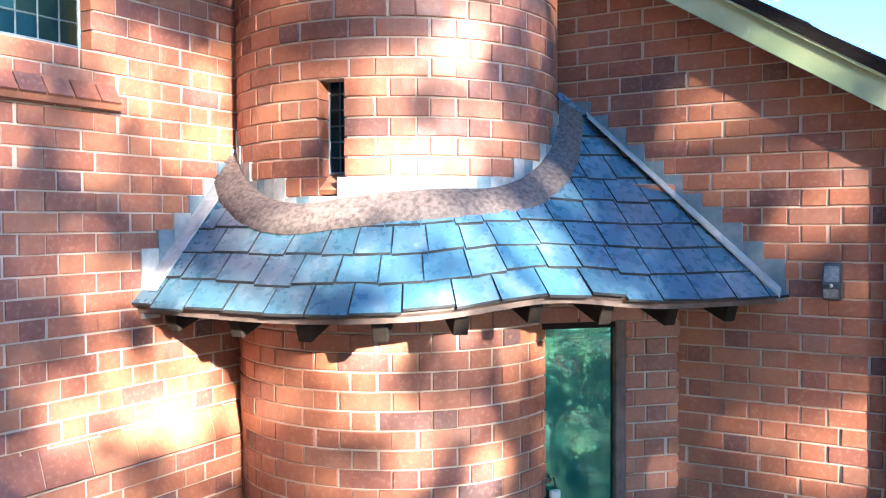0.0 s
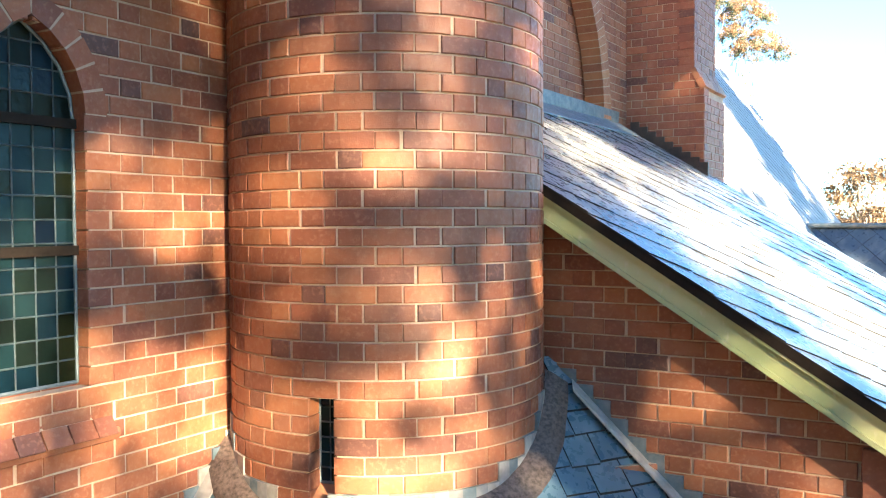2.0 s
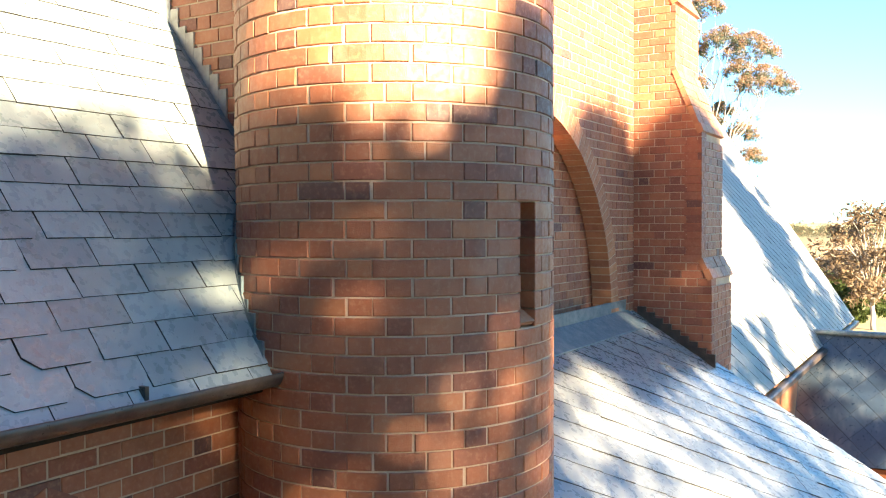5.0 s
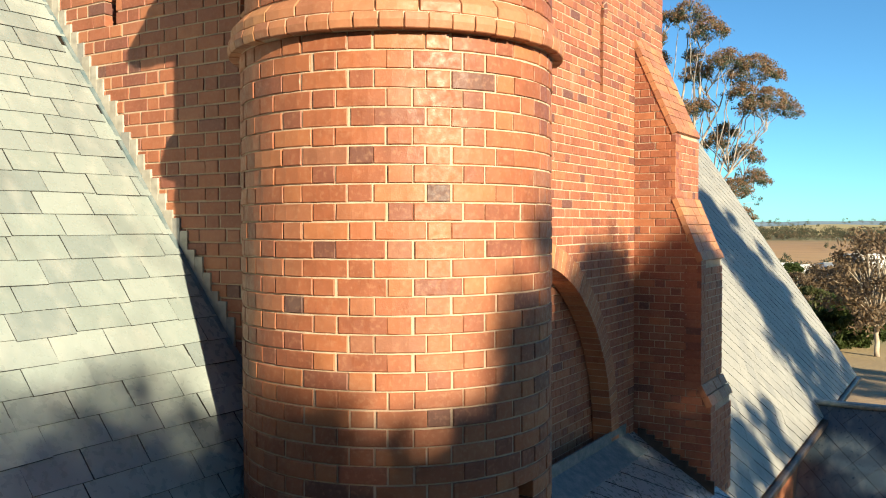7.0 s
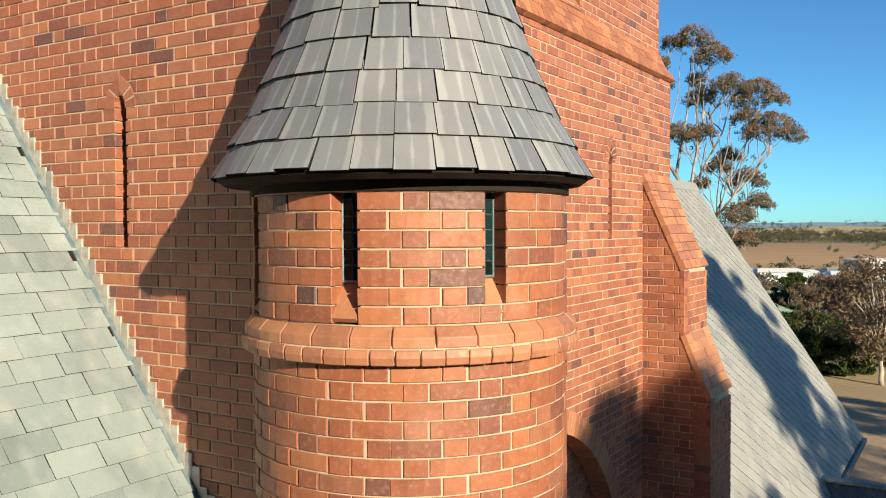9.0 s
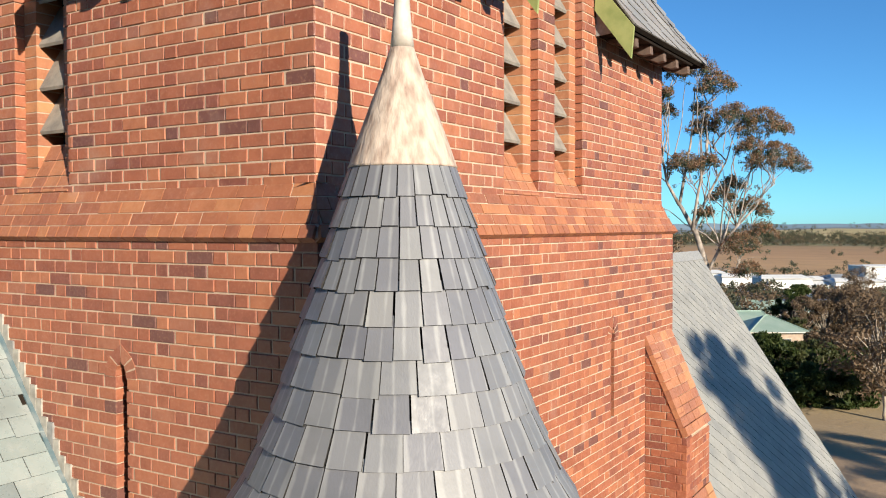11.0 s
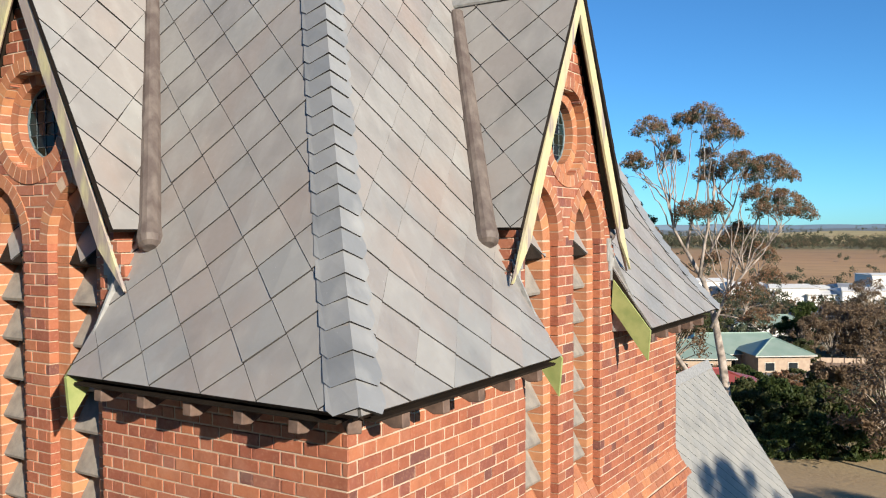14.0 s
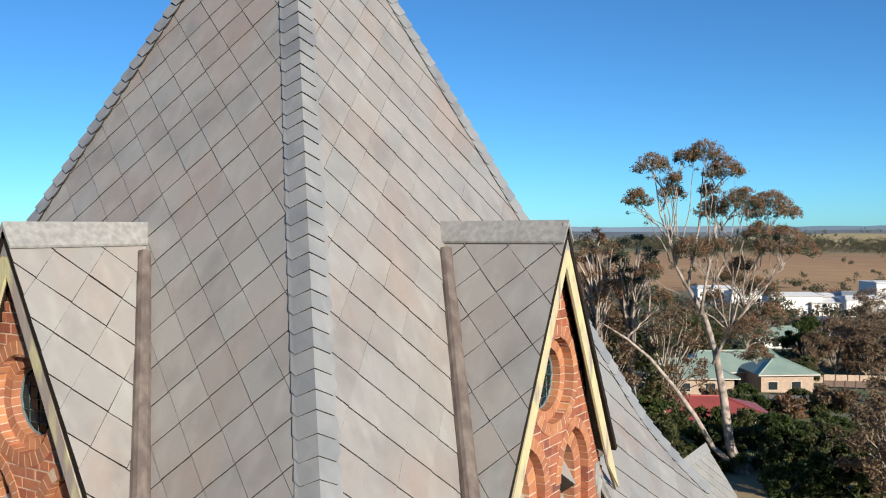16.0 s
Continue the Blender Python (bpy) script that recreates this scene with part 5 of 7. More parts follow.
prism(bm, [Vector((0.0, 0.9, lz(0) + 0.035)), Vector((0.0, 5.7, lz(0) + 0.035)), Vector((0.26, 5.62, lz(0.26) + 0.03)), Vector((0.26, 0.9, lz(0.26) + 0.03))], Vector((0, 0, -0.012)))
part("apron", bm, lead_blue, lean_flash)
for i in range(9):
    x = 0.06 + 0.1 * i
    bm = bmesh.new()
    box(bm, (x, 5.865, lz(x + 0.1) - 0.03), (x + 0.105, 5.89, lz(x) + 0.10), None, 0.003)
    part("step_flashing", bm, gutter_brown, lean_flash)
bm = bmesh.new()
box(bm, (4.2, 0.62, -0.05), (4.44, 6.1, 2.2))
box(bm, (1.3, 5.9, -0.05), (4.3, 6.1, 2.3))
prism(bm, [Vector((0.0, 5.95, lz(0) - 0.08)), Vector((4.3, 5.95, lz(4.3) - 0.08)), Vector((4.3, 5.95, 2.0)), Vector((0.0, 5.95, 2.0))], Vector((0, 0.1, 0)))
tagged(part("wall_vestry_side", bm, brick_stuff, None, "red brick side walls of the lean-to"), "", "wall", "", "structure")
bm = bmesh.new()
box(bm, (3.03, 0.55, -0.05), (3.22, 0.60, 2.86), None, 0.006)
tagged(part("corner_post", bm, brick_orange, None, "pale brick end pier below the barge board"), "", "wall", "", "structure")

# ---- buttress ----
BPROF = [(0.0, 9.75), (0.50, 8.62), (0.50, 7.86), (0.80, 7.13), (0.80, 5.70), (0.915, 5.46), (0.915, 4.2), (0.0, 4.2)]


def butt_x(v):
    for (x0, z0), (x1, z1) in zip(BPROF, BPROF[1:]):
        if z1 <= v <= z0:
            return x0 + (x1 - x0) * (z0 - v) / (z0 - z1) if z0 > z1 else x0
    return 0.915


P_BS = plane_frame((0, 5.90, 0), (1, 0, 0), (0, 0, 1), (0, -1, 0))
P_BF = lambda x: plane_frame((x, 0, 0), (0, 1, 0), (0, 0, 1), (1, 0, 0))
buttress = brick_wall("wall_buttress", P_BS, lambda v: [(0.0, butt_x(v) - 0.004, False, True)], 4.3, 9.7, "stepped red brick buttress with sloping weatherings", mats=ORANGE, thick=0.05, limit=0)
bm = bmesh.new()
prism(bm, [Vector((x - 0.02 if x else 0, 5.94, z)) for x, z in BPROF], Vector((0, 0.90, 0)))
part("core", bm, mortar, buttress)
for x, z0, z1 in ((0.50, 7.86, 8.60), (0.80, 5.70, 7.10), (0.915, 4.3, 5.42)):
    brick_wall("front_face", P_BF(x), lambda v: [(5.904, 6.85, True, True)], z0, z0 + COURSE * int((z1 - z0) / COURSE), "", buttress, mats=ORANGE, thick=0.03, kind="", limit=0)
for (xa, za), (xb, zb) in ((BPROF[0], BPROF[1]), (BPROF[2], BPROF[3]), (BPROF[4], BPROF[5])):
    n = max(2, int(round(math.hypot(xb - xa, zb - za) / 0.115)))
    for i in range(n):
        t0, t1 = (i + 0.03) / n, (i + 0.97) / n
        k = 4
        for jn in range(k):
            y0 = 5.885 + 0.98 * jn / k + 0.004
            y1 = 5.885 + 0.98 * (jn + 1) / k - 0.004
            dn_ = Vector((za - zb, 0, xb - xa)).normalized()
            e = 0.022 if i == n - 1 else 0.010 + rng.normal(0, 0.002)
            a_ = Vector((xa + (xb - xa) * t0, 0, za + (zb - za) * t0))
            b_ = Vector((xa + (xb - xa) * t1, 0, za + (zb - za) * t1))
            bm = bmesh.new()
            prism(bm, [a_ + dn_ * e + Vector((0, y0, 0)), b_ + dn_ * e + Vector((0, y0, 0)), b_ - dn_ * 0.05 + Vector((0, y0, 0)), a_ - dn_ * 0.05 + Vector((0, y0, 0))], Vector((0, y1 - y0, 0)))
            part("weathering_brick", bm, brick_mould, buttress)

# tower slit dressings
for P, u0, u1, v0, spring, rise in ((P_A, -1.895, -1.775, 9.0, 9.98, 0.12), (P_B, 4.80, 4.90, 8.95, 9.85, 0.12)):
    wl_ = wall_a if P is P_A else wall_b
    arch_ring(wl_, P, (u0 + u1) / 2, (u1 - u0) / 2, spring, rise, 0.11, brick_orange_piece, 0.005, 0.12, 0.09)
    # near-black sheet painted as the shade deep in the slit
    bm = bmesh.new()
    prism(bm, [Vector(P(a, b, -0.14)) for a, b in ((u0 - 0.05, v0 - 0.1), (u1 + 0.05, v0 - 0.1), (u1 + 0.05, spring + rise + 0.05), (u0 - 0.05, spring + rise + 0.05))], Vector(P(0, 0, -0.02) - P(0, 0, 0)))
    tagged(part("slit_back", bm, unlit_void, None, "near-black sheet standing for the shade inside a slit window"), "", "window", "", "structure")

# ---- belfry bays ----
def bay(P, flip, wall, tag):
    f = -1 if flip else 1
    Q = lambda u, v, d=0.0: P(f * np.asarray(u, float), v, d)

    def V(u, v, d):
        return Vector(Q(u, v, d))

    def band(h0, h1, spring, rise0, c, d0, d1, mat, parent, bottom):
        """Inner order: jamb bricks and arch bricks between two nested pointed outlines."""
        for sgn in (-1, 1):
            z = bottom
            while z < spring - 0.02:
                bm = bmesh.new()
                prism(bm, [V(c + sgn * h0, z + 0.006, d0), V(c + sgn * h1, z + 0.006, d0), V(c + sgn * h1, z + COURSE - 0.006, d0), V(c + sgn * h0, z + COURSE - 0.006, d0)], V(0, 0, d1) - V(0, 0, d0))
                part("jamb_brick", bm, mat, parent)
                z += COURSE
            bm = bmesh.new()
            prism(bm, [V(c + sgn * (h0 + 0.004), bottom, d0 - 0.004), V(c + sgn * h1, bottom, d0 - 0.004), V(c + sgn * h1, spring, d0 - 0.004), V(c + sgn * (h0 + 0.004), spring, d0 - 0.004)], V(0, 0, d1) - V(0, 0, d0 - 0.004))
            part("jamb_bed", bm, mortar, parent)
    for c in (2.93, 3.96):
        for ring_h, w, dd, back in ((0.34, 0.11, 0.006, 0.10), (0.18, 0.155, -0.085, 0.3)):
            rise = 0.318 if ring_h < 0.3 else 0.5
            arch_ring(wall, Q, c, ring_h, SPRING, rise, w, brick_mould, dd, back, 0.085)
        band(0.18, 0.345, SPRING, 0.35, c, -0.085, -0.32, brick_mould, wall, 11.54)
        lv = empty("louvre", "grey timber belfry louvre boards in a brick lancet", "louvre", "belfry louvres")
        for i in range(6):
            z = 11.81 + 0.35 * i
            bm = bmesh.new()
            h = 0.178
            prism(bm, [V(c - h, z, -0.115), V(c - h, z + 0.024, -0.105), V(c - h, z + 0.365, -0.30), V(c - h, z + 0.335, -0.31)], V(h * 2, 0, 0) - V(0, 0, 0))
            part("board", bm, grey_board, lv)
        # near-black sheet in place of shade behind the louvre boards
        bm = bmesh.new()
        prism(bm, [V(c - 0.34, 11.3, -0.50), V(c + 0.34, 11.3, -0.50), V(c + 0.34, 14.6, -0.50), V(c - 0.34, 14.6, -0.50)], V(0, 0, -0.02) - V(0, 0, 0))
        part("backing", bm, unlit_void, lv)
        pts = [(c - 0.18, 13.88), (c + 0.18, 13.88), (c + 0.175, 14.1), (c + 0.12, 14.25), (c, 14.38), (c - 0.12, 14.25), (c - 0.175, 14.1)]
        leaded("belfry_light", Q, c - 0.18, c + 0.18, 13.88, 14.40, -0.27, 4, 6, "leaded glass light in the head of a belfry lancet", shape=pts, frame_w=0.01)
        # sloping sill
        for i in range(3):
            for k in range(4):
                u0, u1 = c - 0.34 + 0.17 * k + 0.005, c - 0.34 + 0.17 * (k + 1) - 0.005
                z0, z1 = 11.34 + 0.13 * i, 11.34 + 0.13 * (i + 1) - 0.010
                d0, d1 = -0.07 * i, -0.07 * (i + 1) + 0.004
                bm = bmesh.new()
                prism(bm, [V(u0, z0, d0 + 0.012), V(u1, z0, d0 + 0.012), V(u1, z1, d1 + 0.012), V(u0, z1, d1 + 0.012)], V(0, -0.05, -0.07) - V(0, 0, 0))
                part("sill_brick", bm, brick_mould, wall)
        bm = bmesh.new()
        prism(bm, [V(c - 0.34, 11.34, 0.0), V(c - 0.34, 11.73, -0.21), V(c - 0.34, 11.73, -0.33), V(c - 0.34, 11.34, -0.33)], V(0.68, 0, 0) - V(0, 0, 0))
        part("sill_bed", bm, mortar, wall)
    # round light
    for r0, r1, dd, back, n in ((0.42, 0.535, 0.008, 0.12, 34), (0.31, 0.42, -0.09, 0.22, 26)):
        for i in range(n):
            a0, a1 = 2 * math.pi * i / n + 0.015, 2 * math.pi * (i + 1) / n - 0.015
            bm = bmesh.new()
            o = dd + rng.normal(0, 0.0015)
            prism(bm, [V(3.5 + r * math.cos(a), 15.1 + r * math.sin(a), o) for r, a in ((r0, a0), (r1, a0), (r1, a1), (r0, a1))], V(0, 0, -back) - V(0, 0, 0))
            part("voussoir", bm, brick_mould, wall)
    for r0, r1, dd, back in ((0.42, 0.535, 0.004, 0.12), (0.31, 0.42, -0.094, 0.2)):
        bm = bmesh.new()
        cols = [[bm.verts.new(V(3.5 + r * math.cos(a), 15.1 + r * math.sin(a), o)) for r, o in ((r0 + 0.004, dd), (r1 - 0.004, dd), (r1 - 0.004, -back), (r0 + 0.004, -back))] for a in np.linspace(0, 2 * math.pi, 41)[:-1]]
        for p, q in zip(cols, cols[1:] + cols[:1]):
            for m_ in range(4):
                bm.faces.new((p[m_], q[m_], q[(m_ + 1) % 4], p[(m_ + 1) % 4]))
        bmesh.ops.recalc_face_normals(bm, faces=bm.faces)
        part("round_bed", bm, mortar, wall)
    circ = [(3.5 + 0.31 * math.cos(a), 15.1 + 0.31 * math.sin(a)) for a in np.linspace(0, 2 * math.pi, 17)[:-1]]
    leaded("round_light", Q, 3.19, 3.81, 14.79, 15.41, -0.19, 5, 6, "round leaded window in the belfry gable", shape=circ, frame_w=0.012)
    # barge boards
    bb = empty("gable_barge", "cream and green painted barge boards on a belfry gable", "barge board", "belfry barge boards")
    for sgn in (-1, 1):
        for nm, w0, w1, d0, d1, mt in (("board", 0.0, 0.13, 0.10, 0.125, paint_peeled if tag == "south" and sgn < 0 else paint_flaking), ("inner_board", 0.03, 0.10, 0.075, 0.098, timber_brown)):
            top, bot = Vector((0, 16.50)), Vector((1.36, 13.72))
            dr_ = (bot - top).normalized()
            nr = Vector((-dr_.y, dr_.x)) * -1
            q = [top + nr * w0, bot + nr * w0, bot + nr * w1 - dr_ * 0.42, top + nr * w1 + Vector((0, 0.0))]
            q[3] = Vector((0, q[0].y - w1 / abs(math.sin(math.atan2(1.36, 2.78))) if w1 else q[0].y))
            q[0] = Vector((0, 16.50 - w0 / 0.44))
            bm = bmesh.new()
            prism(bm, [V(3.5 + sgn * a, b, d1) for a, b in q], V(0, 0, d0) - V(0, 0, d1))
            part(nm, bm, mt, bb)
    bm = bmesh.new()
    prism(bm, [V(3.5 - 0.07, 16.36, 0.13), V(3.5 + 0.07, 16.36, 0.13), V(3.5 + 0.03, 16.62, 0.13), V(3.5 - 0.03, 16.62, 0.13)], V(0, 0, -0.03) - V(0, 0, 0))
    part("apex_cap", bm, lead_grey, bb)
    # dormer roof
    dr = empty("gable_roof", "steep little gable roof of large diamond slates", "roof", "belfry gable roofs")
    for sgn in (-1, 1):
        slope = Vector((-1.26, 2.39)).normalized()
        o3 = V(3.5 + sgn * 1.26, 14.18, 0.14)
        v3 = (V(3.5, 16.57, 0) - V(3.5 + sgn * 1.26, 14.18, 0)).normalized()
        back = (V(0, 0, -1) - V(0, 0, 0))
        L = math.hypot(1.26, 2.39)
        out = V(3.5 + sgn * 2, 15, 0) - V(3.5, 15, 0)
        u3 = back if back.cross(v3).dot(out) > 0 else -back
        n3 = u3.cross(v3)
        reg = [(0, 0), (0.62, 0), (1.62, L), (0, L)]
        if u3.dot(back) < 0:
            reg = [(-a, b) for a, b in reg][::-1]
        PP = plane_frame(o3, u3, v3, n3)
        sl = slab("deck", [PP(a, b, 0) for a, b in reg], 0.04, timber_dark, dr, "", "", "")
        slates(sl, (o3, u3, v3, n3), diamonds(0.25, 0.25, -2.2, 2.2, 0, L, 0.1), reg, slate_spire, slate_spire_joined, 0.012, cut_pieces=True)
        # valley trough against the spire
        def inter(z):
            off = (16.57 - z) / 1.9
            h = spire_half(max(z, 14.3)) if z > 14.25 else spire_half(z)
            return Vector(Q(3.5 + sgn * off, z, -(3.49 - 0.12 - h) - 0.0))
        a_, b_ = inter(14.12), inter(16.35)
        outv = (V(0, 0, 1) - V(0, 0, 0)) * 0.6 + out.normalized() * 0.35
        bm = bmesh.new()
        run = (b_ - a_).normalized()
        lo_, hi_ = a_ + outv * 0.09, b_ + outv * 0.05
        tube(bm, [lo_ - run * 0.10, lo_ - run * 0.075, lo_ - run * 0.02, lo_ + run * 0.12, hi_], [0.055, 0.092, 0.105, 0.09, 0.072], 14)
        part("valley_trough", bm, gutter_rust, dr, "rust-brown rolled metal valley")
    bm = bmesh.new()
    for sgn in (-1, 1):
        prism(bm, [V(3.5, 16.65, 0.15), V(3.5 + sgn * 0.115, 16.445, 0.15), V(3.5 + sgn * 0.105, 16.425, 0.15), V(3.5, 16.60, 0.15)], V(0, 0, -1.55) - V(0, 0, 0))
    part("ridge_cap", bm, lead_grey, dr, "weathered grey sheet ridge cap")
    # cheek flashing and end boards of the eaves
    for sgn in (-1, 1):
        bm = bmesh.new()
        prism(bm, [V(3.5 + sgn * 1.145, 13.10, 0.40), V(3.5 + sgn * 1.145, 13.06, 0.0), V(3.5 + sgn * 1.145, 12.74, 0.36)][:2] + [V(3.5 + sgn * 1.145, 13.10, 0.0), V(3.5 + sgn * 1.145, 13.95, -0.02)][1:] + [V(3.5 + sgn * 1.145, 13.5, 0.2)], V(sgn * 0.02, 0, 0) - V(0, 0, 0))
        part("cheek_flashing", bm, lead_grey, dr)
        bm = bmesh.new()
        prism(bm, [V(3.5 + sgn * 1.115, 13.62, 0.03), V(3.5 + sgn * 1.115, 13.10, 0.44), V(3.5 + sgn * 1.115, 12.78, 0.41), V(3.5 + sgn * 1.115, 13.32, 0.01)], V(sgn * -0.03, 0, 0) - V(0, 0, 0))
        part("end_board", bm, paint_green, dr, "green painted eaves end board")
    # soffit and rafter feet under the eaves
    for sgn in (-1, 1):
        ua, ub = (1.16, 3.62) if sgn < 0 else (1.16, 3.3)
        bm = bmesh.new()
        prism(bm, [V(3.5 + sgn * ua, 13.065, 0.41), V(3.5 + sgn * ua, 13.10, -0.01), V(3.5 + sgn * ua, 13.075, -0.01), V(3.5 + sgn * ua, 13.045, 0.40)], V(sgn * (ub - ua), 0, 0) - V(0, 0, 0))
        part("soffit", bm, timber_dark, dr, "dark eaves boarding")
        for k in range(5):
            u = 3.5 + sgn * (1.38 + 0.47 * k)
            bm = bmesh.new()
            prism(bm, [V(u - 0.042, 13.05, 0.37), V(u - 0.042, 13.06, 0.05), V(u - 0.042, 13.03, 0.05), V(u - 0.042, 12.935, 0.29), V(u - 0.042, 12.945, 0.375)], V(0.084, 0, 0) - V(0, 0, 0))
            bmesh.ops.bevel(bm, geom=list(bm.edges), offset=0.006, segments=1, affect="EDGES")
            part("rafter_foot", bm, timber_brown, dr)
        for k in range(6):
            bm = bmesh.new()
            z0 = 13.30 + 0.105 * k
            u0 = 3.5 + sgn * (1.30 - 0.045 * k)
            prism(bm, [V(u0, z0, 0.012 + 0.002 * (k % 2)), V(u0 - sgn * 0.10, z0, 0.012), V(u0 - sgn * 0.10, z0 + 0.24, 0.012), V(u0, z0 + 0.24, 0.012 + 0.002 * (k % 2))], V(0, 0, -0.03) - V(0, 0, 0))
            part("step_flashing", bm, lead_grey, dr)


gutter_rust = plain("rusted_brown_metal", (0.085, 0.065, 0.058), (0.15, 0.125, 0.11), 11, 0.65, 0.1, stretch=(1, 1, 0.3))
bay(P_Au, True, bel_a, "south")
bay(P_Bu, False, bel_b, "east")

# corner foot, hip tiles and eaves edge of the spire
bm = bmesh.new()
box(bm, (-0.045, -0.25, -0.065), (0.045, 0.30, 0.045), Matrix.Translation((-0.03, 0.03, 13.03)) @ Matrix.Rotation(radians(45), 4, "Z"), 0.006)
part("corner_foot", bm, timber_brown, spire_body)
for rot in (0, 1, 3):
    rz = Matrix.Translation((AX, AY, 0)) @ Matrix.Rotation(rot * math.pi / 2, 4, "Z")
    z = 13.13
    i = 0
    while z < 20.9:
        z1 = z + 0.146
        h0, h1 = spire_half(z), spire_half(min(z1 + 0.05, 21.2))
        wd = 0.225
        we = 0.205
        c0, c1 = Vector((h0, -h0, z)), Vector((h1, -h1, z1 + 0.05))
        ax = (c1 - c0).normalized()
        jt = rng.normal(0, 0.004)
        for sgn in (0, 1):
            side = Vector((-1, 0, 0)) if sgn == 0 else Vector((0, 1, 0))
            face_n = Vector((0, -1, 1 / SLOPE)).normalized() if sgn == 0 else Vector((1, 0, 1 / SLOPE)).normalized()
            other = Vector((1, 0, 1 / SLOPE)).normalized() if sgn == 0 else Vector((0, -1, 1 / SLOPE)).normalized()
            ridge = (face_n + other) / (1 + face_n.dot(other))
            lift = face_n * (0.046 if sgn else 0.03)
            low = face_n * 0.016
            if sgn == 0:
                q = [c0 + ridge * 0.034 + ax * (jt + 0.03), c0 + side * (wd - 0.055) + lift + ax * (jt - 0.045), c0 + side * wd + lift + ax * (jt - 0.01), c1 + side * wd + low, c1 + ridge * 0.016]
            else:
                q = [c0 + ridge * 0.034 + ax * (jt + 0.03), c0 + side * (we - 0.05) + lift + ax * (jt - 0.05), c0 + side * we + lift + ax * (0.01 + jt), c0 + side * we + lift * 0.9 + ax * (0.06 + jt), c1 + side * (we - 0.045) + low, c1 + ridge * 0.016]
            vs = [rz @ p for p in q] + [rz @ (p - face_n * (0.026 if sgn else 0.016)) for p in q]
            n_ = len(q)
            fs = [tuple(range(n_))[::-1] if sgn == 0 else tuple(range(n_))] + [(k, n_ + k, n_ + (k + 1) % n_, (k + 1) % n_) for k in range(n_)]
            mk("hip_tile", vs, fs, slate_hip, spire_body, mats=[slate_hip, slate_edge], idx=[0] + [1] * n_)
        z = z1
        i += 1


# ---- trees ----
def leaf_mat(name, stops):
    m = Mat(name, 0.6, 0.0, 0.3)
    c = m.ramp(m.random("island"), stops)
    m.colour(c)
    leaf = m.n("ShaderNodeBsdfTranslucent")
    m.link(c, leaf.inputs["Color"])
    both = m.n("ShaderNodeMixShader", Fac=0.42)
    m.link(m.b.outputs[0], both.inputs[1])
    m.link(leaf.outputs[0], both.inputs[2])
    m.link(both.outputs[0], m.t.nodes["Material Output"].inputs["Surface"])
    return m.m


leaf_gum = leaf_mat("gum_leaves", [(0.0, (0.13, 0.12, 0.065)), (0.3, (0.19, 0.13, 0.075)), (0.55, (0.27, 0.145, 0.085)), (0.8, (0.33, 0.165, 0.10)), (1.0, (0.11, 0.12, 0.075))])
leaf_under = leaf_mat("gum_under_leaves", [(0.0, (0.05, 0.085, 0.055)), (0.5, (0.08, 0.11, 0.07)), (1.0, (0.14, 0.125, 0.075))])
leaf_olive = leaf_mat("olive_leaves", [(0.0, (0.045, 0.06, 0.02)), (0.4, (0.07, 0.085, 0.03)), (0.7, (0.10, 0.095, 0.04)), (1.0, (0.055, 0.07, 0.03))])
leaf_far = leaf_mat("far_wood_leaves", [(0.0, (0.06, 0.075, 0.042)), (0.4, (0.085, 0.092, 0.055)), (0.7, (0.115, 0.10, 0.06)), (1.0, (0.07, 0.082, 0.055))])
leaf_dark = leaf_mat("dark_leaves", [(0.0, (0.028, 0.05, 0.012)), (0.5, (0.05, 0.075, 0.02)), (1.0, (0.08, 0.10, 0.03))])
leaf_bare = leaf_mat("winter_twigs", [(0.0, (0.15, 0.10, 0.062)), (0.5, (0.20, 0.138, 0.085)), (1.0, (0.12, 0.085, 0.055))])
bark_pale = plain("pale_gum_bark", (0.357, 0.306, 0.246), (0.221, 0.17, 0.128), 1.5, 0.85)
bark_gum = plain("grey_brown_gum_bark", (0.34, 0.29, 0.25), (0.10, 0.082, 0.07), 2.2, 0.85)
bark_dark = plain("dark_bark", (0.111, 0.085, 0.0638), (0.068, 0.051, 0.0382), 3, 0.9)


def leaf_cloud(centres, radii, flat, count, size, r, droop=0.0):
    """Quads scattered in flattened clumps: vertices and faces."""
    c = np.repeat(np.asarray(centres, float), count, axis=0)
    rad = np.repeat(np.asarray(radii, float), count)[:, None]
    d = r.normal(size=c.shape)
    d /= np.linalg.norm(d, axis=1)[:, None]
    p = c + d * rad * (r.random((len(c), 1)) ** 0.5) * np.array([1, 1, flat])
    a = r.normal(size=c.shape)
    a[:, 2] -= droop
    a /= np.linalg.norm(a, axis=1)[:, None]
    b = np.cross(a, r.normal(size=c.shape))
    b /= np.linalg.norm(b, axis=1)[:, None]
    s = size * (0.6 + 0.8 * r.random((len(c), 1)))
    v = np.stack([p - a * s, p + b * s * 0.36, p + a * s, p - b * s * 0.36], 1).reshape(-1, 3)
    f = np.arange(len(v)).reshape(-1, 4)
    return v, f


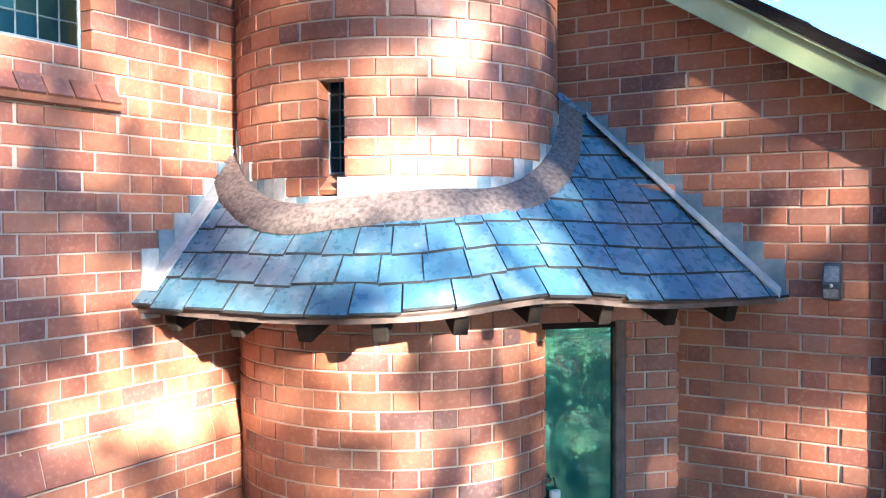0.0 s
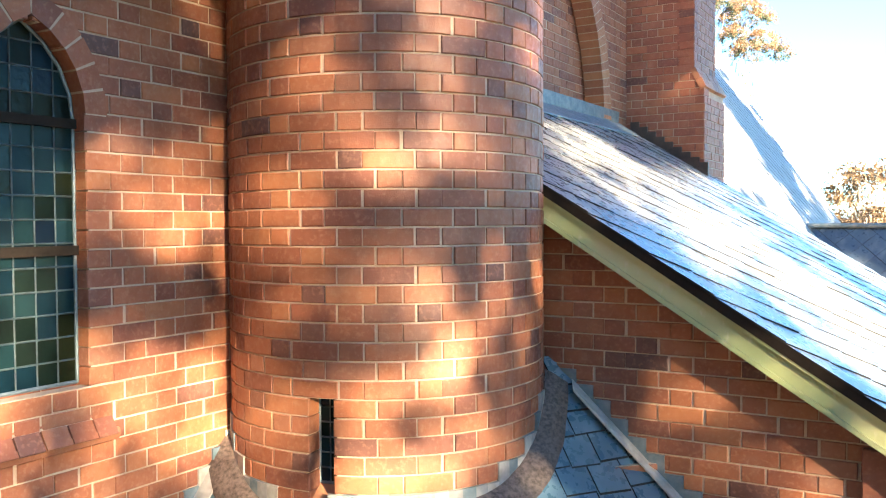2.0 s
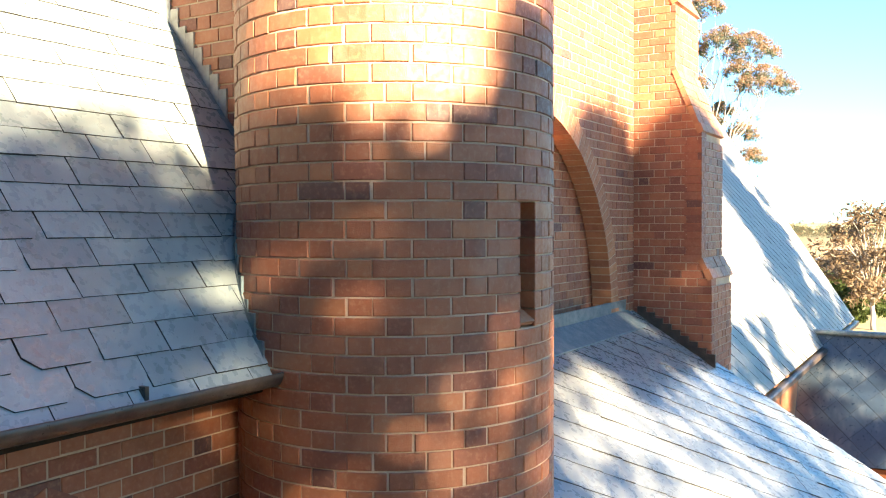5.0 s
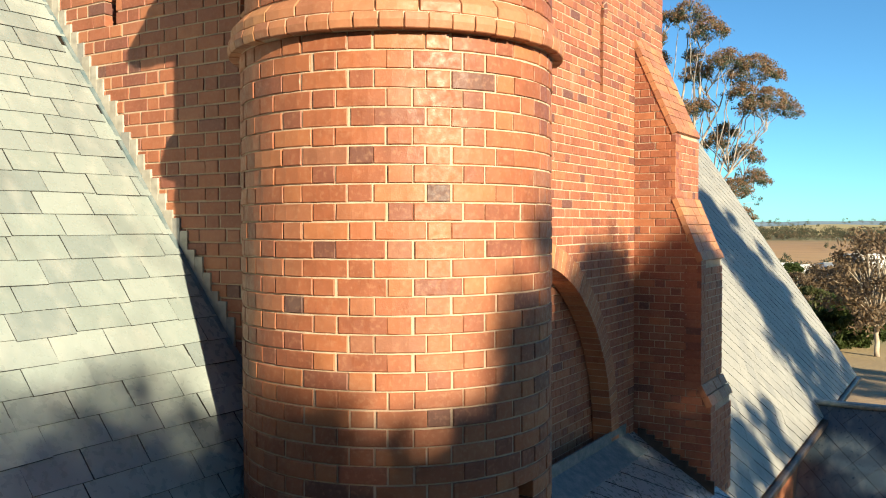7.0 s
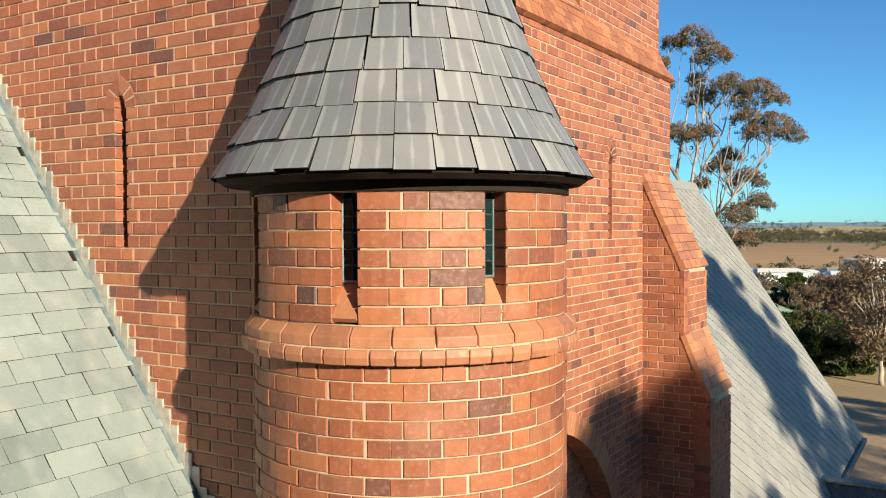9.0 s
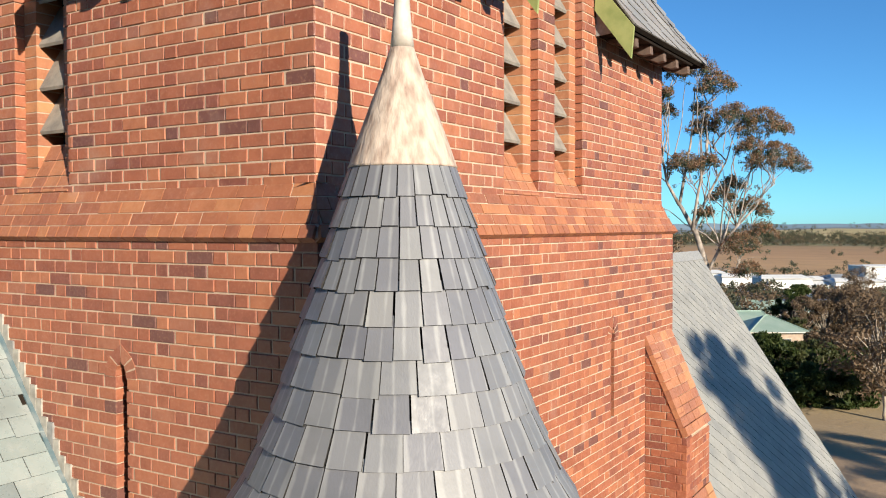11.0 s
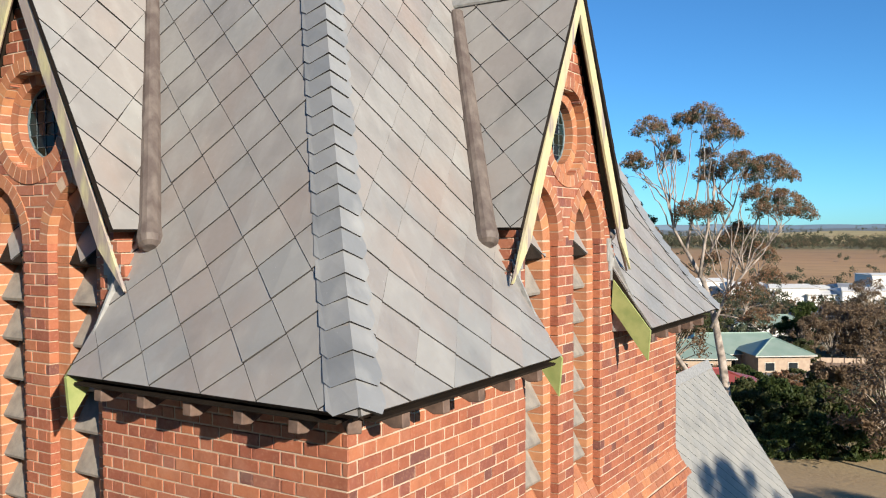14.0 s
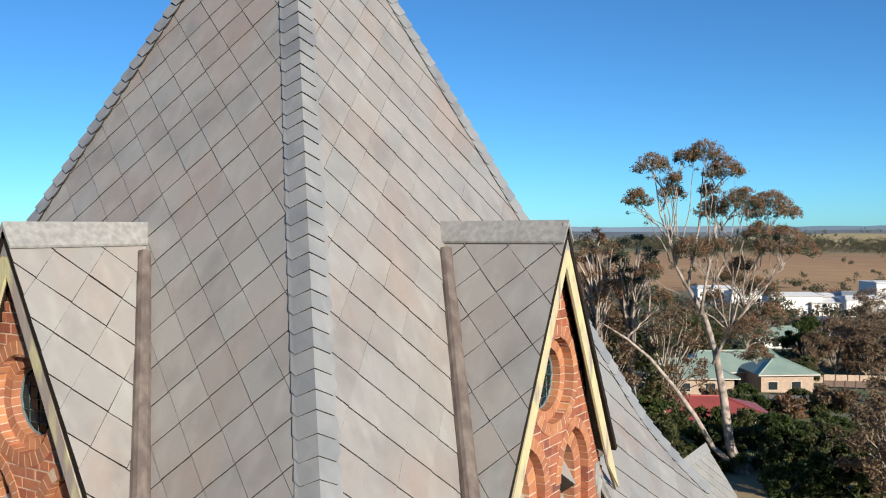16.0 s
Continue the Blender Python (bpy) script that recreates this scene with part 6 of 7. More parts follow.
def quads(name, v, f, mat, parent=None, label="", kind="", category=""):
    me = bpy.data.meshes.new(name)
    me.vertices.add(len(v))
    me.vertices.foreach_set("co", np.asarray(v, np.float32).ravel())
    me.loops.add(f.size)
    me.loops.foreach_set("vertex_index", f.ravel().astype(np.int32))
    me.polygons.add(len(f))
    me.polygons.foreach_set("loop_start", np.arange(0, f.size, 4, dtype=np.int32))
    me.materials.append(mat)
    me.update(calc_edges=True)
    ob = new(name, me)
    if parent is not None:
        ob.parent = parent
    return tagged(ob, label, category, "", kind)


def limb(bm, a, b, r0, r1, r, bow=0.12, n=6, sides=7):
    a, b = Vector(a), Vector(b)
    L = (b - a).length
    off = Vector(r.normal(size=3)) * L * bow * 0.5
    pts, rad = [], []
    for i in range(n + 1):
        t = i / n
        p = a.lerp(b, t) + off * math.sin(t * math.pi) + Vector((0, 0, L * bow * math.sin(t * math.pi)))
        p += Vector(r.normal(size=3)) * L * 0.012 * (0 < i < n)
        pts.append(p)
        rad.append(r0 + (r1 - r0) * t)
    tube(bm, pts, rad, sides)
    return pts


def tall_gum(trunk, stem, limbs, crown, label, seed):
    """A eucalypt: leaning pale trunk, forked limbs, domed clumps of leaves at their ends, sunlit rust above and shaded
    olive below, put into the leaf colours.
    """
    r = np.random.default_rng(seed)
    ob = empty("gum_tree", label, "tree", "", "", trunk[0])
    inv = Matrix.Translation(trunk[0]).inverted()
    bm = bmesh.new()
    tube(bm, trunk, [0.42, 0.32, 0.27, 0.22, 0.17, 0.12], 12)
    tube(bm, [trunk[0]] + stem, [0.24, 0.19, 0.17, 0.14, 0.11, 0.08, 0.04], 10)
    nodes = [Vector(q) for q in trunk[3:] + stem[3:]]
    stems = [Vector(q) for line in limbs for q in line[1:3]]
    for line in limbs:
        tube(bm, line, [0.115 - 0.021 * k for k in range(len(line))], 8)
        nodes += [Vector(q) for q in line[1:]]
    twigs = bmesh.new()
    top_c, top_r, low_c, low_r = [], [], [], []
    for x, y, z, s in sorted(crown, key=lambda q: q[2]):
        s *= 1.3
        end = Vector((x, y, z - s * 0.75))
        start = min(nodes, key=lambda q: (q - end).length + (6.0 if q.z > end.z - 0.8 else 0))
        L = (end - start).length
        pts = limb(bm, start, end, 0.035 + 0.008 * L, 0.026, r, 0.07, 8)
        nodes += [pts[3], pts[5]]
        deep = [q for q in stems if q.z < end.z - 2.5]
        for q in sorted(deep, key=lambda g: (g.xy - end.xy).length)[:2]:
            limb(bm, q, end + Vector((r.normal(0, s * 0.35), r.normal(0, s * 0.35), s * 0.2)), 0.05, 0.02, r, 0.06, 9, 6)
        forks = []
        for k in range(3 + int(2 * s)):
            a, w = r.uniform(0, 2 * math.pi), s * r.uniform(0.2, 0.65)
            q = Vector((x + w * math.cos(a), y + w * math.sin(a), z - s * r.uniform(0.05, 0.3)))
            forks += limb(bm, pts[int(r.integers(4, 9))], q, 0.03, 0.014, r, 0.06, 5, 5)[3:]
        for k in range(int(16 + 30 * s * s)):
            a, w = r.uniform(0, 2 * math.pi), s * math.sqrt(r.random())
            dome = s * 0.78 * (1 - (w / s) ** 2) - s * 0.3
            q = Vector((x + w * math.cos(a), y + w * math.sin(a), z + dome + r.normal(0, 0.06)))
            near = min(forks, key=lambda g: (g - q).length)
            limb(twigs, near, q, 0.016, 0.006, r, 0.08, 3, 4)
            top_c.append(q)
            top_r.append(r.uniform(0.2, 0.36))
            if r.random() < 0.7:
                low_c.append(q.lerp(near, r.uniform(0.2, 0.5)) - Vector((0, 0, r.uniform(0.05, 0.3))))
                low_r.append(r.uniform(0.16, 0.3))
        for k in range(3):
            d = Vector((r.normal(0, s * 0.5), r.normal(0, s * 0.5), r.uniform(-0.4, 0.5)))
            limb(twigs, pts[int(r.integers(2, 6))], pts[5] + d, 0.02, 0.006, r, 0.1, 4, 4)
            low_c.append(pts[5] + d)
            low_r.append(0.2)
    part("trunk", bm, bark_gum, ob, "pale peeling bark", True).matrix_basis = inv
    tagged(part("branchwork", twigs, bark_gum, ob), "", "", "", "stuff").matrix_basis = inv
    # sunlit tops and shaded undersides are coloured in by two leaf materials
    v, f = leaf_cloud(top_c, top_r, 0.85, 30, 0.07, r, 0.6)
    quads("crown", v, f, leaf_gum, ob, "upper leaves in sunlit rust tones").matrix_basis = inv
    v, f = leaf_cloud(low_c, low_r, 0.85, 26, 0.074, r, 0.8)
    quads("under_leaves", v, f, leaf_under, ob, "lower leaves in shaded dull olive tones").matrix_basis = inv
    return ob


def tree(base, height, spread, label, seed, leaf, bark, clumps=26, leaves=150, size=0.2, low=0.35, dense_top=0.0, kind="tree"):
    """A broad tree or bush: trunk, limbs, and many small leaf clumps with gaps."""
    r = np.random.default_rng(seed)
    base = Vector(base)
    ob = empty(kind, label, "tree" if kind != "bush" else "bush", "", "", base)
    bm = bmesh.new()
    fork = Vector((r.normal(0, 0.2), r.normal(0, 0.2), height * low))
    limb(bm, (0, 0, -0.2), fork, height * 0.022, height * 0.015, r, 0.03, 5, 9)
    cs, rs = [], []
    for k in range(clumps):
        a = r.uniform(0, 2 * math.pi)
        t = r.random() ** (1.0 - 0.5 * dense_top)
        z = height * (low + (0.96 - low) * t)
        w = spread * (0.35 + 0.65 * math.sin(math.pi * (0.15 + 0.8 * (z / height - low) / (1 - low)))) * math.sqrt(r.random())
        p = Vector((w * math.cos(a), w * math.sin(a), z))
        limb(bm, fork.lerp(Vector((0, 0, height * low * 0.7)), r.random()), p, height * 0.008, height * 0.002, r, 0.1, 5, 5)
        cs.append(p)
        rs.append(spread * r.uniform(0.16, 0.3))
    part("trunk", bm, bark, ob, "", True)
    if leaves:
        v, f = leaf_cloud(cs, rs, 0.7, leaves, size, r, 0.3)
        quads("crown", v, f, leaf, ob)
    return ob


CROWN = [(-14.0, 52.9, 21.4, 0.65), (-12.7, 53.2, 21.6, 1.03), (-16.0, 52.2, 20.9, 0.95), (-11.7, 54.0, 20.5, 1.03), (-14.5, 51.9, 19.9, 0.42), (-16.8, 51.6, 18.6, 0.84), (-15.4, 54.5, 19.1, 0.69), (-13.1, 55.5, 19.2, 0.57), (-12.8, 55.5, 17.9, 0.99), (-10.8, 54.8, 18.5, 1.07), (-9.4, 56.8, 18.0, 1.52), (-13.5, 53.2, 15.3, 1.03), (-12.1, 53.7, 15.4, 0.65), (-9.7, 55.0, 16.4, 0.76), (-8.4, 56.2, 15.5, 1.68), (-11.3, 57.0, 14.0, 0.76), (-11.8, 56.3, 13.2, 0.76), (-10.1, 57.3, 12.4, 0.99), (-9.5, 57.6, 10.8, 0.91), (-10.3, 54.8, 9.9, 1.07), (-9.9, 55.4, 8.2, 0.76), (-12.7, 54.9, 12.1, 0.53), (-16.4, 53.0, 13.7, 0.76), (-15.8, 53.8, 11.8, 0.69)]
FOOT = (-10.6, 55.4, -0.3)
TRUNK = [FOOT] + [(-11.5, 54.9, 1.8), (-11.9, 54.7, 5.3), (-12.4, 54.5, 8.3), (-13.0, 54.1, 10.6), (-14.0, 53.6, 12.6)]
STEM = [(-12.5, 54.3, 1.8), (-13.4, 53.7, 3.7), (-14.6, 53.0, 5.7), (-16.1, 52.1, 7.8), (-17.4, 51.3, 9.1), (-19.0, 50.3, 10.3)]
BOUGHS = [
    [(-14.0, 53.6, 12.5), (-14.7, 53.2, 14.0), (-15.0, 53.1, 15.7), (-15.6, 52.7, 17.5), (-15.9, 52.6, 19.8)],
    [(-12.4, 53.9, 7.4), (-11.5, 54.5, 9.7), (-10.6, 55.1, 11.0), (-9.5, 55.9, 12.4), (-8.7, 56.4, 14.4)],
    [(-13.4, 54.6, 10.7), (-12.7, 55.1, 12.7), (-12.0, 55.7, 14.4), (-11.5, 56.0, 15.5), (-11.0, 56.4, 17.7)],
    [(-14.1, 54.0, 12.5), (-13.8, 54.3, 14.8), (-13.5, 54.5, 16.7), (-13.4, 54.7, 18.6), (-13.3, 54.8, 20.7)],
    [(-13.0, 53.2, 10.8), (-12.7, 53.5, 13.3), (-12.4, 53.8, 15.2), (-12.2, 54.0, 16.8)],
]
for k, (x, y, h) in enumerate(((-21.4, 56.0, 17.4), (-19.6, 58.5, 16.6))):
    tree((x, y, ground_z(x, y)), h, 2.1, "slender gum tree behind the belfry with a rust-green crown", 150 + k, leaf_gum if k == 0 else leaf_under, bark_gum, 40, 130, 0.10, 0.62, 0.3)
tall_gum(TRUNK, STEM, BOUGHS, CROWN, "tall sparse gum tree with rust-tipped crown beyond the church", 3)

# trees on the sunny side, whose shade falls on the lower walls
SIDE, AWAY = Vector((0.455, 0.890, 0)), Vector((0.890, -0.455, 0))


def shade_tree(e, dist, bands, seed):
    """A garden tree; bands: lowest, highest, spread, clumps, clump radius, leaves, leaf size, and how far to one side."""
    r = np.random.default_rng(seed)
    p = SIDE * e + AWAY * dist
    ob = empty("tree", "leafy garden tree shading the church walls", "tree", "", "", (p.x, p.y, 0))
    top = max(b[1] for b in bands)
    bm = bmesh.new()
    limb(bm, (0, 0, -0.2), (0, 0, top * 0.45), 0.26, 0.17, r, 0.02, 6, 10)
    limb(bm, (0, 0, top * 0.45), (0.2, 0, top * 0.8), 0.17, 0.07, r, 0.02, 6, 8)
    v_all, f_all, off = [], [], 0
    for z0, z1, sp, n, rad, leaves, size, *aside in bands:
        cs, rs = [], []
        for k in range(n):
            u = sp * (2 * ((k * 0.618 + 0.3 * r.random() / n) % 1.0) - 1) + sum(aside)
            q = Vector((SIDE.x * u + r.normal(0, 0.5), SIDE.y * u + r.normal(0, 0.5), r.uniform(z0, z1)))
            cs.append(q)
            rs.append(rad * r.uniform(0.6, 1.5))
            if k % 3 == 0:
                limb(bm, (0, 0, min(q.z - 0.4, top * r.uniform(0.4, 0.75))), q, 0.04, 0.01, r, 0.08, 5, 5)
        v, f = leaf_cloud(cs, rs, 0.8, leaves, size, r, 0.3)
        v_all.append(v)
        f_all.append(f + off)
        off += len(v)
    part("trunk", bm, bark_dark, ob, "", True)
    quads("crown", np.concatenate(v_all), np.concatenate(f_all), leaf_olive, ob)


# unseen low foliage, added for green reflections and to dim sky light
ADDED_LOW_LEAVES = (0.8, 7.0, 2.6, 40, 0.9, 130, 0.16)
shade_tree(-7.0, 22, [(11.8, 13.3, 2.3, 34, 0.62, 150, 0.16), (7.2, 11.8, 2.4, 130, 0.27, 40, 0.10), ADDED_LOW_LEAVES], 41)
shade_tree(-2.6, 22, [(11.6, 13.6, 2.2, 84, 0.46, 160, 0.12, -0.2), (7.0, 11.9, 2.3, 90, 0.2, 36, 0.10), (7.0, 11.9, 2.3, 200, 0.5, 44, 0.08), (6.4, 8.6, 2.3, 70, 0.35, 40, 0.09), ADDED_LOW_LEAVES], 42)
shade_tree(1.2, 22, [(12.6, 13.45, 0.7, 28, 0.25, 90, 0.11, -1.2), (12.6, 13.85, 0.3, 20, 0.25, 100, 0.11, -0.25), (12.7, 14.4, 0.45, 36, 0.27, 110, 0.11, 0.5), (10.2, 12.4, 0.7, 34, 0.22, 30, 0.10, -1.2), (8.2, 10.0, 0.7, 26, 0.4, 30, 0.08, 0.0), (7.6, 9.6, 0.5, 32, 0.35, 32, 0.08, 0.5), (6.8, 8.7, 0.6, 30, 0.35, 34, 0.08, -1.7), (7.0, 12.8, 1.6, 165, 0.5, 32, 0.08, 0.0), (11.0, 12.9, 1.5, 36, 0.2, 24, 0.09, 0.0), (7.0, 11.2, 0.8, 28, 0.18, 26, 0.09, -0.85), (7.0, 11.2, 0.9, 18, 0.18, 22, 0.09, 0.55), ADDED_LOW_LEAVES], 43)
shade_tree(5.2, 22, [(13.7, 14.95, 2.0, 84, 0.45, 180, 0.13), (12.2, 13.8, 2.0, 40, 0.38, 100, 0.12), (12.6, 14.1, 1.0, 30, 0.40, 170, 0.13, -2.4), (7.0, 12.4, 2.5, 30, 0.22, 30, 0.10), (7.0, 12.4, 2.5, 46, 0.5, 28, 0.08), ADDED_LOW_LEAVES], 44)
shade_tree(9.6, 22, [(11.0, 13.4, 2.0, 36, 0.5, 130, 0.12), (8.0, 11.0, 2.0, 40, 0.35, 60, 0.10), ADDED_LOW_LEAVES], 45)
shade_tree(14.2, 22, [(17.2, 18.8, 0.75, 40, 0.42, 170, 0.14, 0.2), (14.5, 17.3, 1.4, 70, 0.5, 170, 0.14, 0.8), (11.5, 14.5, 2.2, 34, 0.6, 130, 0.14, 1.2), (8.0, 11.5, 2.4, 60, 0.45, 110, 0.13), ADDED_LOW_LEAVES], 46)
shade_tree(20.5, 23, [(10.0, 15.6, 2.6, 40, 0.9, 140, 0.16), ADDED_LOW_LEAVES], 47)
shade_tree(28.0, 24, [(9.0, 15.0, 2.8, 40, 0.9, 140, 0.16), ADDED_LOW_LEAVES], 48)

shade_tree(35.8, 22, [(10.0, 15.6, 3.6, 70, 0.8, 140, 0.16), ADDED_LOW_LEAVES], 49)
shade_tree(41.0, 22, [(8.0, 12.5, 2.8, 40, 0.9, 130, 0.16), ADDED_LOW_LEAVES], 50)

# unseen tall trees added behind the walk, to cut sky light on the walls
for k, (x, y, h) in enumerate(((-15, -15, 22), (-8, -19, 24), (0, -22, 25), (8, -24, 24), (15, -26, 22), (23, -27, 20))):
    tree((x, y, 0), h, 5.2, "unseen tall leafy tree added to block sky light", 60 + k, leaf_olive, bark_dark, 110, 240, 0.3, 0.1, 0.0)

# bushes and trees of the middle distance
BUSH = "dense evergreen shrub at the edge of the grounds"
NATIVE = "grey-green native tree beyond the church grounds"
r = np.random.default_rng(5)
for k in range(9):
    x, y = -15.4 + 1.55 * k, 54.2 + 0.8 * k
    tree((x + r.normal(0, 0.4), y + r.normal(0, 0.6), 0), r.uniform(2.6, 3.8), 1.9, BUSH, 80 + k, leaf_dark if k % 3 else leaf_olive, bark_dark, 34, 190, 0.15, 0.06, 0.1, "bush")
for k in range(1, 5):
    x, y = -8.6 + 1.6 * k, 51.2 + 0.8 * k
    tree((x + r.normal(0, 0.3), y + r.normal(0, 0.4), 0), r.uniform(2.0, 3.2), 1.7, BUSH, 180 + k, leaf_dark, bark_dark, 34, 190, 0.14, 0.06, 0.1, "bush")
for k in range(8):
    x, y = -18.5 + 1.75 * k, 59.5 + 1.9 * k
    tree((x + r.normal(0, 0.5), y + r.normal(0, 0.7), ground_z(x, y)), r.uniform(2.6, 3.6) if k < 4 else r.uniform(1.5, 2.2), 2.0, BUSH, 95 + k, leaf_olive if k % 2 else leaf_dark, bark_dark, 32, 170, 0.16, 0.06, 0.1, "bush")
for k, (x, y, h, sp, leaf) in enumerate(((-22, 62, 8.5, 3.6, leaf_olive), (-27, 68, 12.5, 4.2, leaf_gum), (-31, 72, 13.5, 4.2, leaf_gum), (-10.4, 93, 3.4, 2.6, leaf_bare), (-41, 110, 9.0, 4.0, leaf_gum), (-46, 118, 10.0, 4.5, leaf_olive),
                                          (-36, 140, 8.0, 4.0, leaf_olive), (-33, 152, 5.0, 3.0, leaf_under), (-27, 150, 3.6, 2.4, leaf_under), (-42, 150, 9.0, 4.2, leaf_olive), (-50, 165, 9.0, 4.4, leaf_under), (-20, 132, 4.0, 2.4, leaf_olive))):
    tree((x, y, ground_z(x, y)), h, sp, NATIVE, 105 + k, leaf, bark_dark, 30, 170, 0.2, 0.25, 0.2)
for k, (x, y, h, sp) in enumerate(((-1.2, 50.5, 7.2, 3.4), (-3.5, 76, 6.0, 3.0), (-17, 154, 9.5, 4.6), (-13.5, 150, 9.0, 4.2), (-21, 172, 9.0, 4.4), (-26, 268, 12.0, 6.0), (-22, 57, 10.0, 3.4), (-19.5, 66, 11.0, 3.6))):
    tree((x, y, ground_z(x, y)), h, sp, "bare winter tree with fine brown twigs", 120 + k, leaf_bare, bark_pale, 64, 70, 0.16 if y < 100 else 0.26, 0.28, 0.0)
tree((-25.3, 160, ground_z(-25.3, 160)), 9.5, 3.4, "dark dense conifer among the houses", 140, leaf_dark, bark_dark, 60, 160, 0.3, 0.05)

for k in range(10):
    x, y = -36 + 2.7 * k + r.normal(0, 0.5), 84 + 0.9 * k + r.normal(0, 0.8)
    tree((x, y, ground_z(x, y)), r.uniform(1.6, 2.9), 2.0, "garden shrub below the town houses", 200 + k, (leaf_olive, leaf_dark, leaf_gum)[k % 3], bark_dark, 32, 130, 0.18, 0.06, 0.1, "bush")
for k in range(7):
    x, y = -40 + 5.3 * k + r.normal(0, 0.6), 112 + 0.4 * k + r.normal(0, 0.8)
    tree((x, y, ground_z(x, y)), r.uniform(0.9, 1.6), 1.5, "garden shrub in front of a town house", 220 + k, (leaf_dark, leaf_olive, leaf_under)[k % 3], bark_dark, 30, 120, 0.2, 0.06, 0.1, "bush")
for k in range(7):
    x, y = -21 + 2.6 * k + r.normal(0, 0.6), 142 + 1.5 * (k % 3) + 1.2 * k + r.normal(0, 0.8)
    tree((x, y, ground_z(x, y)), r.uniform(5.0, 7.5), 3.0, "leafless garden tree between the town houses", 240 + k, leaf_bare, bark_pale, 40, 90, 0.2, 0.2, 0.1)

# ---- houses ----
wall_brick_pale = plain("pale_house_brick", (0.357, 0.272, 0.204), (0.289, 0.212, 0.162), 2, 0.85)
wall_pink = plain("pink_render", (0.42, 0.26, 0.22), (0.34, 0.21, 0.18), 2, 0.85)
wall_brown = plain("brown_house_brick", (0.20, 0.125, 0.085), (0.15, 0.09, 0.065), 2, 0.85)
wall_white = plain("white_render", (0.629, 0.629, 0.612), (0.561, 0.561, 0.552), 1, 0.7)
roof_green = plain("green_steel_roof", (0.221, 0.306, 0.255), (0.272, 0.348, 0.297), 0.6, 0.45, 0.2)
roof_red = plain("red_steel_roof", (0.306, 0.068, 0.0595), (0.255, 0.0595, 0.051), 0.5, 0.5, 0.1)
roof_blue = plain("blue_steel_roof", (0.051, 0.0765, 0.136), (0.068, 0.0935, 0.162), 0.5, 0.45, 0.1)
roof_grey = plain("grey_steel_roof", (0.289, 0.297, 0.297), (0.238, 0.246, 0.255), 0.5, 0.5, 0.2)
glass_dark = plain("dark_window_glass", (0.017, 0.0213, 0.0255), (0.0255, 0.0298, 0.034), 1, 0.1)


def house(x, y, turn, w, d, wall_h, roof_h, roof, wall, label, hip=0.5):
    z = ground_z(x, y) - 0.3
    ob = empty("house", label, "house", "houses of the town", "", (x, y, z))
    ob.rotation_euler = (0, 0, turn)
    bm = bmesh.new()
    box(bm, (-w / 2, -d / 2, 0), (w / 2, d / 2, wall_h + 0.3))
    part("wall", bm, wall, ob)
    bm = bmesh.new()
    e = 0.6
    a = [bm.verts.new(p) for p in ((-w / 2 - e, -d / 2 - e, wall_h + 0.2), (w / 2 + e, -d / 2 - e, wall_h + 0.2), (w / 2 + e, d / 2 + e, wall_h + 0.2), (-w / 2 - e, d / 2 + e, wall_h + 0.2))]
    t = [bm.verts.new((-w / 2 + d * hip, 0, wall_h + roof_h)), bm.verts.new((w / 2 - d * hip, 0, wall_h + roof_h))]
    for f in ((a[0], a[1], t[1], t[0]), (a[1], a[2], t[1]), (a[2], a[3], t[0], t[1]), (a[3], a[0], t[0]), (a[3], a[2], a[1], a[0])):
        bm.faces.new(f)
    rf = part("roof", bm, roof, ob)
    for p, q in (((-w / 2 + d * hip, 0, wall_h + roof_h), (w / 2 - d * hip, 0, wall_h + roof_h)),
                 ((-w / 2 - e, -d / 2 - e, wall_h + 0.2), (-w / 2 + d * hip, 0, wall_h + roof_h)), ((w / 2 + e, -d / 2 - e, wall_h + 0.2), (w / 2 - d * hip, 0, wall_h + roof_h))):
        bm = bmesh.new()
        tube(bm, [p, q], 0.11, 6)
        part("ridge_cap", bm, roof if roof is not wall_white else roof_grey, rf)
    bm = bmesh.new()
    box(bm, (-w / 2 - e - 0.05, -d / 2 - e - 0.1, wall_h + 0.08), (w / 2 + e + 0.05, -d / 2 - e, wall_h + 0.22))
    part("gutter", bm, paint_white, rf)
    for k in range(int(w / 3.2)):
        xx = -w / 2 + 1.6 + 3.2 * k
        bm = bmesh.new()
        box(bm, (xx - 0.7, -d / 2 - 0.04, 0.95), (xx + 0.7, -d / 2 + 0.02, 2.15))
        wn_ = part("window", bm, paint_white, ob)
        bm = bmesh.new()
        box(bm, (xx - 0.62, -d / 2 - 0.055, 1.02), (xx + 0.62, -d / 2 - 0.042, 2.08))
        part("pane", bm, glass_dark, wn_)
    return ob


house(-28.5, 124, 0.62, 13, 8.5, 2.7, 2.6, roof_green, wall_brick_pale, "low brick house with a pale green steel roof", 0.12)
house(-22.0, 120.8, 0.62, 7.2, 7.0, 2.9, 2.1, roof_green, wall_brick_pale, "front wing of a brick house with a green hipped roof", 0.48)
house(-31.5, 110, 0.5, 11, 8, 2.6, 2.1, roof_green, wall_brick_pale, "brick house with a faded green steel roof beside a red one", 0.4)
house(-19.8, 73.0, 0.5, 13, 7, 1.7, 1.6, roof_red, wall_pink, "low house with a dark red steel roof", 0.5)
house(-14.5, 164, 0.25, 12, 9, 2.7, 2.6, roof_grey, wall_brown, "brown brick house with a grey verandah roof", 0.35)
house(-36.7, 238, 0.55, 12, 8, 2.7, 2.6, roof_blue, wall_white, "white house with a dark blue roof", 0.05)
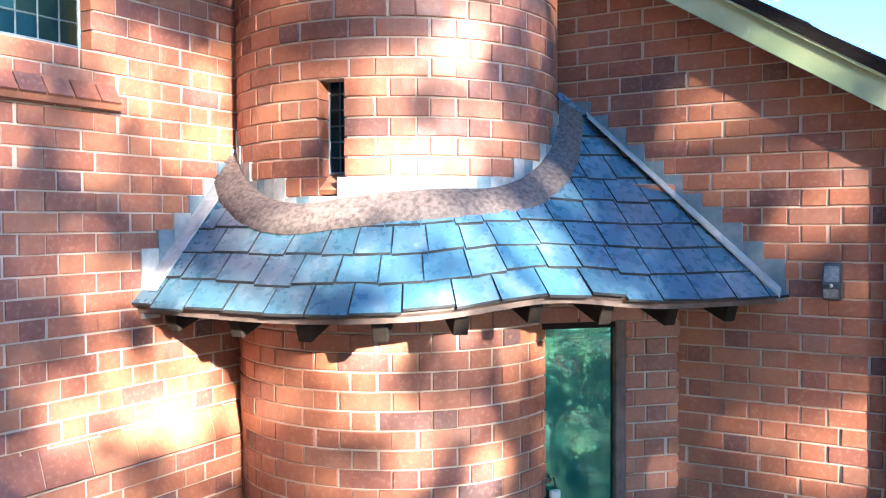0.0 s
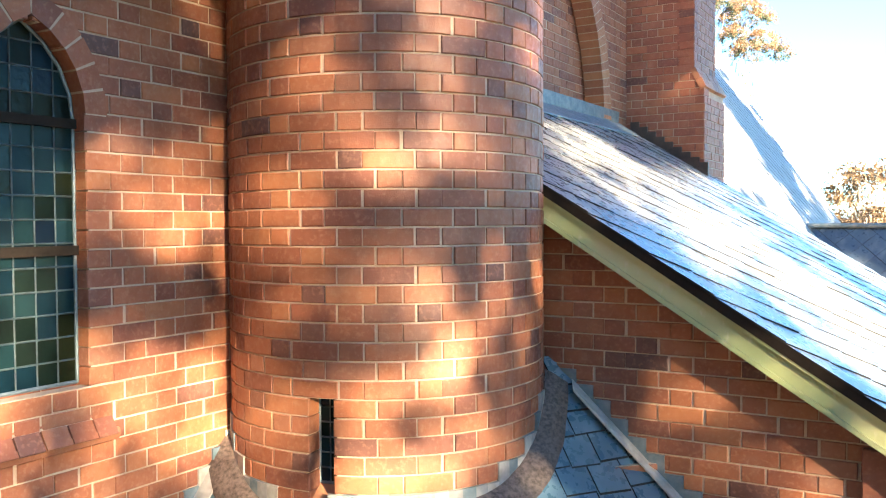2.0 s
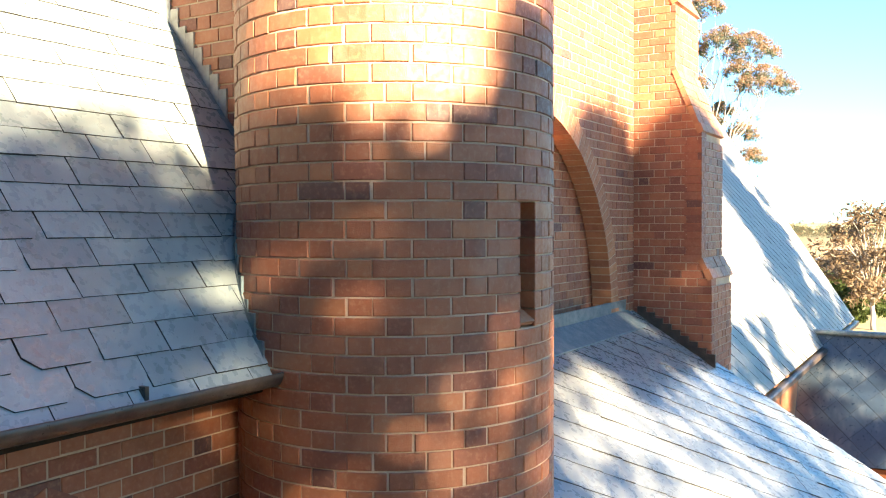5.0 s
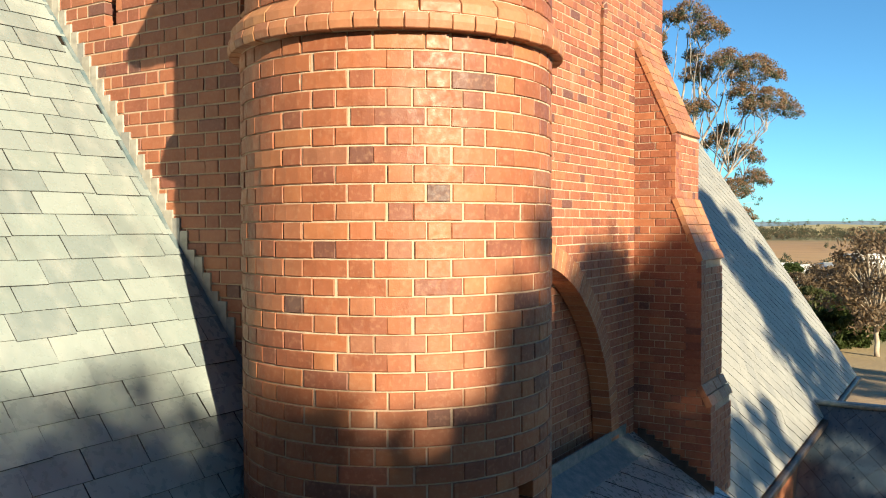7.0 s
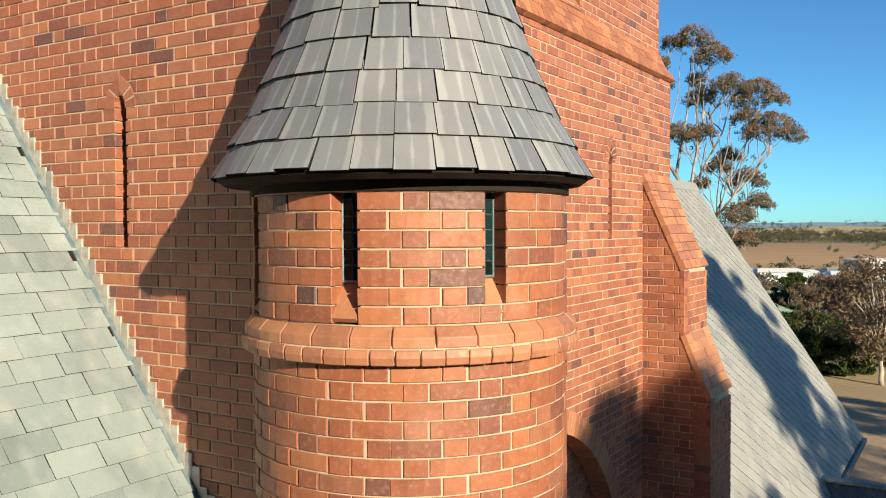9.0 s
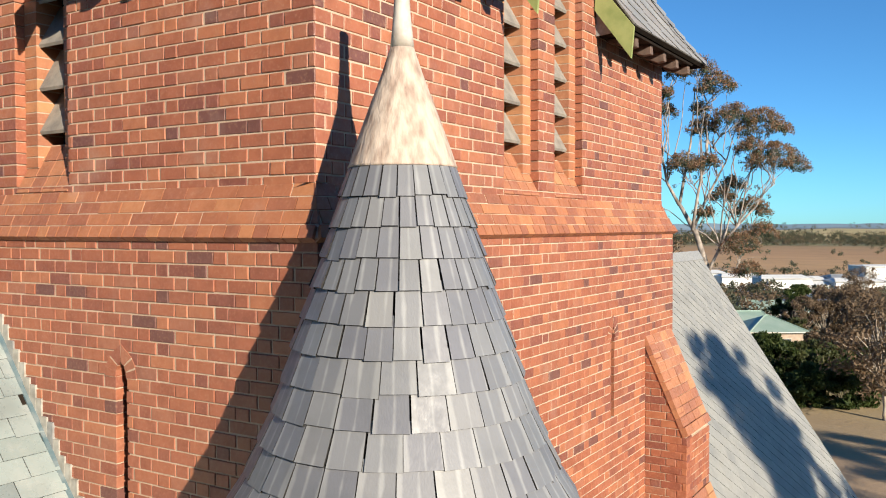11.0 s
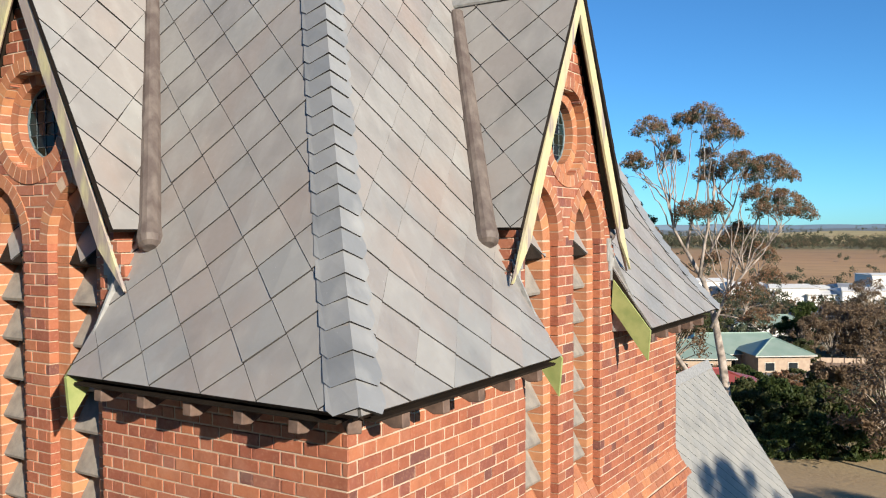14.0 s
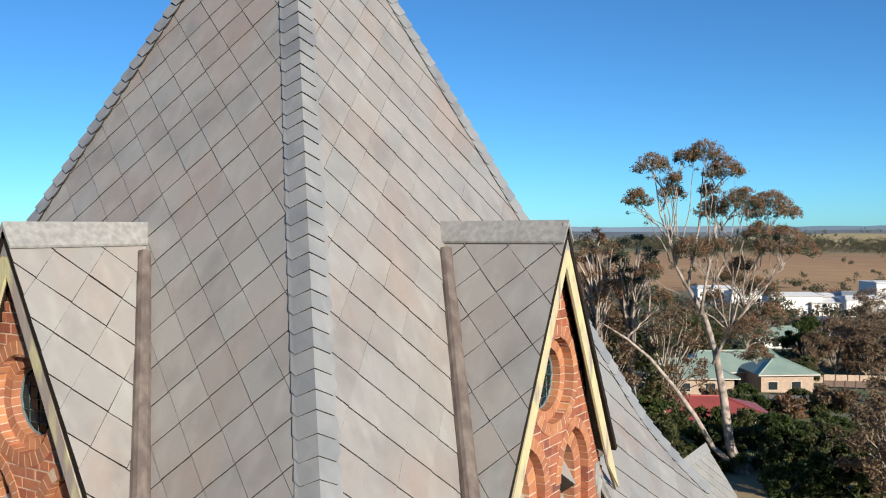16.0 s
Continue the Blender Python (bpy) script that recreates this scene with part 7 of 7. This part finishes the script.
house(-39, 201, 0.45, 17, 9, 2.7, 2.4, roof_green, wall_white, "long pale house with a faded green roof")
house(-52, 225, 0.1, 14, 9, 2.7, 2.0, roof_grey, wall_white, "pale house with a grey roof among trees")
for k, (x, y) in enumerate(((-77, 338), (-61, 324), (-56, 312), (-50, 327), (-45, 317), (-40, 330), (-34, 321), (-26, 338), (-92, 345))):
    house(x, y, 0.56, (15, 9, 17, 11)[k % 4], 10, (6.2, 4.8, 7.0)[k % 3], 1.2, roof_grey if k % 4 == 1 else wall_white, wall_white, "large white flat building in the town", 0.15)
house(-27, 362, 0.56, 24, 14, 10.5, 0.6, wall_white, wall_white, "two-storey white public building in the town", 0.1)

# fences of the gardens
def garden_fence(x0, y0, x1, y1, n, h, mat, label, board):
    ob = empty("garden_fence", label, "fence", "", "", (0, 0, 0))
    at = lambda k: (x0 + (x1 - x0) * k / n, y0 + (y1 - y0) * k / n)
    for k in range(n + 1):
        x, y = at(k)
        bm = bmesh.new()
        box(bm, (x - 0.07, y - 0.07, ground_z(x, y) - 0.4), (x + 0.07, y + 0.07, ground_z(x, y) + h + 0.08), None, 0.01)
        part("post", bm, timber_brown, ob)
    for k in range(n):
        (xa, ya), (xb, yb) = at(k), at(k + 1)
        za, zb = ground_z(xa, ya), ground_z(xb, yb)
        bm = bmesh.new()
        prism(bm, [Vector((xa, ya, za + board)), Vector((xb, yb, zb + board)), Vector((xb, yb, zb + h)), Vector((xa, ya, za + h))], Vector((0.03, 0.05, 0)))
        part("panel", bm, mat, ob)


fence_dark = plain("dark_steel_fence", (0.03, 0.038, 0.045), (0.045, 0.05, 0.055), 2, 0.6)
garden_fence(-19.5, 97.6, -13.2, 101.8, 5, 1.5, fence_dark, "dark steel panel fence below the green-roofed house", -0.2)
garden_fence(-19.9, 135.6, -6.0, 144.4, 9, 1.3, wall_brick_pale, "pale low garden wall with dark posts", -0.2)
garden_fence(-17.0, 128.0, -4.0, 135.5, 10, 1.2, timber_brown, "brown timber garden fence among the houses", 0.3)

# far woods
r = np.random.default_rng(11)
cs, rs = [], []
cb, rb = [], []
for k in range(11000):
    a = radians(r.uniform(0, 40))
    d = 110 * (1 + r.random() ** 1.4 * 12)
    x, y = -d * math.sin(a), d * math.cos(a)
    q = noise.noise(Vector((x / 90.0, y / 60.0, 4.0)))
    if d < 165:
        continue
    elif d < 440:
        if r.random() > (0.2 if d < 320 else 0.12):
            continue
    elif d < 930:
        if r.random() > 0.015:
            continue
    elif d < 1120:
        if q < -0.25:
            continue
    elif q < 0.2:
        continue
    h = r.uniform(3, 7) if d < 640 else r.uniform(5, 13)
    brown = d < 400 and r.random() < 0.5
    for j in range(4):
        (cb if brown else cs).append((x + r.normal(0, 1.8), y + r.normal(0, 1.8), ground_z(x, y) + h * r.uniform(0.35, 0.9)))
        (rb if brown else rs).append(r.uniform(1.2, 2.6))
for k in range(1500):
    a, d = radians(r.uniform(0, 40)), r.uniform(930, 1130)
    x, y = -d * math.sin(a), d * math.cos(a)
    if noise.noise(Vector((x / 70.0, y / 120.0, 9.0))) < -0.22:
        continue
    h = r.uniform(5, 12)
    for j in range(3):
        brown = r.random() < 0.4
        (cb if brown else cs).append((x + r.normal(0, 2.4), y + r.normal(0, 2.4), ground_z(x, y) + h * r.uniform(0.25, 0.9)))
        (rb if brown else rs).append(r.uniform(1.6, 3.0))
v, f = leaf_cloud(cs, rs, 0.8, 34, 0.55, r)
quads("far_woods", v, f, leaf_far, None, "scattered trees and windbreaks on the far farmland", "stuff", "woods")
v, f = leaf_cloud(cb, rb, 0.8, 40, 0.5, r)
quads("bare_woods", v, f, leaf_bare, None, "bare brown winter trees among the town houses", "stuff", "woods")

# ridge on the horizon, with the blue of distant haze put into its colour
ridge_mat = plain("haze_blue_ridge", (0.10, 0.15, 0.21), (0.13, 0.185, 0.25), 0.002, 0.95)
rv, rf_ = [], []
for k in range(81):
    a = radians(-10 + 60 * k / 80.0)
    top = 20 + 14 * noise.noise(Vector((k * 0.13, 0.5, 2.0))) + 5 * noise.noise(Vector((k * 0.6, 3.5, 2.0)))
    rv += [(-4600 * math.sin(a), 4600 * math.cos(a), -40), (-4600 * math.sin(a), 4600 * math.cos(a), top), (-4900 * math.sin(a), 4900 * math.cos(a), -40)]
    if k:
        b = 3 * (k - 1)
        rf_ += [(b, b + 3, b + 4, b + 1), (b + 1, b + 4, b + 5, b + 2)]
mk("backdrop_ridge", rv, rf_, ridge_mat, None, "low ridge along the horizon, coloured with haze blue", "structure", "backdrop")

# ---- nave ridge, eaves and the low side roof ----
bm = bmesh.new()
top_n = Vector((-3.55, 6.95, 10.29))
prism(bm, [top_n + Vector((0.14, 0, -0.17)), top_n + Vector((0, 0, 0.07)), top_n + Vector((-0.14, 0, -0.17)), top_n + Vector((-0.12, 0, -0.2)), top_n + Vector((0, 0, 0.02)), top_n + Vector((0.12, 0, -0.2))], Vector((0, 13.9, 0)))
part("ridge_cap", bm, lead_grey, roof_n, "pale blue-grey sheet ridge cap")
nave_eave = empty("nave_gutter", "old metal gutter on green timbers along the nave eaves", "gutter", "", "", (0, 0, 0))
bm = bmesh.new()
box(bm, (0.82, 7.0, 3.42), (0.95, 20.9, 3.54), None, 0.02)
part("trough", bm, gutter_brown, nave_eave)
for k in range(14):
    bm = bmesh.new()
    box(bm, (0.40, 7.4 + k, 3.36), (0.84, 7.48 + k, 3.47), None, 0.006)
    part("bracket", bm, paint_green, nave_eave)
sv_ = Vector((0, 1.35, 2.4)).normalized()
so = Vector((0.45, 13.9, 1.5))
side_roof = slab("roof_side_porch", [so, so + Vector((5.6, 0, 0)), so + Vector((5.6, 0, 0)) + sv_ * 2.75, so + sv_ * 2.75], 0.06, timber_dark, None, "steep low roof of large blue diamond slates")
slates(side_roof, (so, (1, 0, 0), sv_, Vector((1, 0, 0)).cross(sv_)), diamonds(0.25, 0.25, 0, 5.7, 0, 2.75), [(0, 0), (5.6, 0), (5.6, 2.75), (0, 2.75)], slate_navy, slate_navy_joined, 0.014, limit=150)
bm = bmesh.new()
box(bm, (0.42, 15.12, 3.80), (6.1, 15.36, 3.90), None, 0.03)
part("ridge_cap", bm, lead_blue, side_roof)
bm = bmesh.new()
box(bm, (0.5, 14.1, -0.1), (5.9, 16.5, 1.7))
tagged(part("wall_side_porch", bm, brick_stuff, None, "brick walls of the low side porch"), "", "wall", "", "structure")
